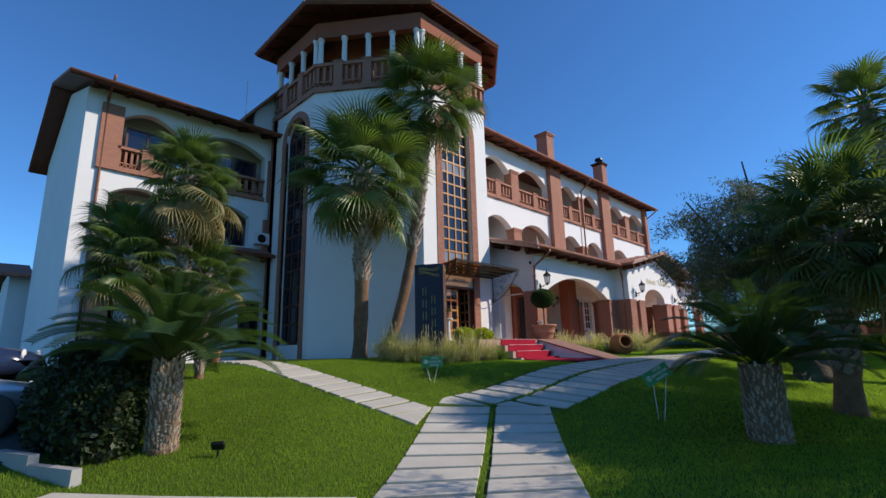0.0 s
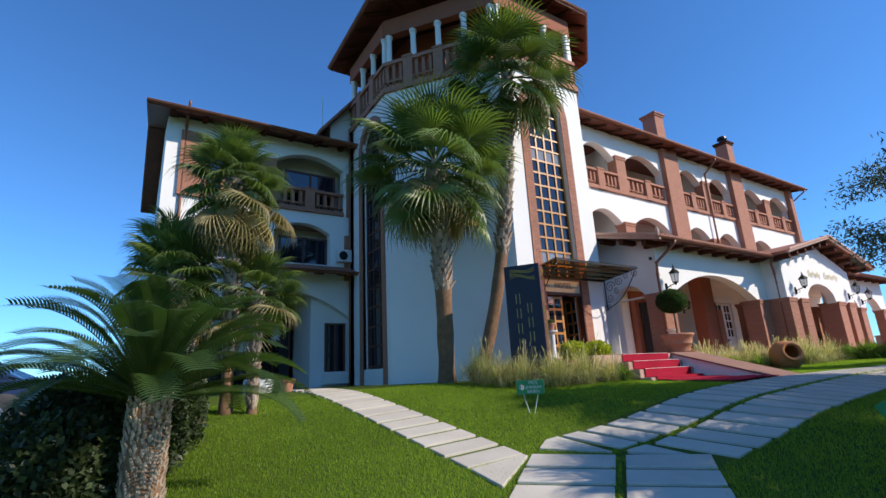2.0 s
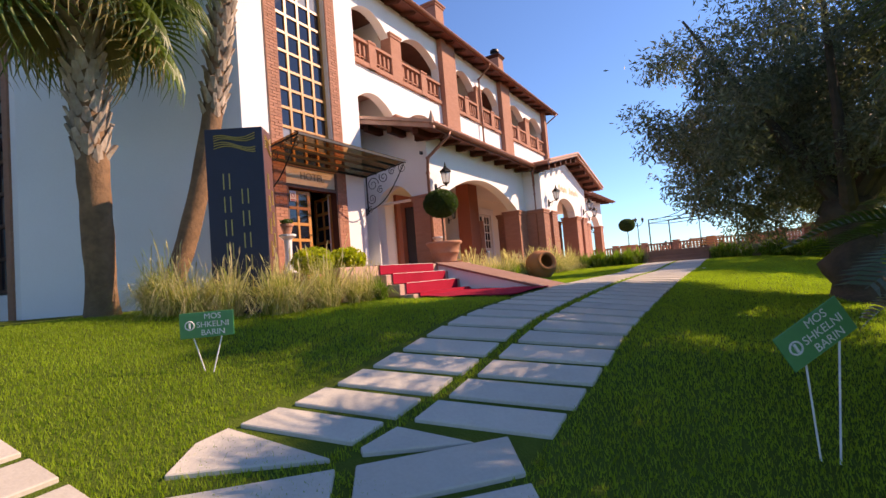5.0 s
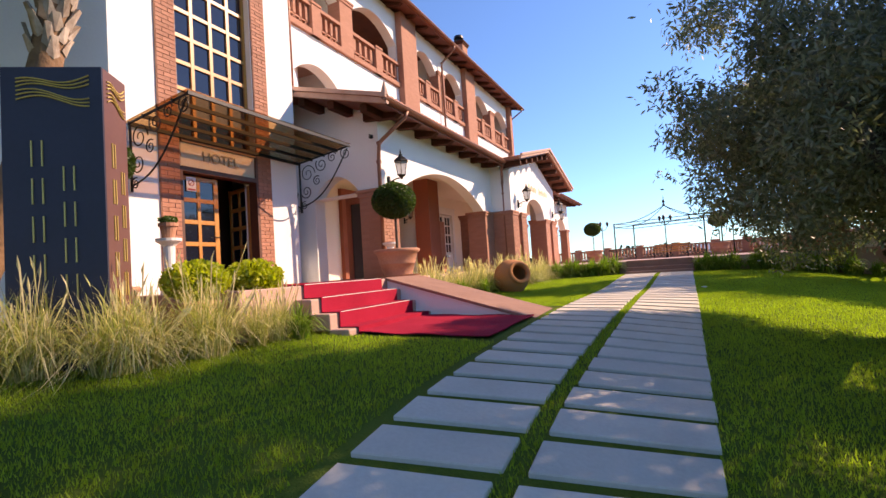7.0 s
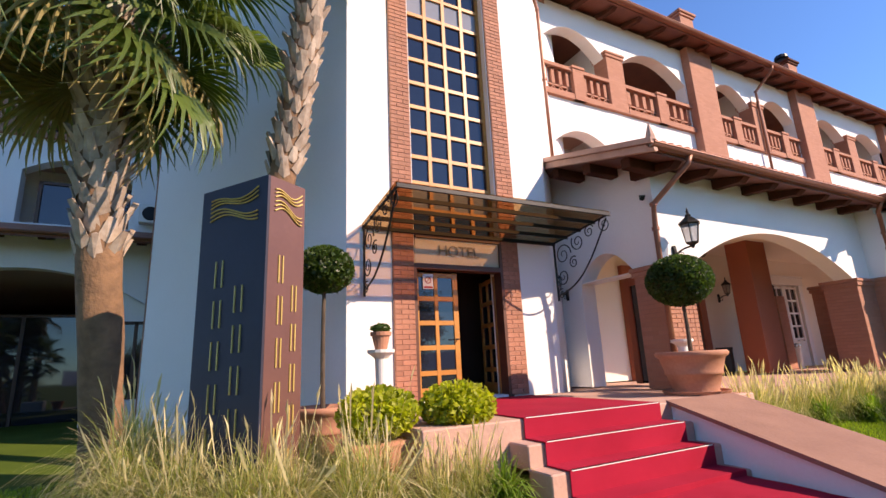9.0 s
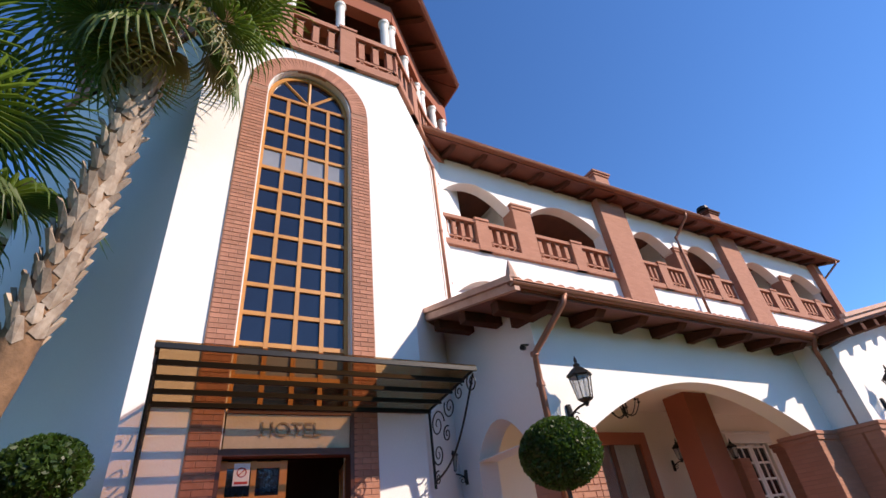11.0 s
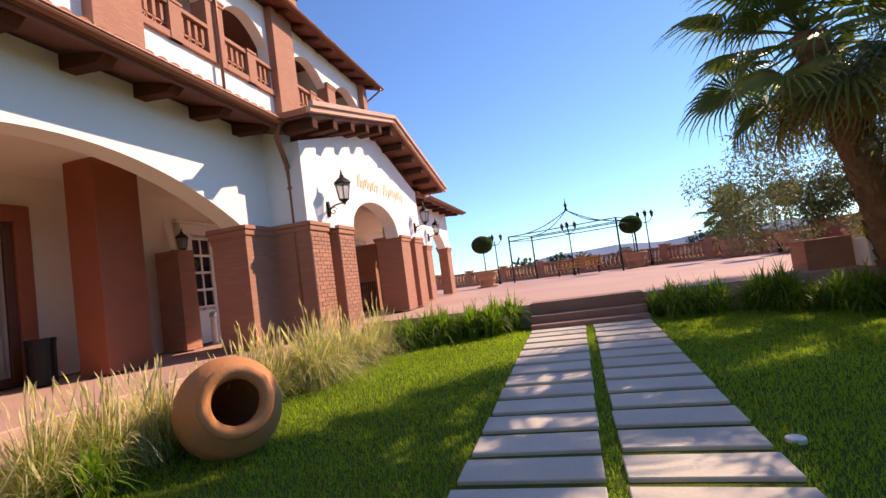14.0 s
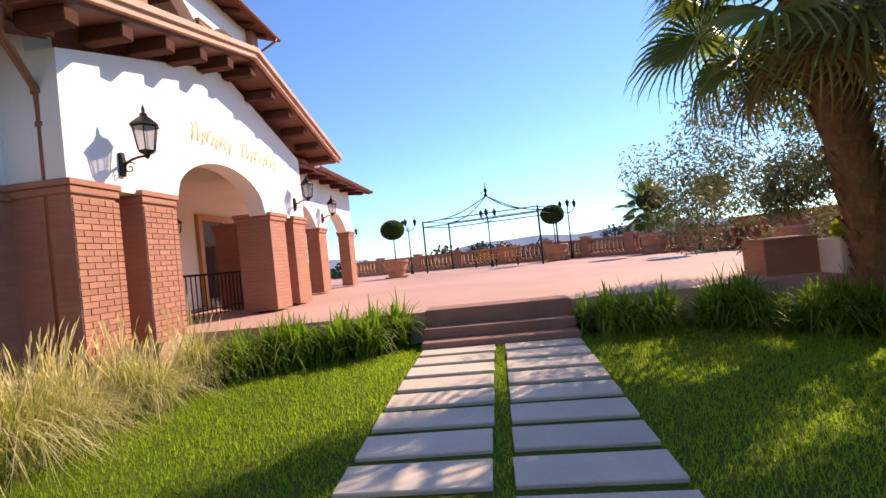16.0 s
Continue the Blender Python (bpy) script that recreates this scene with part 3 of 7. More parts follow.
def side_frame(p, q):
    """to(a, d, z) for a wall from p to q, d going inwards; outside lies to the right of p to q."""
    p, q = Vector(p), Vector(q)
    d = (q - p).normalized()
    s = Vector((-d.y, d.x))
    return lambda a, e, z: (p.x + d.x * a + s.x * e, p.y + d.y * a + s.y * e, z)


TOP = 13.0
sides = [(TB[i], TB[(i + 1) % len(TB)]) for i in range(len(TB))]
for i, (p, q) in enumerate(sides):
    L = (Vector(q) - Vector(p)).length
    bm = bmesh.new()
    ops = []
    z0 = 1.0
    if i == 2:
        ops = [(1.18, 2.92, 2.1, 11.45, 12.35)]
    if i == 0:
        ops = [(1.35, 3.2, 2.1, 11.45, 12.35)]
    arch_wall(bm, side_frame(p, q), 0, L, z0, TOP, 0, 0.35, ops, "round", 20)
    part("wall", bm, PLASTER, tower, "smooth white plastered wall")
bm = bmesh.new()
prism(bm, ring_out(TB, -0.3), TOP - 0.3, TOP)
part("gallery_floor", bm, PAVER, tower)
# brick gallery with white columns
for i, (p, q) in enumerate(sides):
    L = (Vector(q) - Vector(p)).length
    balustrade(tower, side_frame(p, q), -0.05, L + 0.05, TOP, TOP + 1.42, -0.07, 0.22, BRICK, posts=max(1, int(L / 1.5)), n=3, post_w=0.4)
    k = max(2, int(L / 1.15))
    for j in range(k + 1):
        a = 0.18 + (L - 0.36) * j / k
        x, y, _ = side_frame(p, q)(a, 0.1, 0)
        bm = bmesh.new()
        lathe(bm, [(0.15, 0), (0.15, 0.08), (0.12, 0.12), (0.115, 1.15), (0.13, 1.2), (0.16, 1.24), (0.16, 1.34)], (x, y, TOP + 1.4), 14)
        part("column", bm, WHITE, tower, "short white round column", smooth=False)
    bm = bmesh.new()
    to = side_frame(p, q)
    hexa(bm, [to(0, -0.04, TOP + 2.72), to(L, -0.04, TOP + 2.72), to(L, 0.28, TOP + 2.72), to(0, 0.28, TOP + 2.72)], [to(0, -0.04, TOP + 3.5), to(L, -0.04, TOP + 3.5), to(L, 0.28, TOP + 3.5), to(0, 0.28, TOP + 3.5)])
    part("beam", bm, BROWN, tower, "dark red-brown lintel beam")
bm = bmesh.new()
prism(bm, ring_out(TB, -1.3), TOP, TOP + 3.4)
part("core", bm, BROWN, tower, "brown inner wall of the gallery")
EAVES = [(-22.05, 9.05), (-16.9, 8.95), (-13.1, 12.95), (-13.1, 17.55), (-15.5, 20.3), (-22.05, 20.3)]
apex = Vector((-17.5, 15.0, 19.6))
for i in range(len(EAVES)):
    p, q = EAVES[i], EAVES[(i + 1) % len(EAVES)]
    roof_slab(tower, [(*p, 16.85), (*q, 16.85), apex], 0.12, "tiled tower roof")
    pm, qm = Vector((*p, 16.70)), Vector((*q, 16.70))
    back = (apex - (pm + qm) / 2).normalized() * 1.3
    back.z = 0.35
    d = (qm - pm).normalized()
    rafters(tower, [pm + d * 0.3 + back * 0.08, qm - d * 0.3 + back * 0.08], back, 0.16, 0.95, 0.0)
    gutter(tower, (*p, 16.83), (*q, 16.83), 0.07)

# porch along the main wing
porch = thing("porch", (-13.5, 22, FLOOR), "white arched porch with brick pillars and tiled roof", "porch")
PX = -12.2
bm = bmesh.new()
arch_wall(bm, along_y(PX), 18.25, 26.3, 4.24, 6.15, 0, 0.4, [(18.97, 25.3, 4.24, 4.245, 5.15)], "flat", 24)
part("wall", bm, PLASTER, porch, "white plastered front wall with a wide arch")
bm = bmesh.new()
arch_wall(bm, along_x(18.25), -15.6, -12.84, FLOOR, 4.24, 0.002, 0.4, [(-14.3, -12.84, FLOOR, 4.22, 4.23)], "flat", 1)
arch_wall(bm, along_x(18.25), -15.6, PX - 0.001, 4.24, 6.15, 0.002, 0.4, [(-14.3, -12.84, 4.24, 4.245, 4.75)], "flat", 16)
part("wall", bm, PLASTER, porch, "white plastered side wall with a low arch")
DX = -15.4
bm = bmesh.new()
box(bm, DX - 0.3, DX, 18.65, 41.0, FLOOR, 6.1)
part("wall", bm, CREAM, porch, "cream inner wall")
bm = bmesh.new()
box(bm, DX, PX - 0.4, 18.65, 41.0, 5.55, 5.7)
part("porch_ceiling", bm, CREAM, porch)
PE = -11.4
roof_slab(porch, [(PE, 17.35, 6.12), (PE, 26.2, 6.12), (FX, 26.2, 7.35), (FX, 17.35, 7.35)], 0.1, "terracotta tiled lean-to porch roof")
rafters(porch, [(PE - 0.12, 17.7, 6.0), (PE - 0.12, 25.9, 6.0)], (-1.0, 0, 0.22), 0.2, 1.0, 0.0)
LEAN = (7.35 - 6.12) / (PE - FX)
for x in (-12.05, -13.0, -13.9):
    z = 6.0 + (PE - x) * LEAN
    bm = bmesh.new()
    box(bm, x - 0.1, x + 0.1, 17.47, 18.251, z - 0.24, z - 0.03, 0.015)
    part("purlin", bm, RAFTER, porch)
for dy, dz, w in ((0.0, -0.14, 0.13), (0.05, 0.0, 0.1)):
    bm = bmesh.new()
    ends = [(PE + 0.08, 6.1 + dz), (-14.75, 6.1 + dz + (PE + 14.75) * LEAN)]
    ring = [(17.33 - dy, 0.0), (17.42 - dy, 0.0), (17.42 - dy, w), (17.33 - dy, w)]
    hexa(bm, [(ends[0][0], y, ends[0][1] + h) for y, h in ring], [(ends[1][0], y, ends[1][1] + h) for y, h in ring])
    bmesh.ops.recalc_face_normals(bm, faces=bm.faces)
    part("verge", bm, VERGE, porch, "pinkish tiled verge")
bm = bmesh.new()
lathe(bm, [(0.09, 0), (0.075, 0.1), (0.03, 0.26), (0.008, 0.33)], (PE + 0.02, 17.36, 6.16), 8)
part("corner_tile", bm, VERGE, porch, "pointed end tile")
bm = bmesh.new()
hexa(bm, [(-15.6, 18.252, 6.15), (PX - 0.001, 18.252, 6.15), (PX - 0.001, 18.65, 6.15), (-15.6, 18.65, 6.15)],
     [(-15.6, 18.252, 7.13), (PX - 0.001, 18.252, 6.2), (PX - 0.001, 18.65, 6.2), (-15.6, 18.65, 7.13)])
part("wall", bm, PLASTER, porch, "white plastered wall under the sloping verge")
gutter(porch, (PE + 0.05, 17.3, 6.1), (PE + 0.05, 25.6, 6.1))
tile_edge(porch, (PE - 0.02, 17.35, 6.15), (PE - 0.02, 25.8, 6.15))

# gabled porch
gable = thing("gabled_porch", (-13, 30, FLOOR), "white gabled porch with an arch on paired brick pillars", "porch")
GXF = -11.4
G0, G1, GC = 26.3, 33.7, 30.1
bm = bmesh.new()
arch_wall(bm, along_y(GXF), G0, G1, 4.24, 5.9, 0, 0.4, [(28.35, 31.45, 4.24, 4.245, 5.08)], "round", 24)
hexa(bm, [(GXF, G0, 5.9), (GXF, G1, 5.9), (GXF - 0.4, G1, 5.9), (GXF - 0.4, G0, 5.9)], [(GXF, GC - 0.3, 6.95), (GXF, GC + 0.3, 6.95), (GXF - 0.4, GC + 0.3, 6.95), (GXF - 0.4, GC - 0.3, 6.95)])
part("wall", bm, PLASTER, gable, "white plastered gable wall")
bm = bmesh.new()
box(bm, PX - 0.4, GXF - 0.402, G0, G0 + 0.4, 4.24, 6.4)
part("wall", bm, PLASTER, gable, "white plastered return wall")
bm = bmesh.new()
box(bm, PX - 0.4, GXF - 0.402, G1 - 0.4, G1, 4.24, 6.4)
part("wall", bm, PLASTER, gable)
bm = bmesh.new()
box(bm, PX, GXF - 0.402, G0 + 0.4, G1 - 0.4, 5.5, 5.62)
part("porch_ceiling", bm, CREAM, gable)
for y0, y1 in ((26.3, 27.0), (27.5, 28.2), (31.55, 32.35), (32.85, 33.65)):
    pier(gable, GXF - 0.78, GXF + 0.03, y0, y1, FLOOR, 4.28)
for y0 in (26.3, 33.0):
    pier(gable, -13.6, -12.9, y0, y0 + 0.7, FLOOR, 4.28)
GE = -10.7
roof_slab(gable, [(GE, 25.6, 6.22), (GE, GC, 7.3), (FX, GC, 7.3), (FX, 25.6, 6.22)], 0.12, "terracotta tiled gable roof")
roof_slab(gable, [(GE, GC, 7.3), (GE, 35.0, 6.12), (FX, 35.0, 6.12), (FX, GC, 7.3)], 0.12)
for i in range(11):
    y = 25.9 + i * 0.86
    z = 6.02 + (7.08 - 6.02) * (1 - abs(y - GC) / (4.5 if y < GC else 4.9))
    bm = bmesh.new()
    box(bm, GXF + 0.001, GE - 0.08, y - 0.1, y + 0.1, z - 0.19, z, 0.015)
    part("purlin", bm, RAFTER, gable)
# porch beyond the gable
bm = bmesh.new()
arch_wall(bm, along_y(PX), G1, 40.9, 4.24, 6.0, 0, 0.4, [(34.5, 36.7, 4.24, 4.245, 4.95), (37.6, 40.1, 4.24, 4.245, 4.95)], "flat", 16)
part("wall", bm, PLASTER, porch, "white plastered wall with low arches")
for y0 in (33.75, 36.75, 40.2):
    pier(porch, PX - 0.42, PX + 0.03, y0, y0 + 0.75, FLOOR, 4.26)
roof_slab(porch, [(PE, 33.9, 6.0), (PE, 41.6, 6.0), (FX, 41.6, 7.2), (FX, 33.9, 7.2)], 0.1)
rafters(porch, [(PE - 0.12, 34.6, 5.9), (PE - 0.12, 41.5, 5.9)], (-1.0, 0, 0.22), 0.2, 1.0, 0.0)
gutter(porch, (PE + 0.05, 35.0, 5.98), (PE + 0.05, 41.6, 5.98))
pier(porch, PX - 0.64, PX + 0.03, 18.22, 18.95, FLOOR, 4.26)
pier(porch, PX - 0.7, PX + 0.03, 25.3, 26.25, FLOOR, 4.26)
# side wing
side = thing("house", (-26, 6, 1.4), "white hotel side wing with arched balconies in shade", "house")
SX, S0, S1 = -21.5, 2.8, 10.3
bm = bmesh.new()
for z0, z1, ops in ((1.0, 5.9, [(3.9, 9.98, 1.05, 4.3, 5.45)]), (5.9, 8.75, [(3.5, 5.6, 6.6, 8.0, 8.4), (6.6, 9.0, 6.6, 8.0, 8.4)]), (8.75, 12.15, [(3.6, 5.7, 9.0, 11.1, 11.6), (6.5, 9.6, 9.0, 11.1, 11.6)])):
    arch_wall(bm, along_y(SX), S0, S1, z0, z1, 0, 0.4, ops)
part("wall", bm, PLASTER, side, "white plastered front wall with arched openings")
bm = bmesh.new()
box(bm, SX - 1.6, SX - 1.3, S0, S1, 5.85, 12.0)
part("wall", bm, CREAM, side, "inner gallery wall")
for z in (1.3, 5.7, 8.6):
    bm = bmesh.new()
    box(bm, SX - (10.6 if z < 6 else 1.3), SX - 0.4, S0, S1, z - 0.15, z + 0.15)
    part("gallery_floor", bm, PAVER, side)
bm = bmesh.new()
hexa(bm, [(SX - 11, S0 - 0.35, 0), (SX, S0 - 0.35, 0), (SX, S0, 0), (SX - 11, S0, 0)], [(SX - 11, S0 - 0.35, 12.1), (SX, S0 - 0.35, 12.1), (SX, S0, 12.1), (SX - 11, S0, 12.1)])
hexa(bm, [(SX - 11, S0 - 0.35, 12.1), (SX, S0 - 0.35, 12.1), (SX, S0, 12.1), (SX - 11, S0, 12.1)], [(SX - 5.7, S0 - 0.35, 14.0), (SX - 5.3, S0 - 0.35, 14.0), (SX - 5.3, S0, 14.0), (SX - 5.7, S0, 14.0)])
part("wall", bm, PLASTER, side, "white plastered gable end")
roof_slab(side, [(SX + 1.0, 1.7, 12.1), (SX + 1.0, 10.2, 12.1), (SX - 5.5, 10.2, 14.4), (SX - 5.5, 1.7, 14.4)], 0.12, "terracotta tiled roof")
roof_slab(side, [(SX - 5.5, 1.7, 14.4), (SX - 5.5, 10.2, 14.4), (SX - 12, 10.2, 12.0), (SX - 12, 1.7, 12.0)], 0.12)
rafters(side, [(SX + 0.88, 2.0, 11.98), (SX + 0.88, 10.0, 11.98)], (-1.0, 0, 0.32), 0.16, 1.05, 0.0)
gutter(side, (SX + 1.05, 1.7, 12.07), (SX + 1.05, 10.2, 12.07))
for z, a, b in ((9.0, 3.6, 5.7), (9.0, 6.5, 9.6)):
    balustrade(side, along_y(SX), a, b, 8.9, 9.95, -0.1, 0.24, BRICK)

# back wall painted dark for the deep shade of the passage
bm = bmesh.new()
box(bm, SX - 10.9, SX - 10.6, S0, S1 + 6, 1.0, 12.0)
part("wall", bm, SHADE_INNER, side, "back wall of the passage, its dimness painted in")
bm = bmesh.new()
box(bm, SX - 10.6, SX - 0.4, S1, S1 + 0.3, 1.0, 12.0)
part("wall", bm, CREAM, side)
# tiled verges of the gable
for y0, z0, y1, z1 in ((25.5, 6.2, GC, 7.3), (GC, 7.3, 35.1, 6.1)):
    for k, (dx, dz, w) in enumerate(((0.0, -0.12, 0.1), (0.06, -0.02, 0.09))):
        bm = bmesh.new()
        hexa(bm, [(GE - 0.02 + dx, y0, z0 + dz), (GE + 0.07 + dx, y0, z0 + dz), (GE + 0.07 + dx, y1, z1 + dz), (GE - 0.02 + dx, y1, z1 + dz)], [(GE - 0.02 + dx, y0, z0 + dz + w), (GE + 0.07 + dx, y0, z0 + dz + w), (GE + 0.07 + dx, y1, z1 + dz + w), (GE - 0.02 + dx, y1, z1 + dz + w)])
        part("verge", bm, VERGE, gable, "pinkish tiled verge")
# terrace, porch floor and steps
terrace = thing("terrace", (-6, 40, 2), "red paved terrace in front of the hotel", "terrace", kind="structure")
bm = bmesh.new()
prism(bm, [(-15.4, 28.75), (-2.0, 28.75), (4.0, 28.75), (4.0, 37.5), (2.2, 43.5), (-3.4, 48.6), (-16.5, 53.0), (-24, 53.0), (-24, 41.2), (-15.4, 41.2)], 0.4, 2.0)
part("paving", bm, PAVER, terrace, "sunlit red concrete paving")
bm = bmesh.new()
box(bm, -15.5, -11.7, 18.2, 28.749, 0.9, FLOOR - 0.03, 0.015)
part("porch_floor", bm, PAVER, terrace, "red tiled porch floor")
for i in range(2):
    bm = bmesh.new()
    box(bm, -7.6, -5.25, 27.98 + i * 0.34, 28.748, 1.0, 1.62 + i * 0.155, 0.012)
    part("step", bm, STEP, terrace, "red-brown brick step")
bm = bmesh.new()
box(bm, -7.6, -5.25, 28.66, 29.2, 1.6, 2.03, 0.012)
part("step", bm, STEP, terrace, "red-brown brick top step")


# ---- entrance and fittings of the house ----
def pane_grid(parent, to, a0, a1, cols, zs, arch, d, bar, wood, name="window", label="", skip=lambda c, r: False, pale=()):
    """A lattice window: bars in one frame, each pane an object of its own. zs: heights of the level bars."""
    win = thing(name, (0, 0, 0), label, "window")
    bm = bmesh.new()

    def blk(p, q, e, f, zl, zh):
        hexa(bm, [to(p, e, zl), to(q, e, zl), to(q, f, zl), to(p, f, zl)], [to(p, e, zh), to(q, e, zh), to(q, f, zh), to(p, f, zh)])
    mid, half = (a0 + a1) / 2, (a1 - a0) / 2
    ztop = zs[-1]
    for c in range(cols + 1):
        a = a0 + (a1 - a0) * c / cols
        k = bar if 0 < c < cols else bar * 1.3
        blk(a - k / 2, a + k / 2, d - 0.03, d + 0.05, zs[0], ztop)
    for z in zs:
        blk(a0, a1, d - 0.025, d + 0.05, z - bar / 2, z + bar / 2)
    if arch:
        for k in range(20):
            t0, t1 = math.pi * k / 20, math.pi * (k + 1) / 20
            p0, p1 = (mid - half * math.cos(t0), ztop + (arch - ztop) * math.sin(t0)), (mid - half * math.cos(t1), ztop + (arch - ztop) * math.sin(t1))
            q0, q1 = (mid + (p0[0] - mid) * 0.9, ztop + (p0[1] - ztop) * 0.9), (mid + (p1[0] - mid) * 0.9, ztop + (p1[1] - ztop) * 0.9)
            hexa(bm, [to(p0[0], d - 0.03, p0[1]), to(p1[0], d - 0.03, p1[1]), to(q1[0], d - 0.03, q1[1]), to(q0[0], d - 0.03, q0[1])],
                 [to(p0[0], d + 0.05, p0[1]), to(p1[0], d + 0.05, p1[1]), to(q1[0], d + 0.05, q1[1]), to(q0[0], d + 0.05, q0[1])])
        for ang in (45, 90, 135):
            e = Vector((math.cos(radians(ang)) * half, math.sin(radians(ang)) * (arch - ztop)))
            tube(bm, [to(mid, d + 0.01, ztop), to(mid + e.x * 0.96, d + 0.01, ztop + e.y * 0.96)], bar * 0.55, 6)
    bmesh.ops.recalc_face_normals(bm, faces=bm.faces)
    part("window_frame", bm, wood, win)
    for r in range(len(zs) - 1):
        for c in range(cols):
            if skip(c, r):
                continue
            p, q = a0 + (a1 - a0) * c / cols, a0 + (a1 - a0) * (c + 1) / cols
            bm = bmesh.new()
            blk2 = [to(p, d + 0.01, zs[r]), to(q, d + 0.01, zs[r]), to(q, d + 0.02, zs[r]), to(p, d + 0.02, zs[r])]
            tilt = random.uniform(-0.004, 0.004)
            blk3 = [to(p, d + 0.01 + tilt, zs[r + 1]), to(q, d + 0.01 - tilt, zs[r + 1]), to(q, d + 0.02, zs[r + 1]), to(p, d + 0.02, zs[r + 1])]
            hexa(bm, blk2, blk3)
            part("pane", bm, BLIND if r in pale else DARK_GLASS, win)
    if arch:
        bm = bmesh.new()
        arcp = [(mid - half * 0.93 * math.cos(math.pi * k / 16), ztop + (arch - ztop) * 0.93 * math.sin(math.pi * k / 16)) for k in range(17)]
        f = [bm.verts.new(to(a, d + 0.012, z)) for a, z in arcp]
        g = [bm.verts.new(to(a, d + 0.022, z)) for a, z in arcp]
        bm.faces.new(f), bm.faces.new(g[::-1])
        for k in range(17):
            bm.faces.new((f[k], f[(k + 1) % 17], g[(k + 1) % 17], g[k]))
        bmesh.ops.recalc_face_normals(bm, faces=bm.faces)
        part("pane", bm, DARK_GLASS, win, "arched fan light")
    return win


front = side_frame((-13.7, 13.0), TB[3])
left = side_frame(TB[0], TB[1])
rows_z = [4.86 + k * 0.507 for k in range(14)]
pane_grid(tower, front, 1.0, 2.7, 4, rows_z, 12.3, 0.17, 0.07, WOOD, "window", "tall arched window with honey wooden lattice above the entrance", pale=(1, 9))
pane_grid(tower, left, 1.37, 3.18, 3, [2.2 + k * 0.77 for k in range(13)], 12.3, 0.2, 0.09, DARKWOOD, "window", "tall arched window with dark stained lattice in shade")
# solid core behind the openings, coloured dark to stand for unlit rooms
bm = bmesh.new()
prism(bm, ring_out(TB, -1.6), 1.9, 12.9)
part("core", bm, SHADE_INNER, tower, "solid dark core, the shade of the rooms painted in")


def entry_leaf(place, turn, label):
    """A glazed door leaf: stiles, rails and panes two by five."""
    leaf = thing("door", place, label, "door", turn=turn)
    w, h = 0.86, 2.16
    bm = bmesh.new()
    for x0, x1 in ((0, 0.1), (w - 0.1, w), (w / 2 - 0.035, w / 2 + 0.035)):
        box(bm, x0, x1, -0.025, 0.025, 0, h, 0.006)
    for k in range(6):
        z = k * (h - 0.09) / 5
        box(bm, 0.1, w - 0.1, -0.022, 0.022, z, z + (0.22 if k == 0 else 0.08), 0.004)
    ob = part("frame", bm, WOOD, leaf)
    ob.matrix_parent_inverse = Matrix.Identity(4)
    for c in (0.1, w / 2 + 0.035):
        for k in range(5):
            bm = bmesh.new()
            box(bm, c, c + w / 2 - 0.135, -0.004, 0.004, k * (h - 0.09) / 5 + 0.07, (k + 1) * (h - 0.09) / 5)
            ob = part("pane", bm, DARK_GLASS, leaf)
            ob.matrix_parent_inverse = Matrix.Identity(4)
    bm = bmesh.new()
    tube(bm, [(w - 0.05, -0.03, 1.0), (w - 0.05, -0.09, 1.0), (w - 0.17, -0.09, 1.0)], 0.012, 6)
    ob = part("handle", bm, IRON, leaf, "dark metal lever handle")
    ob.matrix_parent_inverse = Matrix.Identity(4)
    return leaf


entry_leaf((-13.86, 14.0, 2.07), 90, "honey wood door leaf with small panes, closed")
entry_leaf((-13.9, 15.72, 2.07), 168, "honey wood door leaf with small panes, standing open")
frame_door = thing("door_frame", (-13.7, 14.8, 2.05), "varnished wooden frame round the hotel entrance", "door frame")
bm = bmesh.new()
for a0, a1, z0, z1 in ((0.9, 1.0, 2.06, 4.34), (2.7, 2.8, 2.06, 4.84), (1.0, 2.7, 4.26, 4.35), (1.0, 2.7, 4.80, 4.87)):
    hexa(bm, [front(a0, -0.03, z0), front(a1, -0.03, z0), front(a1, 0.2, z0), front(a0, 0.2, z0)], [front(a0, -0.03, z1), front(a1, -0.03, z1), front(a1, 0.2, z1), front(a0, 0.2, z1)])
part("frame", bm, DARKWOOD, frame_door)
board = thing("sign", (-13.66, 14.85, 4.37), "grey-brown board with dark letters over the entrance", "sign")
BOARD = mat("weathered sign board", (0.62, 0.54, 0.42), (0.52, 0.44, 0.33), 0.7, grain=30, stain=3)
LETTER = mat("dark lettering", (0.3, 0.25, 0.19), None, 0.7)
bm = bmesh.new()
hexa(bm, [front(1.0, 0.02, 4.355), front(2.7, 0.02, 4.355), front(2.7, 0.1, 4.355), front(1.0, 0.1, 4.355)], [front(1.0, 0.0, 4.795), front(2.7, 0.0, 4.795), front(2.7, 0.1, 4.795), front(1.0, 0.1, 4.795)])
part("panel", bm, BOARD, board)


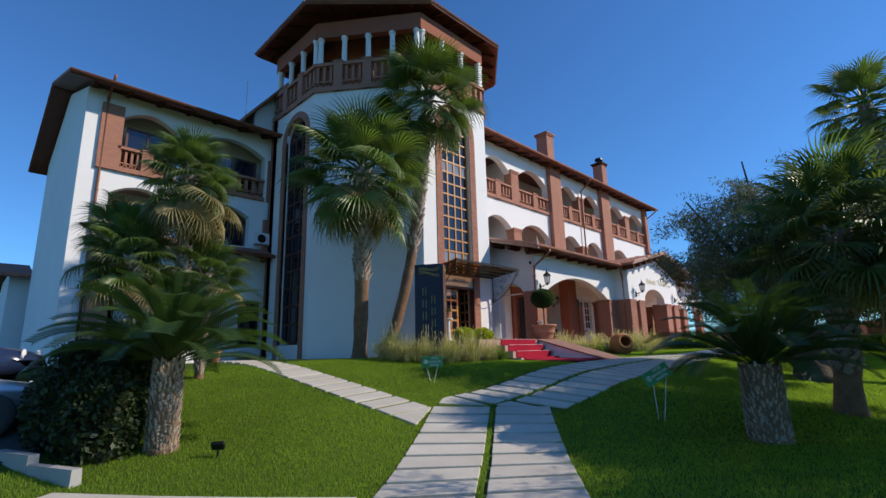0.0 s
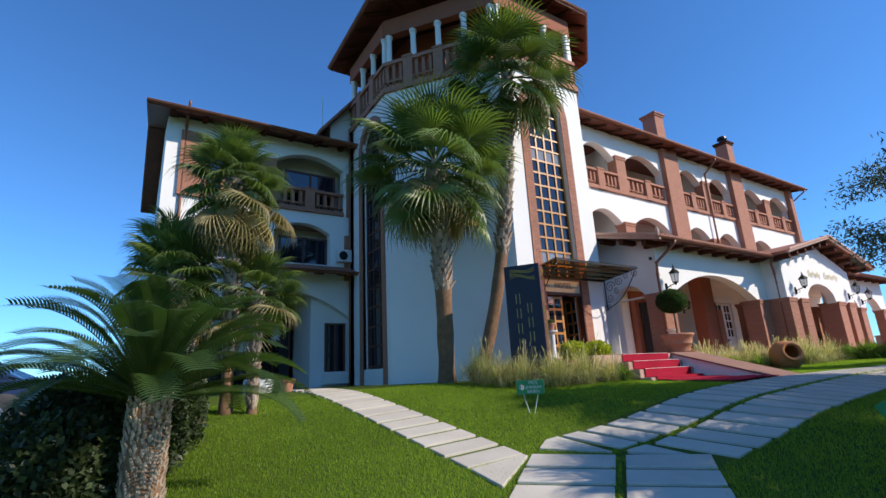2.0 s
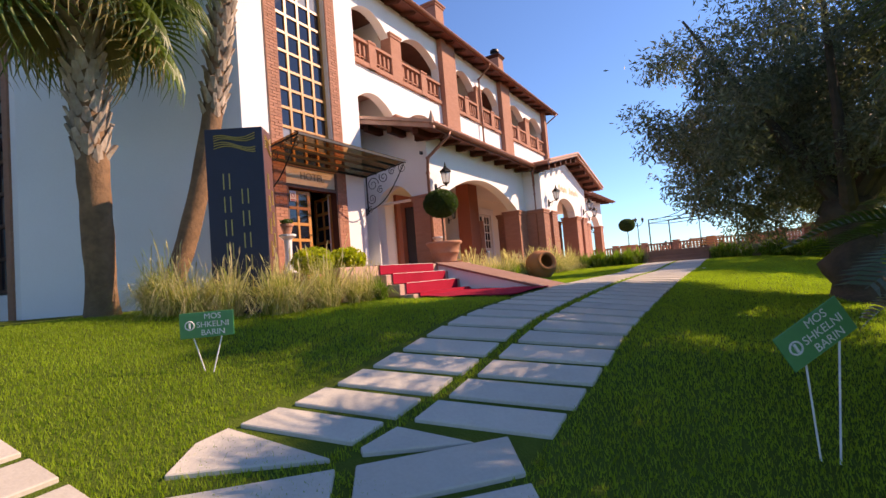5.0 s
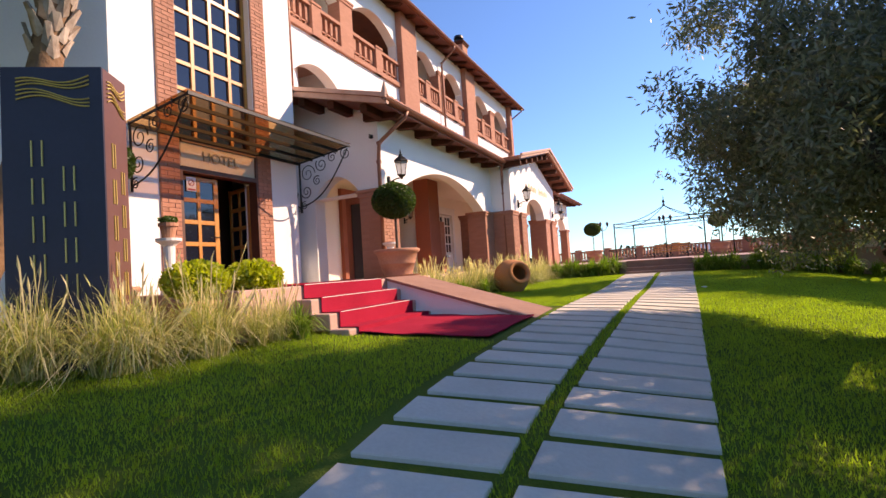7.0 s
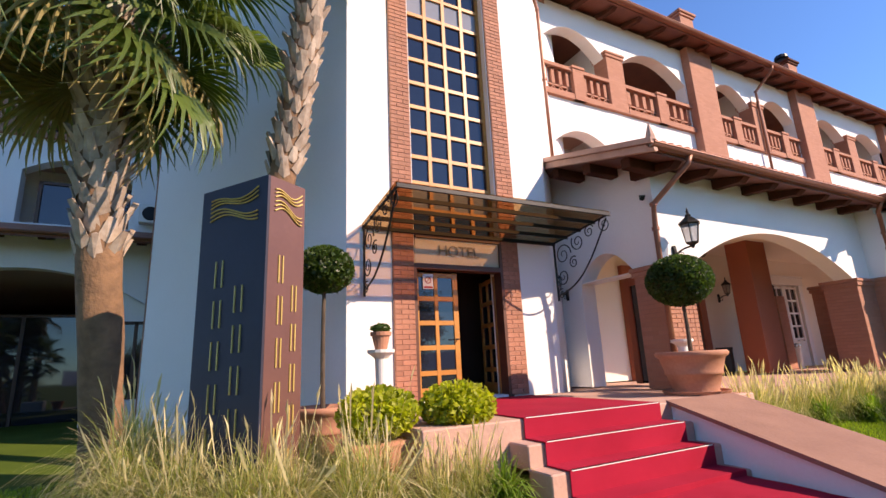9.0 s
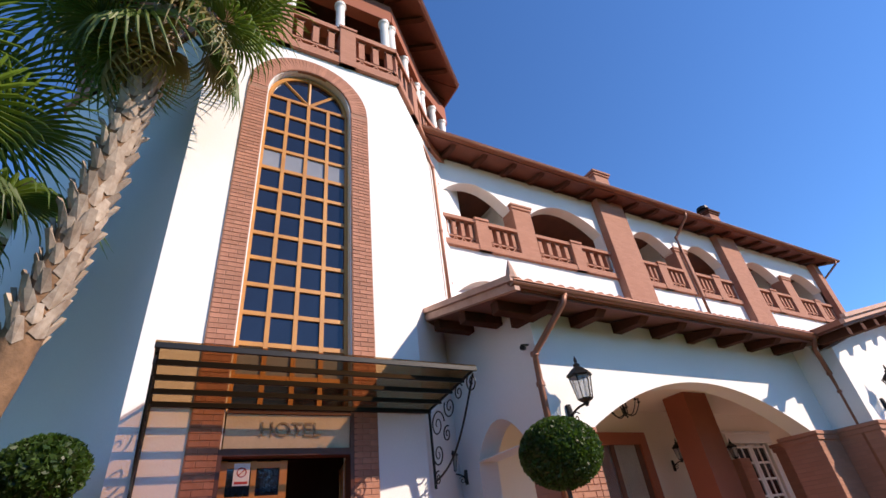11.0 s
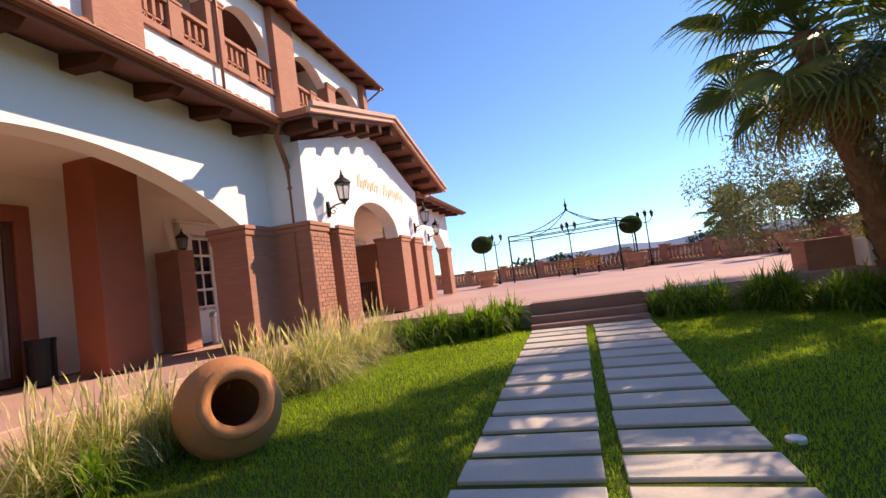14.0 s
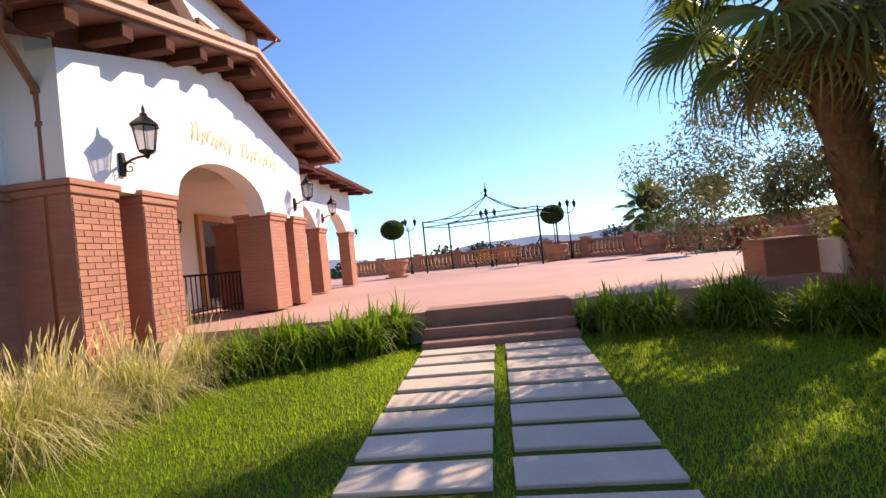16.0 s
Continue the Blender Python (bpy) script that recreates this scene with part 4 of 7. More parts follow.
def lettering(text, size, m, material, parent, label="", name="lettering", depth=0.004):
    """Raised letters in the built-in font, turned into a mesh; m is their pose in the world."""
    cu = bpy.data.curves.new(name, "FONT")
    cu.body, cu.size, cu.extrude = text, size, depth
    cu.align_x, cu.align_y = "CENTER", "CENTER"
    tmp = new(name, cu)
    dg = bpy.context.evaluated_depsgraph_get()
    me = bpy.data.meshes.new_from_object(tmp.evaluated_get(dg))
    bpy.data.objects.remove(tmp)
    me.materials.clear()
    me.materials.append(material)
    me.transform(m)
    ob = new(name, me)
    ob.parent = parent
    ob.matrix_parent_inverse = parent.matrix_basis.inverted()
    return tagged(ob, label)


lettering("HOTEL", 0.27, pose(-13.688, 14.85, 4.59, 90, 0, 90), LETTER, board, "dark serif letters")
notice = thing("notice", (-13.82, 14.28, 4.1), "small white no-smoking notice on the door", "notice")
bm = bmesh.new()
box(bm, -13.835, -13.828, 14.18, 14.38, 3.93, 4.2, 0.002)
part("sheet", bm, WHITE, notice)
RED = mat("red paint", (0.5, 0.03, 0.03), None, 0.6)
bm = bmesh.new()
tube(bm, [(-13.826, 14.28 + 0.055 * math.cos(a), 4.09 + 0.055 * math.sin(a)) for a in (2 * math.pi * k / 14 for k in range(15))], 0.007, 5)
tube(bm, [(-13.826, 14.24, 4.05), (-13.826, 14.32, 4.13)], 0.006, 5)
box(bm, -13.828, -13.824, 14.2, 14.36, 3.95, 3.98)
part("symbol", bm, RED, notice)


def spiral(c, r, turns, start, flat, n=26):
    """Points of a scroll that winds in to its centre; flat(u, v) places them."""
    out = []
    for k in range(n + 1):
        t = k / n
        a = start + turns * 2 * math.pi * t
        q = r * (1 - 0.85 * t)
        out.append(flat(c[0] + q * math.cos(a), c[1] + q * math.sin(a)))
    return out


canopy = thing("canopy", (-13.7, 15, 5.0), "bronze glass canopy on scrolled wrought-iron brackets over the door", "canopy")
CY0, CY1, CXF = 13.05, 17.05, -12.18
BRONZE = mat("bronze tinted panel", (0.16, 0.10, 0.055), (0.12, 0.075, 0.04), 0.15, grain=8, bump=0.02)
nt = BRONZE.node_tree
mixer, clear = nt.nodes.new("ShaderNodeMixShader"), nt.nodes.new("ShaderNodeBsdfTransparent")
clear.inputs[0].default_value = (0.74, 0.56, 0.38, 1)
mixer.inputs[0].default_value = 0.2
nt.links.new(clear.outputs[0], mixer.inputs[1]), nt.links.new(nt.nodes["Principled BSDF"].outputs[0], mixer.inputs[2])
nt.links.new(mixer.outputs[0], nt.nodes["Material Output"].inputs[0])
bm = bmesh.new()
hexa(bm, [(-13.69, CY0, 4.93), (CXF, CY0, 5.12), (CXF, CY1, 5.12), (-13.69, CY1, 4.93)], [(-13.69, CY0, 4.945), (CXF, CY0, 5.135), (CXF, CY1, 5.135), (-13.69, CY1, 4.945)])
part("glass_panel", bm, BRONZE, canopy, "smoky bronze translucent panel")
for k in range(5):
    t = k / 4
    bm = bmesh.new()
    x, z = -13.66 + (CXF + 13.66) * t, 4.90 + 0.19 * t
    box(bm, x - 0.018, x + 0.018, CY0, CY1, z - 0.045, z + 0.02, 0.004)
    part("bar", bm, IRON, canopy)
for y in (CY0 + 0.03, CY1 - 0.03):
    flat = lambda u, v: (u, y, v)
    bm = bmesh.new()
    tube(bm, [(-13.66, y, 3.75), (-13.66, y, 4.92)], 0.022, 6), tube(bm, [(-13.66, y, 4.9), (CXF, y, 5.08)], 0.022, 6)
    tube(bm, [(-13.64 + 1.4 * t, y, 3.85 + 1.18 * t + 0.28 * math.sin(math.pi * t) * -1) for t in (k / 12 for k in range(13))], 0.016, 6)
    for c, r, s in (((-13.42, 4.62), 0.22, 0), ((-13.0, 4.78), 0.17, 2.5), ((-12.68, 4.9), 0.13, 0.5), ((-12.3, 4.93), 0.15, 1.57), ((-13.48, 4.2), 0.16, 3.6), ((-13.15, 4.42), 0.12, 1.0), ((-13.56, 3.88), 0.1, 1.2)):
        tube(bm, spiral(c, r, 1.6, s, flat), 0.012, 5, 0.008)
    part("bracket", bm, IRON, canopy, "scrolled black iron bracket")

# landing, steps, ramp and carpet
entrance = thing("entrance_steps", (-11.5, 15.5, 1.2), "low entrance landing with steps and a ramp in red brick", "steps", kind="structure")
bm = bmesh.new()
box(bm, -13.69, -10.95, 12.75, 18.2, 0.9, FLOOR, 0.015)
part("landing", bm, PAVER, entrance, "red tiled landing")
for i, (x, z) in enumerate(((-9.96, 1.40), (-10.29, 1.62), (-10.62, 1.84))):
    bm = bmesh.new()
    box(bm, -10.96, x, 13.75, 16.3, 0.9, z, 0.015)
    part("step", bm, PAVER, entrance)
bm = bmesh.new()
hexa(bm, [(-10.95, 16.35, 0.9), (-7.9, 16.0, 0.9), (-7.9, 17.35, 0.9), (-10.95, 17.7, 0.9)], [(-10.95, 16.35, 2.02), (-7.9, 16.0, 1.21), (-7.9, 17.35, 1.21), (-10.95, 17.7, 2.02)])
part("ramp", bm, PLASTER, entrance, "ramp with white rendered side")
bm = bmesh.new()
hexa(bm, [(-10.98, 16.30, 2.024), (-7.85, 15.95, 1.214), (-7.85, 17.4, 1.214), (-10.98, 17.75, 2.024)], [(-10.98, 16.30, 2.075), (-7.85, 15.95, 1.265), (-7.85, 17.4, 1.265), (-10.98, 17.75, 2.075)])
part("ramp_surface", bm, STEP, entrance, "red-brown tiled ramp surface")
carpet = thing("carpet", (-10.5, 15, 1.2), "red carpet running down the steps to the path", "carpet")
bm = bmesh.new()
cp = [(-13.6, 2.056), (-10.93, 2.056), (-10.93, 1.848), (-10.60, 1.848), (-10.60, 1.628), (-10.27, 1.628), (-10.27, 1.408), (-9.94, 1.408), (-9.94, 1.17), (-7.95, 1.13)]
n_y = 6
for (xa, za), (xb, zb) in zip(cp, cp[1:]):
    m = 10 if xb == cp[-1][0] else 1
    for k in range(m):
        p, q = (xa + (xb - xa) * k / m, za + (zb - za) * k / m), (xa + (xb - xa) * (k + 1) / m, za + (zb - za) * (k + 1) / m)
        for j in range(n_y):
            y0, y1 = 13.95 + 2.15 * j / n_y, 13.95 + 2.15 * (j + 1) / n_y
            if m > 1:
                f = lambda x, y: max(1.0, float(ground_z(x, y)) + 0.03 + 0.008 * math.sin(x * 7 + y * 5))
                zz = [f(p[0], y0), f(q[0], y0), f(q[0], y1), f(p[0], y1)]
            else:
                zz = [p[1], q[1], q[1], p[1]]
            v = [bm.verts.new(w) for w in ((p[0], y0, zz[0]), (q[0], y0, zz[1]), (q[0], y1, zz[2]), (p[0], y1, zz[3]))]
            bm.faces.new(v)
bmesh.ops.remove_doubles(bm, verts=bm.verts, dist=0.002)
bmesh.ops.solidify(bm, geom=bm.faces[:], thickness=-0.012)
part("fabric", bm, CARPET, carpet)

for x, z in ((-10.93, 2.056), (-10.60, 1.848), (-10.27, 1.628)):
    part("nosing", box(bmesh.new(), x - 0.03, x + 0.016, 13.97, 16.08, z + 0.002, z + 0.012, 0.002), WHITE, carpet, "thin pale stair rod")


def lantern(x, y, z, out, s=1.0, label="black iron wall lantern with glass panes on a curved arm"):
    """A six-sided lantern on a curved arm; (x, y, z): foot of the arm on the wall, out: the way from the wall."""
    t = thing("wall_lantern", (x, y, z), label, "lantern", "wall lanterns")
    o = Vector((*out, 0))
    up = Vector((0, 0, 1))
    b = Vector((x, y, z))
    bm = bmesh.new()
    tube(bm, [b + o * 0.002 - up * 0.16 * s, b + o * 0.012 - up * 0.1 * s, b + o * 0.02, b + o * 0.012 + up * 0.1 * s, b + o * 0.002 + up * 0.16 * s], 0.05 * s, 8)
    part("backplate", bm, IRON, t)
    bm = bmesh.new()
    tube(bm, [b + o * (0.4 * s * k) + up * s * (0.1 * k * k + 0.06 * math.sin(3.1 * k) - 0.02) for k in (0, 0.2, 0.4, 0.6, 0.8, 1.0)], 0.018 * s, 7)
    tube(bm, spiral((0.13 * s, -0.06 * s), 0.09 * s, 1.3, 0.5, lambda u, v: tuple(b + o * u + up * v)), 0.009 * s, 5)
    part("arm", bm, IRON, t)
    c = b + o * 0.4 * s + up * 0.1 * s
    part("base", lathe(bmesh.new(), [(0.02 * s, -0.06 * s), (0.05 * s, 0), (0.105 * s, 0.03 * s), (0.115 * s, 0.05 * s)], c, 6), IRON, t)
    for k in range(6):
        a = math.pi * k / 3
        d = Vector((math.cos(a), math.sin(a), 0))
        part("bar", tube(bmesh.new(), [c + d * 0.11 * s + up * 0.05 * s, c + d * 0.165 * s + up * 0.38 * s], 0.009 * s, 5), IRON, t)
    part("hood", lathe(bmesh.new(), [(0.17 * s, 0.37 * s), (0.2 * s, 0.39 * s), (0.19 * s, 0.41 * s), (0.1 * s, 0.49 * s), (0.05 * s, 0.53 * s), (0.055 * s, 0.56 * s), (0.02 * s, 0.59 * s), (0.028 * s, 0.62 * s), (0.006 * s, 0.7 * s)], c, 6), IRON, t)
    bm = bmesh.new()
    lathe(bm, [(0.1 * s, 0.052 * s), (0.155 * s, 0.37 * s)], c, 6)
    part("glass", bm, LANTERN_GLASS, t, "clear bevelled lantern glass")
    return t


LANTERN_GLASS = mat("lantern glass", (0.55, 0.57, 0.58), (0.4, 0.42, 0.44), 0.08, grain=20, bump=0.05)
nt = LANTERN_GLASS.node_tree
mixer, clear = nt.nodes.new("ShaderNodeMixShader"), nt.nodes.new("ShaderNodeBsdfTransparent")
mixer.inputs[0].default_value = 0.45
nt.links.new(clear.outputs[0], mixer.inputs[1]), nt.links.new(nt.nodes["Principled BSDF"].outputs[0], mixer.inputs[2])
nt.links.new(mixer.outputs[0], nt.nodes["Material Output"].inputs[0])
lantern(PX, 18.62, 4.45, (1, 0), 1.0)
lantern(GXF, 27.08, 4.62, (1, 0), 1.0)
lantern(GXF, 33.0, 4.62, (1, 0), 1.0)
lantern(PX, 37.3, 4.62, (1, 0), 1.0)
lantern(DX, 24.75, 4.2, (1, 0), 0.75)
lantern(DX, 27.0, 4.2, (1, 0), 0.75)
lantern(DX, 33.6, 4.2, (1, 0), 0.75)
lantern(-14.75, 18.25, 4.05, (0, -1), 0.75)


def downpipe(pts, r=0.05):
    t = thing("downpipe", pts[-1], "copper-brown rainwater downpipe on the white wall", "downpipe", "downpipes")
    bm = bmesh.new()
    tube(bm, pts, r, 10)
    part("pipe", bm, COPPER, t, smooth=True)
    for p in pts[2:-1]:
        bm = bmesh.new()
        tube(bm, [(p[0], p[1], p[2] - 0.03), (p[0], p[1], p[2] + 0.03)], r * 1.35, 10)
        part("collar", bm, COPPER, t)


downpipe([(PE + 0.05, 18.3, 6.05), (PE + 0.02, 18.25, 5.9), (PX + 0.12, 18.1, 5.35), (PX + 0.06, 18.14, 4.9), (PX + 0.04, 18.14, FLOOR)])
downpipe([(PE + 0.05, 25.5, 6.05), (PE - 0.1, 25.6, 5.85), (PX + 0.5, 26.2, 5.4), (PX + 0.5, 26.22, 5.0), (PX + 0.5, 26.22, FLOOR)])
downpipe([(EX + 0.05, 29.75, 13.2), (EX, 29.75, 13.0), (FX + 0.17, 29.7, 12.45), (FX + 0.17, 29.7, 12.0), (FX + 0.17, 29.7, 7.4)])
downpipe([(EX + 0.05, 41.3, 13.2), (EX, 41.2, 13.0), (FX + 0.1, 40.9, 12.4), (FX + 0.1, 40.9, 11.5), (FX + 0.1, 40.9, 7.0)])
downpipe([(-14.95, 18.05, 13.1), (-15.1, 18.4, 12.6), (-15.3, 18.72, 12.2), (-15.3, 18.72, 10.0), (-15.3, 18.72, 7.0)], 0.045)
downpipe([(-21.25, 9.86, 13.0), (-21.25, 9.83, 12.8), (-21.25, 9.83, 12.0), (-21.25, 9.83, 6.0), (-21.25, 9.83, 1.4)], 0.05)
downpipe([(-20.5, 3.1, 12.4), (-20.7, 3.1, 12.2), (-21.42, 3.1, 11.8), (-21.42, 3.1, 8.0), (-21.42, 3.1, 1.4)], 0.05)

# glazed sliding door under the porch
slider = thing("door", (DX, 22.3, FLOOR), "red-brown framed glass doors with pale curtains behind", "door")
bm = bmesh.new()
for y0, y1, z0, z1 in ((20.65, 20.9, 2.05, 4.98), (23.65, 23.9, 2.05, 4.98), (20.9, 23.65, 4.7, 4.98)):
    box(bm, DX + 0.002, DX + 0.14, y0, y1, z0, z1, 0.01)
part("surround", bm, BROWN, slider, "red-brown surround")
bm = bmesh.new()
for y in (20.9, 21.75, 22.62, 23.5):
    box(bm, DX + 0.02, DX + 0.1, y, y + 0.14, 2.06, 4.7, 0.008)
box(bm, DX + 0.02, DX + 0.1, 21.04, 23.5, 2.06, 2.2, 0.006)
part("frame", bm, DARKWOOD, slider)
for y in (21.04, 21.89):
    bm = bmesh.new()
    box(bm, DX + 0.05, DX + 0.058, y, y + 0.74, 2.2, 4.7)
    part("pane", bm, SKY_GLASS, slider, "reflecting door glass")
bm = bmesh.new()
fold = [(DX + 0.05 + 0.018 * math.sin(k * 1.5), 22.76 + 0.74 * k / 40) for k in range(41)]
va, vb = [bm.verts.new((x, y, 2.2)) for x, y in fold], [bm.verts.new((x, y, 4.7)) for x, y in fold]
for k in range(40):
    bm.faces.new((va[k], va[k + 1], vb[k + 1], vb[k]))
bmesh.ops.solidify(bm, geom=bm.faces[:], thickness=0.006)
part("curtain", bm, CURTAIN, slider, "pale hanging curtain")
french = thing("door", (DX, 28.2, FLOOR), "white panelled french door with small panes and a moulded surround", "door")
bm = bmesh.new()
for y0, y1, z0, z1 in ((27.2, 27.42, 2.05, 4.7), (29.0, 29.22, 2.05, 4.7), (27.12, 29.3, 4.7, 4.95), (27.05, 29.38, 4.95, 5.03)):
    box(bm, DX + 0.002, DX + 0.16, y0, y1, z0, z1, 0.015)
part("surround", bm, WHITE, french)
for y0 in (27.44, 28.22):
    bm = bmesh.new()
    for p, q in ((y0, y0 + 0.1), (y0 + 0.33, y0 + 0.38), (y0 + 0.66, y0 + 0.76)):
        box(bm, DX + 0.02, DX + 0.08, p, q, 2.06, 4.68, 0.006)
    for z in (2.06, 2.9, 3.32, 3.74, 4.16, 4.58):
        box(bm, DX + 0.022, DX + 0.078, y0 + 0.1, y0 + 0.66, z, z + (0.8 if z < 2.5 else 0.06), 0.004)
    leaf = part("leaf", bm, WHITE, french)
    for k in range(4):
        for c in (0.1, 0.38):
            bm = bmesh.new()
            box(bm, DX + 0.045, DX + 0.05, y0 + c, y0 + c + 0.26, 2.94 + k * 0.42, 3.33 + k * 0.42)
            part("pane", bm, DARK_GLASS, leaf)
far_door = thing("door", (DX, 36.4, FLOOR), "honey wood framed window behind an iron rail", "door")
bm = bmesh.new()
for y0, y1, z0, z1 in ((34.9, 35.1, 2.05, 4.95), (37.7, 37.9, 2.05, 4.95), (35.1, 37.7, 4.75, 4.95), (36.3, 36.45, 2.05, 4.75)):
    box(bm, DX + 0.002, DX + 0.12, y0, y1, z0, z1, 0.01)
part("frame", bm, WOOD, far_door)
for y in (35.1, 36.45):
    bm = bmesh.new()
    box(bm, DX + 0.04, DX + 0.05, y, y + 1.22, 2.06, 4.75)
    part("pane", bm, DARK_GLASS, far_door)
arch_door = thing("door", (-13.6, 19.6, FLOOR), "brown framed glass door inside the side arch", "door")
bm = bmesh.new()
for x0, x1, z0, z1 in ((-14.25, -14.1, 2.05, 4.4), (-13.1, -12.95, 2.05, 4.4), (-14.1, -13.1, 4.2, 4.4), (-13.65, -13.55, 2.05, 4.2)):
    box(bm, x0, x1, 19.5, 19.6, z0, z1, 0.01)
part("frame", bm, BROWN, arch_door)
for x in (-14.1, -13.55):
    bm = bmesh.new()
    box(bm, x, x + 0.45, 19.54, 19.55, 2.06, 4.2)
    part("pane", bm, DARK_GLASS, arch_door)
# inner pillars of the porch
for y0, w, x0 in ((23.85, 0.85, -14.4), (26.3, 0.45, -15.2)):
    bm = bmesh.new()
    box(bm, x0, x0 + 0.6, y0, y0 + w, FLOOR, 5.55 if w > 0.6 else 4.2, 0.01)
    part("pillar", bm, BRICK if w < 0.6 else BROWN, porch, "red-brown inner pillar")
rail = thing("railing", (-13.0, 31.6, FLOOR), "black iron railing with plain bars under the arch", "railing")
bm = bmesh.new()
tube(bm, [(-13, 30.4, 3.02), (-13, 33.1, 3.02)], 0.025, 8)
part("handrail", bm, IRON, rail)
bm = bmesh.new()
tube(bm, [(-13, 30.4, 2.2), (-13, 33.1, 2.2)], 0.018, 8)
part("bottom_rail", bm, IRON, rail)
for k in range(16):
    bm = bmesh.new()
    y = 30.45 + k * 0.172
    tube(bm, [(-13, y, 2.05), (-13, y, 3.02)], 0.014, 6)
    part("bar", bm, IRON, rail)
chand = thing("chandelier", (-14, 21.95, 5.2), "small black iron chandelier with curved arms", "chandelier")
bm = bmesh.new()
tube(bm, [(-14, 21.95, 5.56), (-14, 21.95, 5.05)], 0.014, 6)
lathe(bm, [(0.01, -0.05), (0.05, 0), (0.03, 0.06), (0.045, 0.1), (0.01, 0.18)], (-14, 21.95, 5.05), 10)
part("stem", bm, IRON, chand)
for k in range(6):
    a = math.pi * k / 3
    d = Vector((math.cos(a), math.sin(a), 0))
    bm = bmesh.new()
    tube(bm, [Vector((-14, 21.95, 5.08)) + d * 0.36 * t + Vector((0, 0, 0.16 * (t * t) - 0.2 * math.sin(math.pi * t) * 0.6)) for t in (0, 0.2, 0.4, 0.6, 0.8, 1)], 0.011, 6)
    lathe(bm, [(0.03, 0), (0.04, 0.02), (0.018, 0.03), (0.018, 0.1)], Vector((-14, 21.95, 5.24)) + d * 0.36, 8)
    part("arm", bm, IRON, chand)
GOLD = mat("gold lettering", (0.66, 0.48, 0.15), (0.52, 0.37, 0.11), 0.45, metal=0.35)
PALE_GOLD = mat("pale gold paint", (0.85, 0.74, 0.42), (0.75, 0.62, 0.32), 0.5)
gable_sign = thing("sign", (GXF, 30.2, 5.5), "gold script sign on the gable wall", "sign")
for y0, y1 in ((28.75, 30.1), (30.45, 32.1)):
    bm = bmesh.new()
    m = 60
    tube(bm, [(GXF + 0.02, y0 + (y1 - y0) * k / m + 0.045 * math.sin(k * 0.95 + 1.2), 5.5 + 0.13 * math.cos(k * 0.95) * (1.5 if k < 9 else 1.0) + 0.05 * math.sin(k * 0.31)) for k in range(m + 1)], 0.009, 5)
    part("script", bm, PALE_GOLD, gable_sign, "gold flourish of unreadable script")

# side wing: windows in the openings, pent roof, brown infill
for y0, y1, z0, z1 in ((3.9, 5.5, 9.0, 11.0), (7.05, 9.35, 9.0, 10.9), (3.7, 5.4, 6.5, 7.9), (6.9, 9.0, 6.5, 7.85), (8.95, 9.85, 2.13, 4.15), (4.6, 8.2, 1.5, 4.6)):
    back = SX - 2.6 if z0 < 2 else SX
    w = thing("window", (SX - 0.4, (y0 + y1) / 2, z0), "dark shaded window in a white arched recess", "window", "side wing windows")
    bm = bmesh.new()
    for p, q, r, s in ((y0, y0 + 0.08, z0, z1), (y1 - 0.08, y1, z0, z1), (y0, y1, z1 - 0.08, z1), ((y0 + y1) / 2 - 0.04, (y0 + y1) / 2 + 0.04, z0, z1)):
        box(bm, back - 0.42, back - 0.34, p, q, r, s, 0.005)
    part("frame", bm, DARKWOOD, w)
    for p, q in ((y0 + 0.08, (y0 + y1) / 2 - 0.04), ((y0 + y1) / 2 + 0.04, y1 - 0.08)):
        bm = bmesh.new()
        box(bm, back - 0.40, back - 0.39, p, q, z0, z1 - 0.08)
        part("pane", bm, DARK_GLASS, w)
pier(side, SX - 0.4, SX + 0.12, 5.9, 6.6, 8.9, 11.1, cap=False)
pier(side, SX - 0.4, SX + 0.12, 9.75, 10.1, 8.9, 11.0, cap=False)
pier(side, SX - 0.4, SX + 0.12, 2.95, 3.7, 8.9, 11.6, cap=False)
pier(side, SX - 0.4, SX + 0.12, 9.65, 10.0, 5.95, 8.0, cap=False)
roof_slab(side, [(SX + 1.0, 4.6, 6.15), (SX + 1.0, 10.2, 6.15), (SX - 0.1, 10.2, 6.6), (SX - 0.1, 4.6, 6.6)], 0.1, "small tiled pent roof")
rafters(side, [(SX + 0.9, 4.9, 6.05), (SX + 0.9, 9.9, 6.05)], (-0.95, 0, 0.34), 0.16, 0.95, 0.0)
gutter(side, (SX + 1.04, 4.6, 6.13), (SX + 1.04, 10.2, 6.13), 0.06)
pier(side, SX - 0.2, SX + 0.35, 3.2, 3.88, 1.0, 5.9, cap=False)
for x0, x1, y0, y1, z1 in ((SX - 0.75, SX - 0.45, 8.35, 10.29, 5.55), (SX - 3.0, SX - 0.76, 8.35, 8.6, 5.55)):
    part("wall", box(bmesh.new(), x0, x1, y0, y1, 1.4, z1), PLASTER, side, "white wall inside the wide arch")
part("sill", box(bmesh.new(), SX - 0.44, SX - 0.1, 8.85, 9.95, 1.62, 2.12, 0.02), PLASTER, side, "white block below the window")
# higher roof behind the side wing
roof_slab(side, [(-21.0, 8.3, 12.75), (-21.0, 12.5, 18.0), (-27, 12.5, 18.0), (-27, 8.3, 12.75)], 0.16, "steep tiled roof behind the side wing")
bm = bmesh.new()
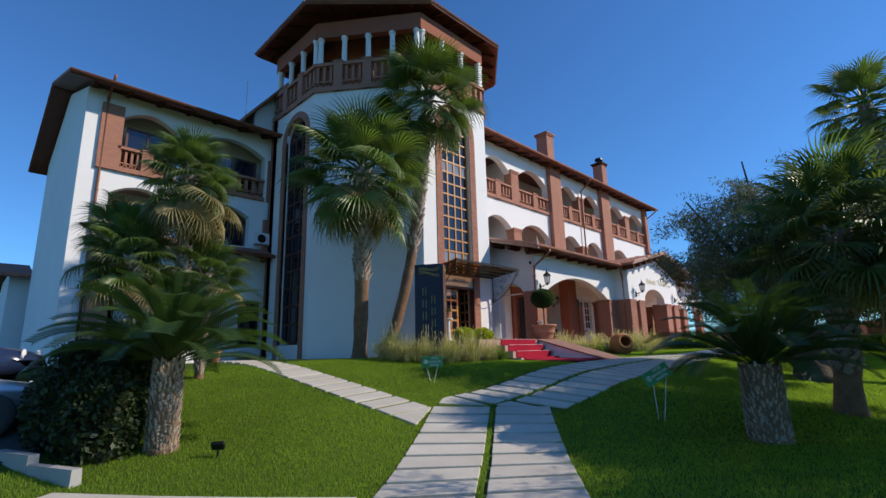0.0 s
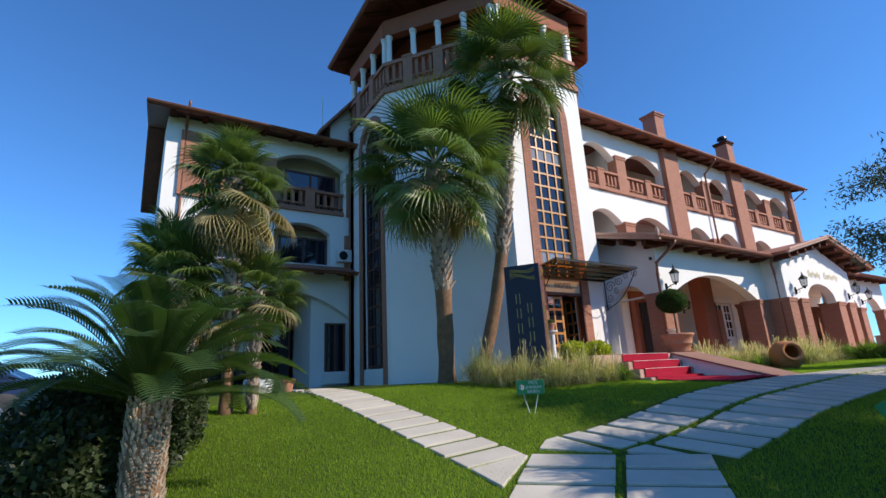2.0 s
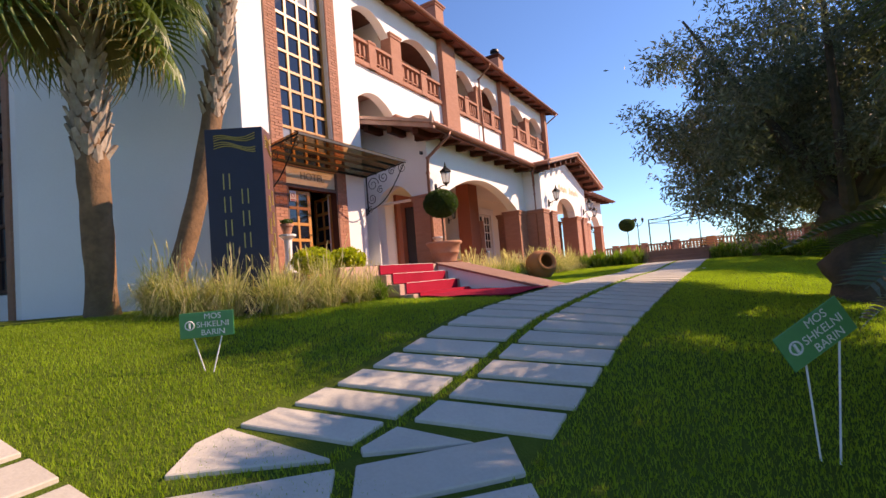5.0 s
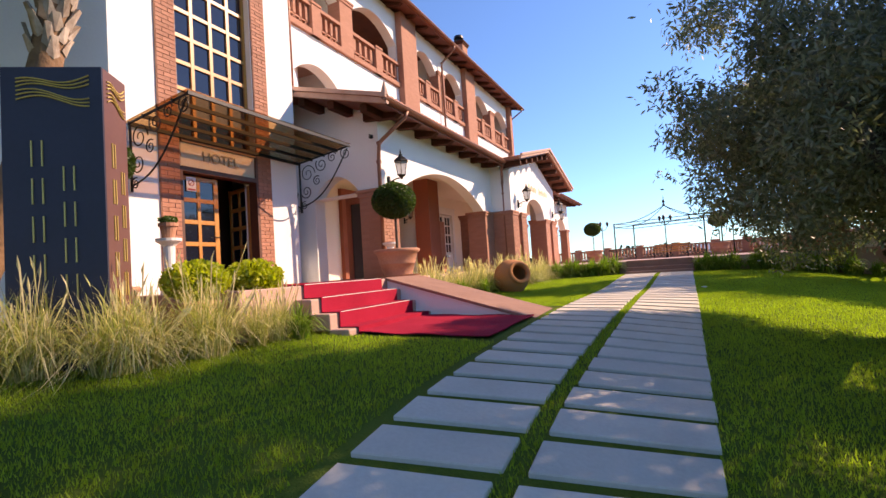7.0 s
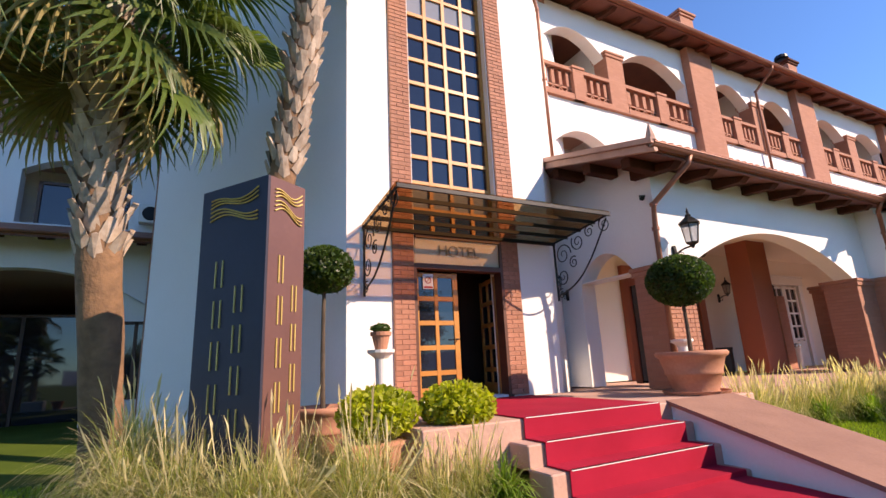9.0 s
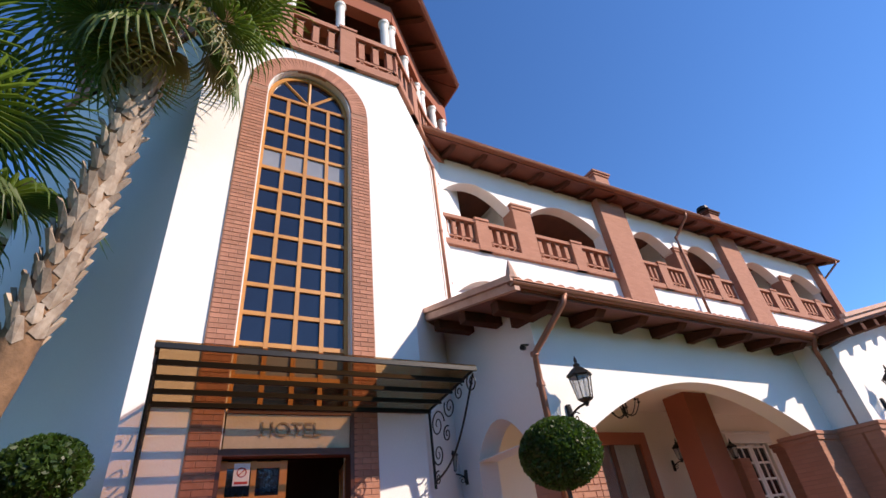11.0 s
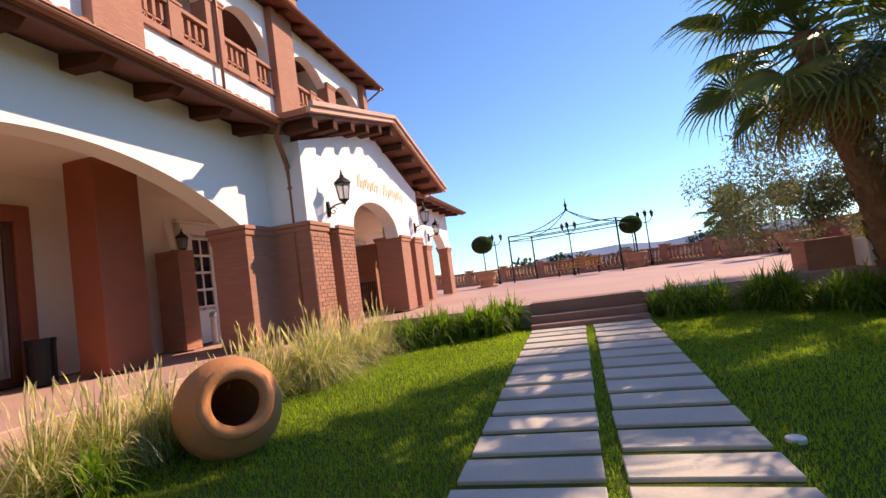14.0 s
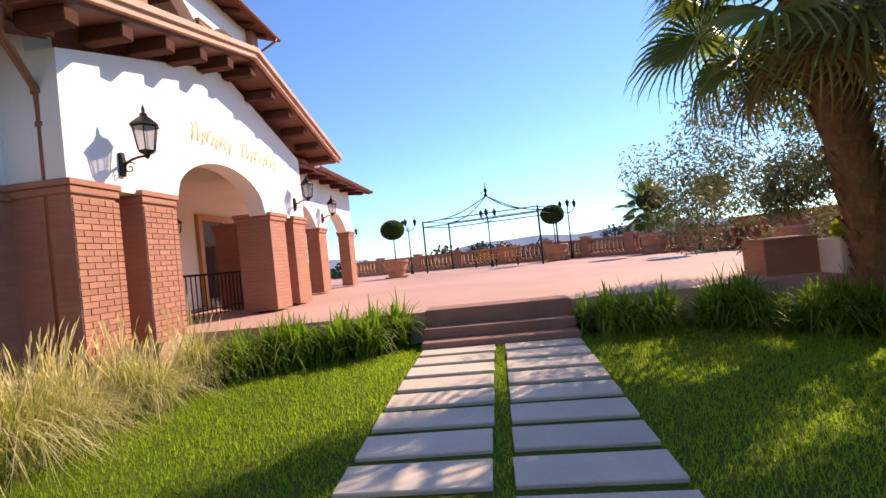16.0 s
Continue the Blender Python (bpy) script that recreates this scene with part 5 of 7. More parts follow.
hexa(bm, [(-26.5, 9.0, 12.0), (-21.6, 9.0, 12.0), (-21.6, 11.5, 12.0), (-26.5, 11.5, 12.0)], [(-26.5, 9.0, 13.4), (-21.6, 9.0, 13.4), (-21.6, 11.5, 16.5), (-26.5, 11.5, 16.5)])
part("wall", bm, PLASTER, side)
aerial = thing("aerial", (-22.5, 8.9, 13.4), "thin white aerial rod on the roof", "aerial")
part("rod", tube(bmesh.new(), [(-22.5, 8.9, 13.2), (-22.5, 8.9, 15.4)], 0.02, 6), WHITE, aerial)
# lower annexe seen past the gable end
annexe = thing("house", (-34, 2, 0.5), "low white annexe with a dark tiled roof", "house")
bm = bmesh.new()
box(bm, -40, -34.0, 1.7, 2.6, 0, 6.4)
part("wall", bm, PLASTER, annexe)
roof_slab(annexe, [(-33.0, 1.1, 6.2), (-33.0, 2.6, 6.2), (-36.5, 2.6, 7.2), (-36.5, 1.1, 7.2)], 0.15)
roof_slab(annexe, [(-36.5, 1.1, 7.2), (-36.5, 2.6, 7.2), (-41, 2.6, 6.2), (-41, 1.1, 6.2)], 0.15)


# ---- plants ----
def fan_leaf(name, material, n=30, R=0.78, petiole=0.85, droop=0.25, span=250, seed=1):
    """A fan palm leaf along +x: a petiole, then pleated fingers that part and droop at their tips."""
    rnd = random.Random(seed)
    v, f = [], []
    for k, (x, w) in enumerate(((0, 0.035), (petiole * 0.5, 0.02), (petiole, 0.014))):
        z = -0.05 * (x / petiole) ** 2
        v += [(x, -w, z), (x, w, z), (x, 0, z - w)]
    for k in range(2):
        a, b = 3 * k, 3 * k + 3
        f += [(a, a + 1, b + 1, b), (a + 1, a + 2, b + 2, b + 1), (a + 2, a, b, b + 2)]
    step = radians(span) / n
    for i in range(n):
        a = (i + 0.5 - n / 2) * step
        L = R * (1 - 0.22 * abs(a) / radians(span / 2)) * rnd.uniform(0.92, 1.06)
        fold = 0.045
        back = 0.10 * (1 - math.cos(a))
        base = len(v)
        cup = lambda r: 0.06 * math.sin(min(1, r / R) * 2.2) - droop * max(0, r / R - 0.45) ** 1.6 * (1.0 + 0.7 * abs(math.sin(a)))
        jit = rnd.uniform(-0.05, 0.05)
        sag = rnd.uniform(0.02, 0.2)
        for r, half, dz in ((0.04, 0.5, 0), (L * 0.42, 0.46, 0), (L * 0.66, 0.24, -0.01), (L * 0.86, 0.11, -0.02 - sag * 0.35), (L, 0.012, -0.04 - sag)):
            for s in (-1, 0, 1):
                b = a + s * step * half * (1.0 if half == 0.5 else 0.9) + jit * max(0, r / L - 0.5)
                v.append((petiole + r * math.cos(b) - back * r, r * math.sin(b), -0.05 + cup(r) + dz + (fold if s == 0 else 0) * min(1, r * 3) * min(1, half * 2)))
        for k in range(4):
            p, q = base + 3 * k, base + 3 * k + 3
            f += [(p, p + 1, q + 1, q), (p + 1, p + 2, q + 2, q + 1)]
    return mesh_of(name, v, f, material)


def bent(points, n=16):
    """A smooth line through three points."""
    a, b, c = (Vector(p) for p in points)
    return [a * (1 - t) * (1 - t) + (b * 2 - (a + c) / 2) * 2 * t * (1 - t) + c * t * t for t in (k / n for k in range(n + 1))]


def trunk_mesh(line, r0, r1, flare=0.0, lumps=0.02, seg=14, seed=3):
    rnd = random.Random(seed)
    bm = bmesh.new()
    rings, n = [], len(line)
    for i, p in enumerate(line):
        t = i / (n - 1)
        r = r0 + (r1 - r0) * t + flare * max(0, 1 - t * 7) ** 2
        rings.append([bm.verts.new(p + Vector((math.cos(a), math.sin(a), 0)) * (r + rnd.uniform(-lumps, lumps))) for a in (2 * math.pi * j / seg for j in range(seg))])
    for a, b in zip(rings, rings[1:]):
        for j in range(seg):
            bm.faces.new((a[j], a[(j + 1) % seg], b[(j + 1) % seg], b[j]))
    bm.faces.new(rings[0][::-1]), bm.faces.new(rings[-1])
    return bm


def boots(line, r0, r1, t0, t1, count, size, seed=5):
    """Old leaf bases that stand out from a palm trunk in a spiral, joined in one mesh."""
    rnd = random.Random(seed)
    v, f = [], []
    n = len(line) - 1
    for k in range(count):
        t = t0 + (t1 - t0) * k / count
        i = min(n - 1, int(t * n))
        p = line[i].lerp(line[i + 1], t * n - i)
        r = (r0 + (r1 - r0) * t) * 0.93
        a = k * 2.39996 + rnd.uniform(-0.15, 0.15)
        d, s = Vector((math.cos(a), math.sin(a), 0)), Vector((-math.sin(a), math.cos(a), 0))
        w, h, o = size * rnd.uniform(0.4, 0.6), size * rnd.uniform(0.9, 1.4), size * rnd.uniform(0.35, 0.85)
        up = Vector((0, 0, 1))
        b = len(v)
        v += [p + d * r - s * w, p + d * r + s * w, p + d * (r + 0.02) - up * h * 0.3, p + d * (r + o) + up * h - s * w * 0.45, p + d * (r + o) + up * h + s * w * 0.45, p + d * (r + o * 0.6) + up * h * 1.1]
        f += [(b, b + 2, b + 3), (b + 2, b + 1, b + 4), (b + 2, b + 4, b + 3), (b, b + 3, b + 5), (b + 1, b + 5, b + 4), (b + 3, b + 4, b + 5)]
    return v, f


LEAVES = [fan_leaf("frond", FROND, seed=k, droop=0.2 + 0.12 * k, R=0.86, petiole=0.95) for k in range(3)]
LEAVES_S = [fan_leaf("frond", FROND, seed=k + 10, droop=0.15 + 0.1 * k, R=0.62, petiole=0.55, n=28) for k in range(2)]
OLD = [fan_leaf("dry_frond", FROND_OLD, seed=k + 20, droop=0.5, R=0.75, petiole=0.8) for k in range(2)]


def fan_palm(line_pts, r0, r1, leaves, count, label, scale=1.0, flare=0.1, boot=(0.5, 1.0, 220, 0.13), old=8, seed=1, avoid=None, low=-70, boot_mat=None):
    """A fan palm: trunk, old leaf bases and fronds one by one. avoid: a direction kept free of fronds."""
    rnd = random.Random(seed)
    line = bent(line_pts, 22)
    t = thing("palm_tree", tuple(line[0]), label, "palm tree", "palms")
    inv = Matrix.Translation(line[0]).inverted()
    part("trunk", trunk_mesh(line, r0, r1, flare, r0 * 0.06, seed=seed), TRUNK, t, smooth=True)
    if boot[2]:
        v, f = boots(line, r0, r1, *boot, seed=seed)
        me = mesh_of("leaf_base", v, f, boot_mat or BOOT)
        ob = child("leaf_base", me, t)
        ob.matrix_parent_inverse = inv
        tagged(ob, "ragged grey-brown leaf bases", kind="stuff")
    top = line[-1]
    axis = (line[-1] - line[-3]).normalized()
    for k in range(count + old):
        u = k / count
        dead = k >= count
        az = k * 137.508 + rnd.uniform(-12, 12)
        el = 82 - (82 - low) * u ** 0.85 if not dead else rnd.uniform(low - 18, low + 25)
        if avoid is not None and math.cos(radians(az)) * avoid[0] + math.sin(radians(az)) * avoid[1] > 0.55 and el < 55:
            continue
        p = top + axis * (0.25 * (1 - u) - (0.35 if dead else 0.3 * u))
        s = scale * rnd.uniform(0.86, 1.1) * (0.85 + 0.15 * min(1, u * 4))
        m = Matrix.Translation(p - line[0]) @ pose(0, 0, 0, 0, 0, az) @ pose(0, 0, 0, rnd.uniform(-22, 22), -el, 0) @ Matrix.Diagonal((s, s, s, 1))
        pool = OLD if dead else leaves
        child("frond", pool[k % len(pool)], t, m, "yellowed hanging frond" if dead else "")
    return t


P_SUN = "tall green fan palm with a ragged trunk"
fan_palm([(-13.95, 9.92, 1.15), (-13.42, 9.62, 4.4), (-13.15, 9.35, 7.9)], 0.235, 0.25, LEAVES, 46, P_SUN + " beside the tower", 1.5, 0.14, (0.46, 1.0, 150, 0.2), 9, 4, low=-56)
fan_palm([(-13.65, 10.67, 1.3), (-13.17, 11.71, 5.35), (-12.65, 12.15, 11.6)], 0.2, 0.19, LEAVES, 50, P_SUN + " leaning past", 1.42, 0.08, (0.5, 1.0, 190, 0.19), 10, 7, avoid=(-0.8, 0.6), low=-66)
fan_palm([(-13.1, 3.9, 1.0), (-12.95, 3.85, 4.0), (-12.7, 3.7, 6.3)], 0.12, 0.15, LEAVES_S, 40, "shaggy fan palm with yellowing lower fronds in a cluster", 1.08, 0.06, (0.2, 1.0, 260, 0.12), 16, 9, low=-50)
fan_palm([(-13.35, 3.5, 1.0), (-13.75, 3.1, 3.0), (-14.4, 2.8, 4.75)], 0.10, 0.12, LEAVES_S, 34, "leaning fan palm with dark fronds at the back of a cluster", 1.05, 0.06, (0.1, 1.0, 160, 0.10), 8, 29, low=-50)
fan_palm([(-12.75, 4.35, 1.0), (-12.75, 4.35, 2.4), (-12.95, 4.4, 3.75)], 0.09, 0.11, LEAVES_S, 28, "short fan palm with bright green fronds in a cluster", 0.98, 0.06, (0.1, 1.0, 160, 0.10), 4, 11, low=-35)
fan_palm([(-12.6, 3.35, 1.0), (-12.9, 3.1, 2.6), (-13.3, 2.75, 4.1)], 0.10, 0.12, LEAVES_S, 28, "short leaning fan palm with dark fronds in a cluster", 1.02, 0.06, (0.1, 1.0, 160, 0.10), 6, 13, low=-40)
fan_palm([(-1.37, 13.0, 0.2), (-1.2, 13.0, 2.2), (-1.0, 12.95, 3.95)], 0.24, 0.22, LEAVES, 52, "fan palm with backlit bright fronds on the lawn", 1.25, 0.08, (0.2, 1.0, 180, 0.15), 6, 15, low=-50)
fan_palm([(0.1, 19.0, 0.9), (-0.1, 19.0, 5.0), (-0.22, 19.0, 8.8)], 0.18, 0.15, LEAVES, 40, "tall slender fan palm rising over the olive tree", 0.92, 0.1, (0.75, 1.0, 120, 0.13), 6, 17, low=-60)
fan_palm([(-0.75, 28.4, 1.15), (-1.15, 28.3, 3.7), (-1.85, 28.0, 6.4)], 0.30, 0.27, LEAVES, 40, "stout fan palm with a red-brown trunk by the terrace", 1.35, 0.08, (0.05, 1.0, 200, 0.14), 6, 19, low=-48, boot_mat=TRUNK)


# cycads
def pinnate(name, material, L=1.7, n=44, w=0.26, seed=2):
    """A feather frond along +x that arches over, with stiff narrow leaflets on both sides."""
    rnd = random.Random(seed)
    v, f = [], []
    spine = lambda t: Vector((L * (t - 0.16 * t * t * t), 0, 0.34 * L * math.sin(1.5 * t) * t * 0.6 - 0.42 * L * t ** 2.6))
    for k in range(11):
        p = spine(k / 10)
        h = 0.014 * (1 - 0.8 * k / 10)
        v += [p + Vector((0, -h, 0)), p + Vector((0, h, 0)), p + Vector((0, 0, -h))]
    for k in range(10):
        a, b = 3 * k, 3 * k + 3
        f += [(a, a + 1, b + 1, b), (a + 1, a + 2, b + 2, b + 1), (a + 2, a, b, b + 2)]
    for k in range(n):
        t = 0.14 + 0.86 * k / n
        p = spine(t)
        d = (spine(min(1, t + 0.03)) - spine(t - 0.03)).normalized()
        l = w * (math.sin(math.pi * (0.12 + 0.86 * (t - 0.14))) ** 0.5) * rnd.uniform(0.92, 1.05)
        for s in (-1, 1):
            out = (Vector((0, s, 0)) * 0.82 + d * 0.55 + Vector((0, 0, 0.26))).normalized()
            b = len(v)
            q = d * 0.011
            v += [p - q, p + q, p + out * l * 0.55 - q * 0.9 + Vector((0, 0, 0.004)), p + out * l * 0.55 + q * 0.9, p + out * l - Vector((0, 0, 0.02))]
            f += [(b, b + 1, b + 3, b + 2), (b + 2, b + 3, b + 4)]
    return mesh_of(name, v, f, material)


FEATHER = [pinnate("frond", CYCAD, seed=k, L=1.75 + 0.1 * k) for k in range(3)]


def cycad(x, y, h, r, label, scale=1.0, count=52, seed=1):
    rnd = random.Random(seed)
    z = float(ground_z(x, y)) - 0.05
    t = thing("cycad", (x, y, z), label, "cycad", "cycads")
    line = [Vector((x, y, z + h * k / 12)) for k in range(13)]
    part("trunk", trunk_mesh(line, r, r * 0.95, 0.03, 0.015, seed=seed), TRUNK, t, smooth=True)
    v, f = boots(line, r, r * 0.95, 0.0, 1.0, 420, 0.06, seed)
    ob = child("leaf_base", mesh_of("leaf_base", v, f, BOOT), t)
    ob.matrix_parent_inverse = Matrix.Translation((x, y, z)).inverted()
    tagged(ob, "scaly grey leaf bases", kind="stuff")
    for k in range(count):
        u = k / count
        az, el = k * 137.508 + rnd.uniform(-8, 8), 78 - 72 * u ** 0.9 + rnd.uniform(-5, 5)
        s = scale * rnd.uniform(0.88, 1.08) * (0.8 + 0.2 * min(1, u * 3))
        m = Matrix.Translation((0, 0, h - 0.02)) @ pose(0, 0, 0, 0, 0, az) @ pose(0, 0, 0, rnd.uniform(-15, 15), -el, 0) @ Matrix.Diagonal((s, s, s, 1))
        child("frond", FEATHER[k % 3], t, m)
    return t


cycad(-8.31, 2.39, 1.35, 0.215, "large cycad with a scaly trunk and dark feathery fronds", 1.05, 60, 3)
cycad(-2.17, 9.94, 1.3, 0.33, "large dark cycad in the shade of palms", 1.1, 56, 5)


# leafy masses
def leaf_cloud(centres, radii, count, size, rnd, hang=0.0, shell=0.5, width=0.26):
    """Many small pointed leaves strewn through blobs; returns vertices and faces."""
    cs, rs = np.array(centres), np.array(radii)
    k = rnd.integers(0, len(cs), count)
    d = rnd.normal(size=(count, 3))
    d /= np.linalg.norm(d, axis=1)[:, None]
    rad = (shell + (1 - shell) * rnd.random(count)) ** 0.6
    p = cs[k] + d * rs[k] * rad[:, None]
    a = rnd.normal(size=(count, 3)) + d * 0.8 + np.array([0, 0, -hang])
    a /= np.linalg.norm(a, axis=1)[:, None]
    b = np.cross(a, rnd.normal(size=(count, 3)))
    b /= np.linalg.norm(b, axis=1)[:, None] + 1e-9
    s = size * (0.7 + 0.6 * rnd.random(count))[:, None]
    v = np.stack([p - a * s * 0.5, p + b * s * width * 0.5, p + a * s * 0.5, p - b * s * width * 0.5], 1).reshape(-1, 3)
    return v, np.arange(count * 4).reshape(-1, 4)


def cloud_mesh(name, v, f, material):
    me = bpy.data.meshes.new(name)
    me.vertices.add(len(v))
    me.vertices.foreach_set("co", v.astype(np.float32).ravel())
    n = f.shape[1]
    me.loops.add(f.size)
    me.loops.foreach_set("vertex_index", f.astype(np.int32).ravel())
    me.polygons.add(len(f))
    me.polygons.foreach_set("loop_start", np.arange(0, f.size, n, dtype=np.int32))
    me.materials.append(material)
    me.update(calc_edges=True)
    return me


def olive(x, y, scale, label, seed, count, dome, reach=1.0, fill=60):
    rnd = random.Random(seed)
    npr = np.random.default_rng(seed)
    z = float(ground_z(x, y)) - 0.08
    t = thing("olive_tree", (x, y, z), label, "olive tree", "olive trees")
    o = Vector((x, y, z))
    bm = trunk_mesh([o + Vector((0.10 * math.sin(k * 1.3), 0.08 * math.cos(k), 1.7 * scale * k / 10)) for k in range(11)], 0.42 * scale, 0.34 * scale, 0.3 * scale, 0.06 * scale, 12, seed)
    part("trunk", bm, BARK, t, "gnarled dark olive trunk", smooth=True)
    cs, rs = [], []
    for k in range(11):
        a = 2 * math.pi * (k * 0.381966 + 0.05)
        q = (2.6 if k % 3 else 1.1) * scale * reach * rnd.uniform(0.8, 1.1)
        top = o + Vector((math.cos(a) * q, math.sin(a) * q, scale * rnd.uniform(3.0, 5.4)))
        mid = o + Vector((math.cos(a) * q * 0.45, math.sin(a) * q * 0.45, scale * rnd.uniform(2.2, 3.0)))
        bm = bmesh.new()
        tube(bm, bent([o + Vector((0, 0, 1.5 * scale)), mid, top], 8), 0.15 * scale, 8, 0.02)
        part("limb", bm, BARK, t)
        for j in range(9):
            c = top + Vector((rnd.gauss(0, 0.85), rnd.gauss(0, 0.85), rnd.gauss(-0.1, 0.65))) * scale
            cs.append(c - o), rs.append([scale * rnd.uniform(0.45, 0.85)] * 2 + [scale * rnd.uniform(0.35, 0.65)])
        for j in range(4):
            c = top + Vector((math.cos(a), math.sin(a), 0)) * scale * rnd.uniform(0.4, 1.2) + Vector((rnd.gauss(0, 0.5), rnd.gauss(0, 0.5), -scale * rnd.uniform(0.4, 1.9)))
            cs.append(c - o), rs.append([scale * rnd.uniform(0.35, 0.6)] * 2 + [scale * rnd.uniform(0.5, 0.8)])
    # clumps that fill the dome between the limbs
    for j in range(fill):
        u = npr.normal(size=3)
        u *= npr.uniform(0.35, 0.95) / np.linalg.norm(u)
        cs.append((dome[0] + u[0] * dome[3], dome[1] + u[1] * dome[3], dome[2] + u[2] * dome[4])), rs.append((0.62, 0.62, 0.5))
    v, f = leaf_cloud([tuple(c) for c in cs], rs, count, 0.11, npr, 0.5, 0.15, 0.28)
    # the crown keeps to a broad ragged dome
    q = v.reshape(-1, 4, 3)
    c = q.mean(1)
    e = (c - np.array([dome[0], dome[1], dome[2]])) / np.array([dome[3], dome[3], dome[4]])
    ang = np.arctan2(e[:, 1], e[:, 0])
    edge_r = 1 + 0.10 * np.sin(ang * 5 + c[:, 2] * 2.1) + 0.07 * np.sin(ang * 11 + c[:, 2] * 5) + 0.06 * npr.normal(size=len(c))
    q = q[(np.linalg.norm(e, axis=1) < edge_r)]
    v, f = q.reshape(-1, 3), np.arange(len(q) * 4).reshape(-1, 4)
    child("crown", cloud_mesh("crown", v, f, OLIVE), t, None, "grey-green olive foliage in ragged clumps")
    return t


olive(-2.5, 17.1, 1.12, "old olive tree with a wide dark grey-green crown", 4, 175000, (-0.3, -0.45, 3.45, 3.3, 2.4), 0.85, 40)
olive(0.5, 28.5, 0.6, "olive tree with drooping grey-green sprays beside a palm", 8, 56000, (-2.3, 1.6, 3.1, 2.2, 1.7), 1.0, 40)
olive(2.2, 26.4, 0.95, "large olive tree shading the lawn beside the terrace", 15, 160000, (-1.85, 0.1, 3.9, 2.9, 1.9), 0.9, 50)
olive(1.6, 13.8, 0.95, "olive tree whose shade falls over the lawn", 11, 130000, (-0.1, 0.0, 3.6, 3.0, 2.1), 1.0, 45)
olive(2.9, 8.8, 0.95, "olive tree beside the path, casting dappled shade", 12, 80000, (0.1, 0.2, 3.5, 3.0, 2.3), 1.0, 25)


def blade_clump(name, materials, count, height, spread_r, width, arch, seed, dry=0.3, plume=0.0):
    """A tuft of arching blades from one root; some dry, some with feathery plumes."""
    rnd = random.Random(seed)
    v, f, mi = [], [], []
    for k in range(count):
        a = rnd.uniform(0, 2 * math.pi)
        r0 = spread_r * 0.22 * math.sqrt(rnd.random())
        h = height * rnd.uniform(0.45, 1.0)
        lean = spread_r * rnd.uniform(0.15, 1.15)
        d = Vector((math.cos(a), math.sin(a), 0))
        s = Vector((-math.sin(a), math.cos(a), 0)) * width * rnd.uniform(0.6, 1.3)
        b0 = Vector((math.cos(a * 3 + k), math.sin(a * 3 + k), 0)) * r0
        m = 1 if rnd.random() < dry else 0
        droop = arch * rnd.uniform(0.5, 1.25) * min(1.3, 0.35 + lean / spread_r)
        base = len(v)
        n = 5
        for j in range(n + 1):
            t = j / n
            p = b0 + d * (lean * t ** 1.5) + Vector((0, 0, max(0.01, h * (1.35 * t - droop * t ** 2.6))))
            w = (1 - t) ** 0.6 + 0.03
            v += [p - s * w, p + s * w]
        for j in range(n):
            f.append((base + 2 * j, base + 2 * j + 1, base + 2 * j + 3, base + 2 * j + 2))
            mi.append(m)
        if rnd.random() < plume:
            c = b0 + d * (lean * 0.55) + Vector((0, 0, h * rnd.uniform(0.95, 1.15)))
            base = len(v)
            v += [c - d * 0.01, c + s.normalized() * 0.012 + Vector((0, 0, 0.05)), c + d * 0.035 + Vector((0, 0, 0.13)), c - s.normalized() * 0.012 + Vector((0, 0, 0.05)), b0]
            f += [(base, base + 1, base + 2), (base, base + 2, base + 3), (base + 4, base + 1, base)]
            mi += [1, 1, 1]
    me = mesh_of(name, v, f, materials[0])
    me.materials.append(materials[1])
    me.polygons.foreach_set("material_index", mi)
    return me


FOUNTAIN = [blade_clump("ornamental_grass", (REED, STRAW), 900, 0.95, 0.78, 0.0042, 1.05, k, 0.48, 0.015) for k in range(3)]
PLUMED = [blade_clump("ornamental_grass", (REED, STRAW), 620, 0.8, 0.55, 0.0045, 0.85, 50 + k, 0.3, 0.06) for k in range(2)]
STRAPS = [blade_clump("strap_leaf_plant", (LILY, REED), 170, 0.8, 0.5, 0.016, 0.9, 30 + k, 0.06) for k in range(3)]


def plant_run(meshes, name, label, pts, gap, rnd_seed, jitter=0.22, size=(0.8, 1.15), z0=None, group="border plants"):
    """Clumps one after another along a line, each a plant of its own."""
    rnd = random.Random(rnd_seed)
    for p, q in zip(pts, pts[1:]):
        p, q = Vector(p), Vector(q)
        n = max(1, int((q - p).length / gap))
        for k in range(n):
            c = p.lerp(q, (k + rnd.random() * 0.6) / n) + Vector((rnd.uniform(-jitter, jitter), rnd.uniform(-jitter, jitter)))
            z = float(ground_z(c.x, c.y)) - 0.02 if z0 is None else z0
            s = rnd.uniform(*size)
            ob = new(name, meshes[rnd.randrange(len(meshes))])
            ob.matrix_basis = pose(c.x, c.y, z, 0, 0, rnd.uniform(0, 360)) @ Matrix.Diagonal((s, s, s * rnd.uniform(0.85, 1.1), 1))
            tagged(ob, label, "ornamental grass" if name == "ornamental_grass" else "plant", group)


GLABEL = "tuft of green and straw-coloured ornamental grass in a border"
SLABEL = "clump of glossy green strap leaves edging the lawn"
plant_run(FOUNTAIN, "ornamental_grass", GLABEL, [(-13.1, 10.25), (-12.0, 10.3), (-11.1, 10.95), (-10.75, 11.9), (-10.8, 12.6)], 0.5, 1, 0.12, (1.05, 1.3))
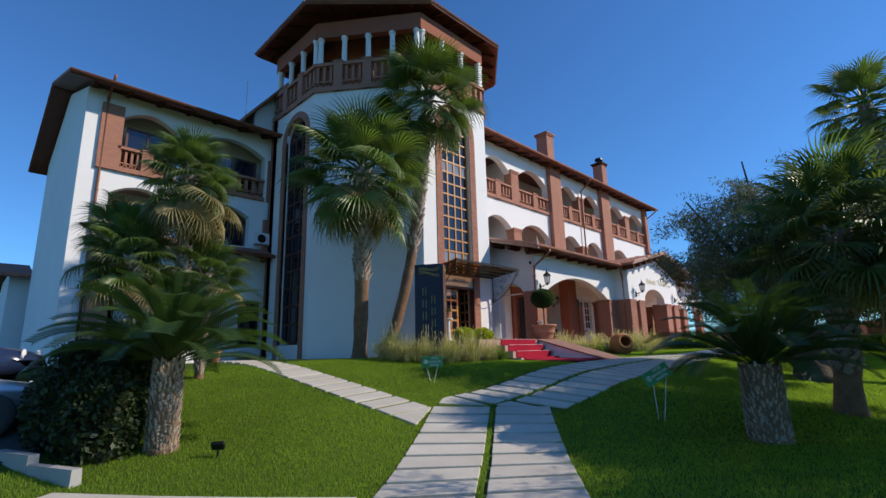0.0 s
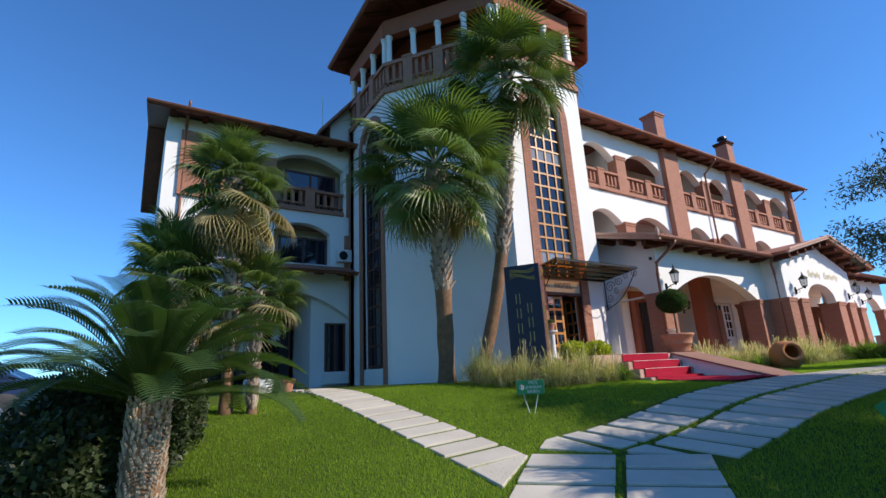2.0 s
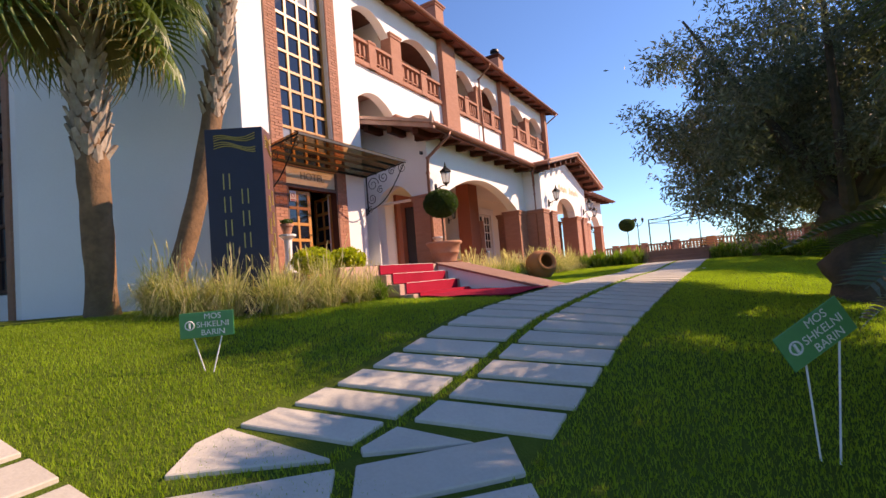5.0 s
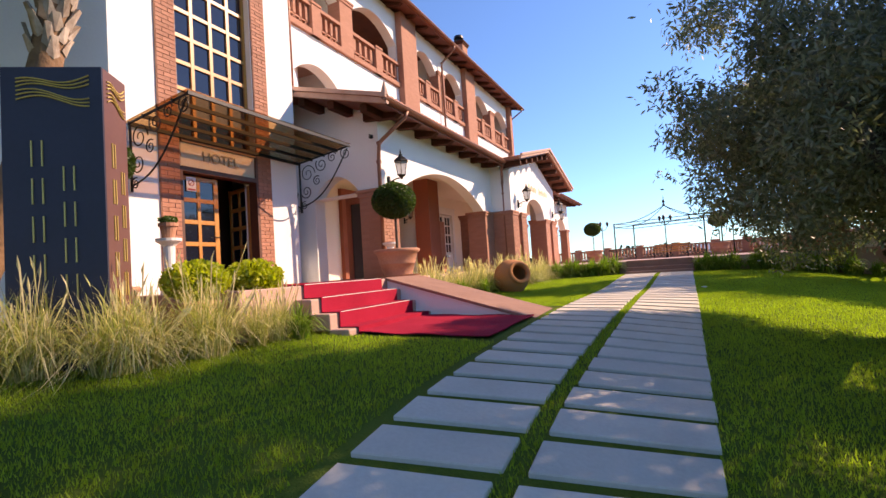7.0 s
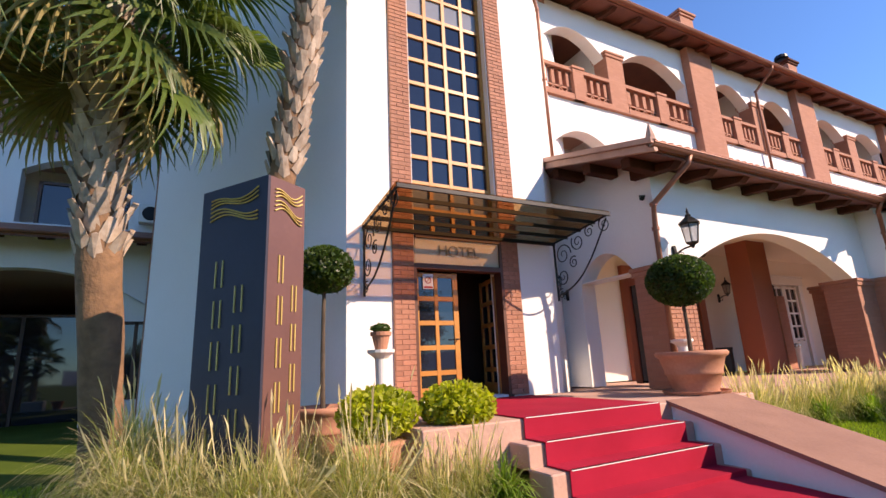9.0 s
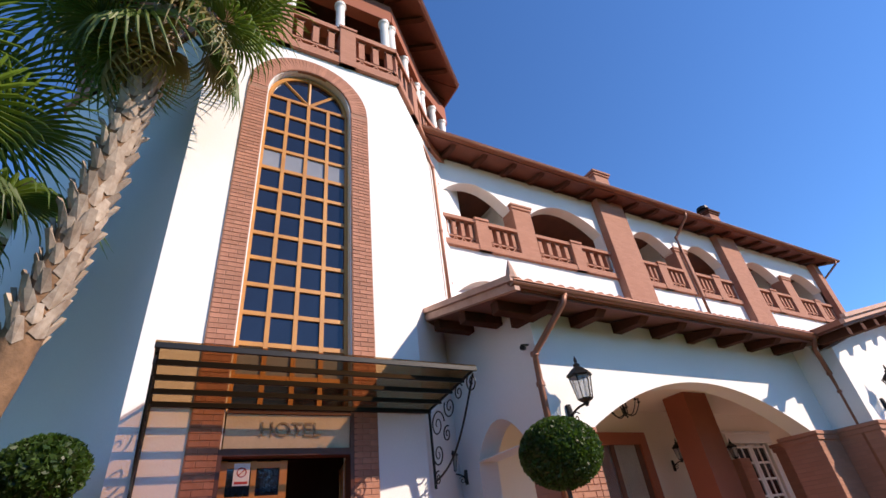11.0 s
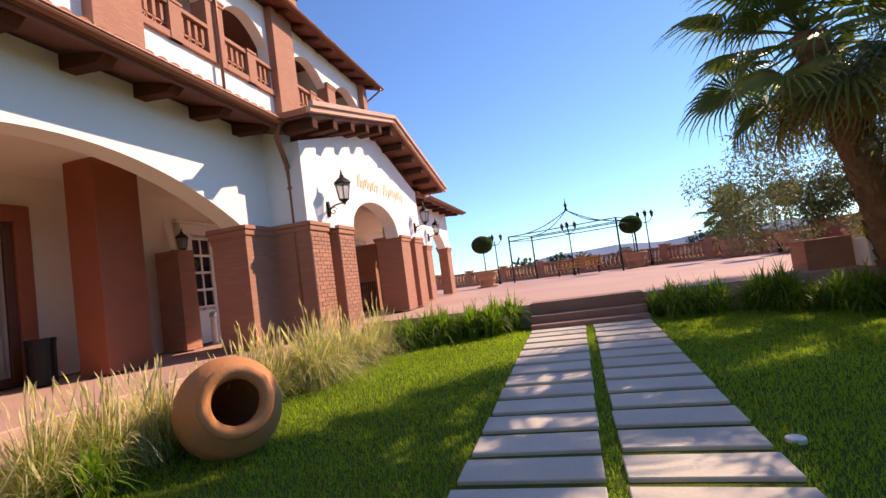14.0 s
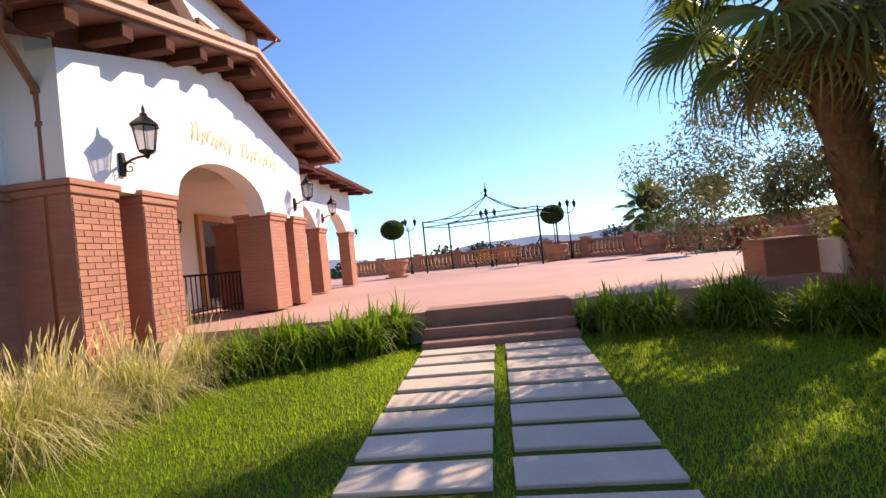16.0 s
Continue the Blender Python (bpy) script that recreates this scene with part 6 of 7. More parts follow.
plant_run(FOUNTAIN, "ornamental_grass", GLABEL, [(-12.8, 11.0), (-11.7, 12.2)], 0.6, 12, 0.12, (0.9, 1.1))
plant_run(PLUMED, "ornamental_grass", GLABEL, [(-10.75, 12.6), (-10.6, 13.4)], 0.33, 2, 0.1, (0.8, 0.95))
plant_run(STRAPS, "strap_leaf_plant", SLABEL, [(-10.5, 13.25), (-10.35, 13.7)], 0.4, 9, 0.05, (0.75, 0.85))
plant_run(PLUMED, "ornamental_grass", GLABEL, [(-11.15, 18.3), (-11.25, 20.4), (-11.05, 24.0)], 0.36, 3, 0.2, (0.85, 1.2))
plant_run(PLUMED, "ornamental_grass", GLABEL, [(-11.1, 24.0), (-11.0, 26.4)], 0.45, 13, 0.2, (0.9, 1.2))
plant_run(STRAPS, "strap_leaf_plant", SLABEL, [(-10.9, 19.9), (-10.8, 22.0)], 1.0, 4, 0.12, (0.8, 1.0))
plant_run(FOUNTAIN, "ornamental_grass", GLABEL, [(-10.75, 24.3), (-10.5, 27.1)], 0.42, 5, 0.15, (1.0, 1.3))
plant_run(STRAPS, "strap_leaf_plant", SLABEL, [(-10.4, 27.2), (-7.8, 28.5)], 0.14, 6, 0.28, (0.95, 1.3))
plant_run(STRAPS, "strap_leaf_plant", SLABEL, [(-4.9, 28.5), (-1.2, 27.9)], 0.14, 7, 0.28, (0.9, 1.3))
plant_run(STRAPS, "strap_leaf_plant", SLABEL, [(-1.2, 27.9), (2.5, 27.4)], 0.3, 8, 0.3, (0.9, 1.3))


def leafy_ball(name, centre, radii, count, size, material, parent, label="", seed=1, shell=0.75, core_k=0.86):
    npr = np.random.default_rng(seed)
    v, f = leaf_cloud([centre], [radii], count, size, npr, 0, shell, 0.55)
    me = cloud_mesh(name, v, f, material)
    ob = new(name, me)
    ob.parent = parent
    ob.matrix_parent_inverse = parent.matrix_basis.inverted()
    bm = bmesh.new()
    bmesh.ops.create_icosphere(bm, subdivisions=3, radius=1.0)
    for q in bm.verts:
        q.co = Vector(centre) + Vector([c * r * core_k * (1 + 0.07 * noise.noise(q.co * 3)) for c, r in zip(q.co, radii)])
    core = part("inner_foliage", bm, material, parent)
    return tagged(ob, label)


# hedge by the parking place, with its kerb
hedge = thing("hedge", (-9.3, 1.6, 0.2), "dark unclipped hedge behind a low kerb by the parking place", "hedge")
for k, (c, r) in enumerate((((-8.75, 1.65, 0.75), (0.6, 0.5, 0.75)), ((-9.6, 1.6, 0.95), (0.8, 0.7, 0.95)), ((-10.3, 2.3, 1.1), (0.8, 0.6, 1.05)), ((-11.5, 2.7, 1.3), (0.9, 0.6, 1.2)), ((-13.2, 2.4, 1.35), (1.0, 0.6, 0.8)))):
    leafy_ball("foliage", c, [1.12 * q for q in r], 8000, 0.10, HEDGE_LEAF, hedge, seed=k, shell=0.45, core_k=0.68)


# ---- things in front of the house ----
def topiary(x, y, z, trunk_h, r, label, pot_r=0.45, pot_h=0.62, square=False, flat=0.82):
    """A clipped ball on a thin stem in a terracotta pot."""
    pot = thing("plant_pot", (x, y, z), "large terracotta pot with a rolled rim and relief", "plant pot", "terracotta pots")
    bm = bmesh.new()
    lathe(bm, [(pot_r * 0.62, 0), (pot_r * 0.66, 0.03), (pot_r * 0.64, 0.06), (pot_r * 0.78, pot_h * 0.45), (pot_r * 0.83, pot_h * 0.47), (pot_r * 0.81, pot_h * 0.52), (pot_r * 0.93, pot_h * 0.84), (pot_r * 1.02, pot_h * 0.88), (pot_r * 1.05, pot_h * 0.95), (pot_r, pot_h), (pot_r * 0.88, pot_h), (pot_r * 0.84, pot_h * 0.86), (0.01, pot_h * 0.86)], (x, y, z), 28)
    part("body", bm, TERRACOTTA, pot, smooth=True)
    bm = bmesh.new()
    lathe(bm, [(pot_r * 0.9, 0.002), (pot_r * 0.98, 0.06), (pot_r * 0.92, 0.06), (pot_r * 0.84, 0.015)], (x, y, z), 24)
    part("saucer", bm, TERRACOTTA, pot)
    t = thing("topiary_tree", (x, y, z + pot_h * 0.86), label, "topiary", "topiary trees")
    bm = bmesh.new()
    tube(bm, bent([(x, y, z + pot_h * 0.8), (x + 0.03, y - 0.02, z + pot_h + trunk_h * 0.5), (x, y, z + pot_h + trunk_h + r * 0.4)], 8), 0.035, 8, 0.025)
    part("stem", bm, BARK, t)
    leafy_ball("crown", (x, y, z + pot_h + trunk_h + r * flat), (r, r, r * flat), int(9000 * (r / 0.5) ** 2) if r > 0.4 else 2500, 0.055 if r > 0.4 else 0.08, BOX_LEAF, t, "dense clipped dark green ball", int(x * 7 + y) % 97, 0.9)


topiary(-11.45, 17.6, 2.05, 0.70, 0.50, "clipped round bay tree on a bare stem", 0.50, 0.64)
topiary(-13.05, 12.3, 1.6, 1.5, 0.40, "clipped round bay tree half hidden by the sign pillar", 0.4, 0.6)
for x, y in ((-11.2, 44.6), (-3.1, 46.0), (0.9, 43.2), (2.2, 40.2)):
    topiary(x, y, 2.0, 1.05, 0.6, "clipped round tree in a terracotta pot on the terrace", 0.62, 0.85)
for x, y in ((2.9, 36.8),):
    pot = thing("plant_pot", (x, y, 2.0), "wide terracotta pot without a plant on the terrace", "plant pot", "terracotta pots")
    bm = bmesh.new()
    lathe(bm, [(0.4, 0), (0.55, 0.6), (0.6, 0.62), (0.58, 0.7), (0.5, 0.7), (0.48, 0.6), (0.01, 0.6)], (x, y, 2.0), 24)
    part("body", bm, TERRACOTTA, pot)

# lying storage jar
jar = thing("jar", (-10.3, 22.2, 1.35), "big weathered clay jar lying on its side on the lawn", "jar")
tilt = Vector((0.70, -0.64, 0.26)).to_track_quat("Z", "Y").to_matrix().to_4x4()
bm = bmesh.new()
lathe(bm, [(0.06, -0.62), (0.22, -0.6), (0.38, -0.42), (0.51, -0.12), (0.53, 0.08), (0.47, 0.28), (0.34, 0.42), (0.29, 0.46), (0.31, 0.50), (0.33, 0.54), (0.31, 0.57), (0.25, 0.57), (0.22, 0.5), (0.25, 0.42), (0.38, 0.3), (0.45, 0.08), (0.42, -0.12), (0.3, -0.4), (0.02, -0.5)], (-10.3, 22.2, 1.80), 36, tilt)
part("body", bm, JAR_CLAY, jar, smooth=True)
bm = bmesh.new()
lathe(bm, [(0.30, 0.47), (0.34, 0.50), (0.355, 0.545), (0.33, 0.585), (0.27, 0.59), (0.24, 0.55), (0.25, 0.5)], (-10.3, 22.2, 1.80), 36, tilt, False)
part("rim", bm, JAR_CLAY, jar, "thick rolled rim", smooth=True)

# sign pillar
NAVY = mat("dark blue panel", (0.022, 0.024, 0.045), (0.017, 0.018, 0.034), 0.6, grain=20, stain=2, bump=0.02)
RUST = mat("brown panel", (0.15, 0.065, 0.05), (0.12, 0.05, 0.04), 0.45, grain=20, stain=2, bump=0.02)
pillar = thing("sign_pillar", (-11.5, 11.2, 1.4), "dark blue and brown sign pillar with gold lettering", "sign")
pa, pb = Vector((-11.95, 10.72)), Vector((-11.15, 11.27))
dv = (pb - pa).normalized()
nv = Vector((-dv.y, dv.x))
pc, pd = pb + nv * 0.5, pa + nv * 0.5
bm = bmesh.new()
prism(bm, [tuple(p) for p in (pa + nv * 0.03, pb + nv * 0.03 - dv * 0.03, pc - dv * 0.03, pd)], 1.3, 4.55)
part("core", bm, NAVY, pillar)
bm = bmesh.new()
prism(bm, [tuple(p) for p in (pa, pb, pb + nv * 0.028, pa + nv * 0.028)], 1.32, 4.57)
part("panel", bm, NAVY, pillar, "dark blue front panel")
bm = bmesh.new()
prism(bm, [tuple(p) for p in (pb - dv * 0.028 + nv * 0.03, pb + nv * 0.03, pc, pc - dv * 0.028)], 1.32, 4.57)
part("panel", bm, RUST, pillar, "brown side panel")


def glyph_column(to, a, z_top, n, step, w):
    """A column of plain bars where the lettering stands."""
    for k in range(n):
        z = z_top - k * step
        bm = bmesh.new()
        for s in (-1, 1):
            hexa(bm, [to(a + s * w - 0.007, -0.012, z - step * 0.68), to(a + s * w + 0.007, -0.012, z - step * 0.68), to(a + s * w + 0.007, 0.002, z - step * 0.68), to(a + s * w - 0.007, 0.002, z - step * 0.68)],
                 [to(a + s * w - 0.007, -0.012, z), to(a + s * w + 0.007, -0.012, z), to(a + s * w + 0.007, 0.002, z), to(a + s * w - 0.007, 0.002, z)])
        bmesh.ops.recalc_face_normals(bm, faces=bm.faces)
        part("bar", bm, GOLD, pillar)


fa, fb = side_frame(pa, pb), side_frame(pb + nv * 0.03, pc)
glyph_column(fa, 0.33, 3.78, 5, 0.40, 0.05)
glyph_column(fa, 0.63, 3.5, 6, 0.38, 0.05)
glyph_column(fb, 0.16, 3.78, 5, 0.40, 0.025)
glyph_column(fb, 0.34, 3.5, 6, 0.38, 0.025)
for to, a0, a1 in ((fa, 0.15, 0.85), (fb, 0.06, 0.42)):
    for j in range(6):
        bm = bmesh.new()
        tube(bm, [to(a0 + (a1 - a0) * t, -0.01, 4.22 + 0.035 * j + 0.05 * math.sin(t * 5 + j * 0.25) + 0.08 * t * (1 if j > 2 else -0.4)) for t in (k / 14 for k in range(15))], 0.008, 5)
        part("wave", bm, GOLD, pillar)

# low planters with lime green shrubs, stand with a pot
for k, (x, y) in enumerate(((-11.35, 12.45), (-11.3, 13.35))):
    pl = thing("planter", (x, y, 1.5), "terracotta trough with a lime green shrub", "planter", "shrub troughs")
    bm = bmesh.new()
    box(bm, x - 0.22, x + 0.22, y - 0.36, y + 0.36, 1.45, 1.95, 0.03)
    part("trough", bm, TERRACOTTA, pl)
    leafy_ball("shrub", (x, y, 2.22), (0.38, 0.44, 0.27), 3000, 0.075, LIME_LEAF, pl, "lime green leafy shrub", 40 + k, 0.4, 0.55)
for k, (x, y) in enumerate(((-12.6, 12.95), (-11.9, 18.05))):
    st = thing("pedestal", (x, y, FLOOR), "white turned pedestal on the landing", "pedestal", "pedestals")
    bm = bmesh.new()
    lathe(bm, [(0.14, 0), (0.14, 0.06), (0.09, 0.1), (0.075, 0.4), (0.085, 0.72), (0.12, 0.76), (0.18, 0.8), (0.18, 0.84)], (x, y, FLOOR), 16)
    part("body", bm, WHITE, st, smooth=False)
    if k == 0:
        fp = thing("flower_pot", (x, y, FLOOR + 0.84), "small red clay flower pot with a sparse plant", "flower pot")
        bm = bmesh.new()
        lathe(bm, [(0.08, 0), (0.12, 0.18), (0.14, 0.18), (0.14, 0.23), (0.11, 0.23), (0.1, 0.19), (0.01, 0.19)], (x, y, FLOOR + 0.842), 16)
        part("pot", bm, TERRACOTTA, fp)
        leafy_ball("plant", (x, y, FLOOR + 1.12), (0.13, 0.13, 0.07), 260, 0.06, BOX_LEAF, fp, "", 50, 0.2)


# lawn signs
GREEN = mat("green sign paint", (0.02, 0.30, 0.10), (0.016, 0.24, 0.08), 0.4, grain=15, bump=0.02)


def lawn_sign(x, y, z, turn, tilt):
    t = thing("lawn_sign", (x, y, z - 0.62), "small green sign on two thin white legs in the lawn", "sign", "lawn signs")
    m = pose(x, y, z, 0, 0, turn) @ pose(0, 0, 0, 0, tilt, 0)
    for s in (-1, 1):
        bm = bmesh.new()
        g = float(ground_z(x, y))
        tube(bm, [m @ Vector((s * 0.16, 0.012, 0.12)), m @ Vector((s * 0.15, 0.012, -0.1)), (x + s * 0.05, y, g - 0.05)], 0.007, 6)
        part("leg", bm, WHITE, t)
    bm = bmesh.new()
    box(bm, -0.27, 0.27, -0.006, 0.006, -0.135, 0.135, 0.004)
    bmesh.ops.transform(bm, matrix=m, verts=bm.verts)
    part("plate", bm, GREEN, t)
    lettering("MOS\nSHKELNI\nBARIN", 0.085, m @ pose(0.06, -0.009, 0.0, 90, 0, 0), WHITE, t, "white block letters", depth=0.001)
    bm = bmesh.new()
    tube(bm, [m @ Vector((-0.17 + 0.045 * math.cos(a), -0.009, 0.045 * math.sin(a))) for a in (2 * math.pi * k / 12 for k in range(13))], 0.007, 5)
    tube(bm, [m @ Vector((-0.17, -0.009, -0.03)), m @ Vector((-0.17, -0.009, 0.03))], 0.012, 5)
    part("symbol", bm, WHITE, t)


lawn_sign(-9.25, 8.87, 1.42, 42, 0)
lawn_sign(-3.95, 9.95, 1.12, 32, -30)

# small flood lamp on the lawn
fl = thing("floodlight", (-7.5, 2.9, 0.25), "small black floodlight on a spike in the lawn", "floodlight")
g = float(ground_z(-7.5, 2.9))
bm = bmesh.new()
tube(bm, [(-7.5, 2.9, g - 0.1), (-7.5, 2.9, g + 0.12)], 0.015, 6)
part("spike", bm, IRON, fl)
bm = bmesh.new()
box(bm, -0.09, 0.09, -0.03, 0.03, -0.06, 0.06, 0.012)
bmesh.ops.transform(bm, matrix=pose(-7.5, 2.9, g + 0.17, 30, 0, 50), verts=bm.verts)
part("head", bm, IRON, fl)

disc = thing("ground_light", (-5.2, 22.05, 1.3), "round pale cover set flat in the lawn", "ground light")
g = float(ground_z(-5.2, 22.05))
part("cover", lathe(bmesh.new(), [(0.07, -0.03), (0.07, 0.028), (0.06, 0.034), (0.02, 0.036)], (-5.2, 22.05, g), 20), WHITE, disc)

# ---- terrace things ----
edge = [Vector(p) for p in ((-16.4, 52.6), (-3.4, 48.3), (2.0, 43.3), (3.0, 40.5))]
for p, q in zip(edge, edge[1:]):
    L = (q - p).length
    n = max(1, round(L / 2.6))
    for k in range(n):
        a, b = p.lerp(q, k / n), p.lerp(q, (k + 1) / n)
        bal = thing("balustrade", (a.x, a.y, 2.0), "brick balustrade with pierced balusters along the terrace edge", "balustrade", "terrace balustrade")
        balustrade(bal, side_frame(a, b), 0.4, (b - a).length, 2.0, 2.95, -0.1, 0.16, BRICK, posts=0, n=9)
        bm = bmesh.new()
        to = side_frame(a, b)
        for e, z0, z1 in ((0.0, 2.0, 3.02), (0.05, 3.02, 3.1)):
            hexa(bm, [to(-e, -0.17 - e, z0), to(0.4 + e, -0.17 - e, z0), to(0.4 + e, 0.23 + e, z0), to(-e, 0.23 + e, z0)], [to(-e, -0.17 - e, z1), to(0.4 + e, -0.17 - e, z1), to(0.4 + e, 0.23 + e, z1), to(-e, 0.23 + e, z1)])
        part("post", bm, BRICK, bal)
wall_r = thing("garden_wall", (3.3, 35, 2), "red rendered garden wall beside the terrace", "wall", kind="structure")
bm = bmesh.new()
for p, q in (((3.0, 40.5), (4.6, 34.0)), ((4.6, 34.0), (5.0, 29.5))):
    to = side_frame(q, p)
    L = (Vector(q) - Vector(p)).length
    hexa(bm, [to(0, 0, 1.9), to(L, 0, 1.9), to(L, -0.3, 1.9), to(0, -0.3, 1.9)], [to(0, 0, 3.2), to(L, 0, 3.2), to(L, -0.3, 3.2), to(0, -0.3, 3.2)])
bmesh.ops.recalc_face_normals(bm, faces=bm.faces)
part("wall", bm, BROWN, wall_r)
bm = bmesh.new()
box(bm, -1.95, -1.1, 29.3, 30.0, 1.9, 2.62, 0.02)
tagged(part("brick_plinth", bm, BRICK), "square red brick plinth at the terrace corner", "plinth")
tr = thing("planter", (-0.9, 29.1, 1.95), "white rendered trough with a small shrub", "planter")
bm = bmesh.new()
box(bm, -1.08, 0.4, 28.85, 29.4, 1.5, 2.55, 0.02)
part("trough", bm, PLASTER, tr)
leafy_ball("shrub", (-0.7, 29.12, 2.68), (0.28, 0.25, 0.2), 1200, 0.06, LIME_LEAF, tr, "", 60, 0.5)

gaz = thing("gazebo", (-7, 46, 2), "open black iron gazebo frame with a scrolled finial", "gazebo")
corners = [Vector((-9.85, 46.2, 2)), Vector((-4.05, 43.6, 2)), Vector((-2.9, 46.3, 2)), Vector((-8.7, 48.9, 2))]
for c in corners:
    bm = bmesh.new()
    tube(bm, [c, c + Vector((0, 0, 2.75))], 0.045, 8)
    part("post", bm, IRON, gaz)
for a, b in zip(corners, corners[1:] + corners[:1]):
    for h in (2.72, 2.45):
        bm = bmesh.new()
        tube(bm, [a + Vector((0, 0, h)), b + Vector((0, 0, h))], 0.025, 6)
        part("beam", bm, IRON, gaz)
mid = sum(corners, Vector()) / 4 + Vector((0, 0, 3.75))
for c in corners:
    bm = bmesh.new()
    tube(bm, [(c + Vector((0, 0, 2.72))).lerp(mid, t) - Vector((0, 0, 0.32 * math.sin(math.pi * t))) for t in (k / 10 for k in range(11))], 0.025, 6)
    part("rafter", bm, IRON, gaz)
bm = bmesh.new()
lathe(bm, [(0.12, 0), (0.05, 0.15), (0.1, 0.3), (0.03, 0.45), (0.01, 0.7)], mid, 8)
part("finial", bm, IRON, gaz)
bench = thing("railing_bench", (-7, 47, 2), "long yellow-brown slatted bench under the gazebo", "bench")
bdir = (corners[1] - corners[0]).normalized()
bnor = Vector((-bdir.y, bdir.x, 0))
b0 = corners[0] + bdir * 2.0 + bnor * 1.6
for k in range(4):
    bm = bmesh.new()
    tube(bm, [b0 + Vector((0, 0, 0.45 + 0.16 * k)) + bnor * (0.1 * k), b0 + bdir * 2.6 + Vector((0, 0, 0.45 + 0.16 * k)) + bnor * (0.1 * k)], 0.045, 6)
    part("slat", bm, WOOD, bench)
for k in range(3):
    bm = bmesh.new()
    c = b0 + bdir * (0.1 + 1.2 * k)
    tube(bm, [c, c + Vector((0, 0, 0.45)), c + bnor * 0.4 + Vector((0, 0, 1.0))], 0.04, 6)
    part("leg", bm, IRON, bench)


def post_lamp(x, y, h, heads=3):
    t = thing("street_lamp", (x, y, 2.0), "black iron terrace lamp post with several lanterns", "street lamp", "terrace lamps")
    bm = bmesh.new()
    lathe(bm, [(0.1, 0), (0.1, 0.15), (0.05, 0.3), (0.035, 0.9), (0.028, h)], (x, y, 2.0), 10)
    part("post", bm, IRON, t)
    for k in range(heads):
        a = 2 * math.pi * k / heads + 0.4
        d = Vector((math.cos(a), math.sin(a), 0))
        c = Vector((x, y, 2.0 + h))
        bm = bmesh.new()
        tube(bm, [c - Vector((0, 0, 0.3)), c + d * 0.25 - Vector((0, 0, 0.22)), c + d * 0.42 + Vector((0, 0, 0.0))], 0.02, 6)
        part("arm", bm, IRON, t)
        bm = bmesh.new()
        lathe(bm, [(0.035, 0), (0.06, 0.03), (0.10, 0.24), (0.13, 0.26), (0.05, 0.34), (0.012, 0.42)], c + d * 0.42, 6)
        part("lantern", bm, IRON, t)


for x, y in ((-10.9, 47.6), (-6.4, 46.6), (-2.2, 46.6), (2.3, 41.9), (-15, 50)):
    post_lamp(x, y, 2.7)

# distant trees beyond the terrace
dist = tagged(new("far_trees", None), "hazy band of distant trees beyond the terrace", "trees", kind="stuff")
npr = np.random.default_rng(12)
cs, rs = [], []
for k in range(150):
    a = npr.uniform(-0.62, 0.85)
    d = npr.uniform(75, 190)
    cs.append((-6 + d * math.sin(a), 20 + d * math.cos(a), -7 + npr.uniform(3.0, 8.5)))
    r = npr.uniform(2.0, 4.5)
    rs.append((r, r, r * npr.uniform(0.8, 1.3)))
v, f = leaf_cloud(cs, rs, 60000, 0.9, npr, 0, 0.4, 0.6)
child("tree_mass", cloud_mesh("tree_mass", v, f, FAR_LEAF), dist)
fan_palm([(3.5, 52, -1), (3.5, 52, 1.5), (3.6, 52, 4.6)], 0.2, 0.18, LEAVES, 34, "fan palm beyond the terrace balustrade", 1.2, 0.1, (0.6, 1.0, 60, 0.13), 3, 23, low=-50)

# ---- parking place ----
lot = thing("parking_place", (-20, -3, -0.1), "grey asphalt parking place beside the lawn", "road", kind="structure")
bm = bmesh.new()
gxs, gys = np.linspace(-40, -9.0, 22), np.linspace(-14, 1.1, 12)
grid = [[bm.verts.new((x, y, float(ground_z(x, y)) + 0.03)) for x in gxs] for y in gys]
for j in range(11):
    for i in range(21):
        bm.faces.new((grid[j][i], grid[j][i + 1], grid[j + 1][i + 1], grid[j + 1][i]))
part("surface", bm, ASPHALT, lot)
KERB = mat("kerb stone", (0.42, 0.41, 0.39), (0.33, 0.32, 0.3), 0.9, grain=30, stain=2)
kerb_pts = [(-9.3, 0.6), (-8.4, 0.88), (-7.55, 1.22)]
for p, q in zip(kerb_pts, kerb_pts[1:]):
    bm = bmesh.new()
    to = side_frame(p, q)
    L = (Vector(q) - Vector(p)).length
    z = float(ground_z(*p))
    hexa(bm, [to(0, 0, z - 0.1), to(L - 0.02, 0, z - 0.1), to(L - 0.02, 0.14, z - 0.1), to(0, 0.14, z - 0.1)], [to(0, 0.01, z + 0.12), to(L - 0.02, 0.01, z + 0.12), to(L - 0.02, 0.13, z + 0.12), to(0, 0.13, z + 0.12)])
    part("kerb_stone", bm, KERB, lot)


edging = [Vector((-7.35, 1.0)), Vector((-6.4, 1.85)), Vector((-5.5, 2.68)), Vector((-4.75, 3.38))]
for p, q in zip(edging, edging[1:]):
    bm = bmesh.new()
    to = side_frame(p, q)
    L = (q - p).length
    z0, z1 = float(ground_z(*p)), float(ground_z(*q))
    hexa(bm, [to(0, -0.3, z0 - 0.1), to(L - 0.02, -0.3, z1 - 0.1), to(L - 0.02, 0.05, z1 - 0.1), to(0, 0.05, z0 - 0.1)], [to(0, -0.3, z0 + 0.06), to(L - 0.02, -0.3, z1 + 0.06), to(L - 0.02, 0.05, z1 + 0.06), to(0, 0.05, z0 + 0.06)])
    part("kerb_stone", bm, STONE, lot)


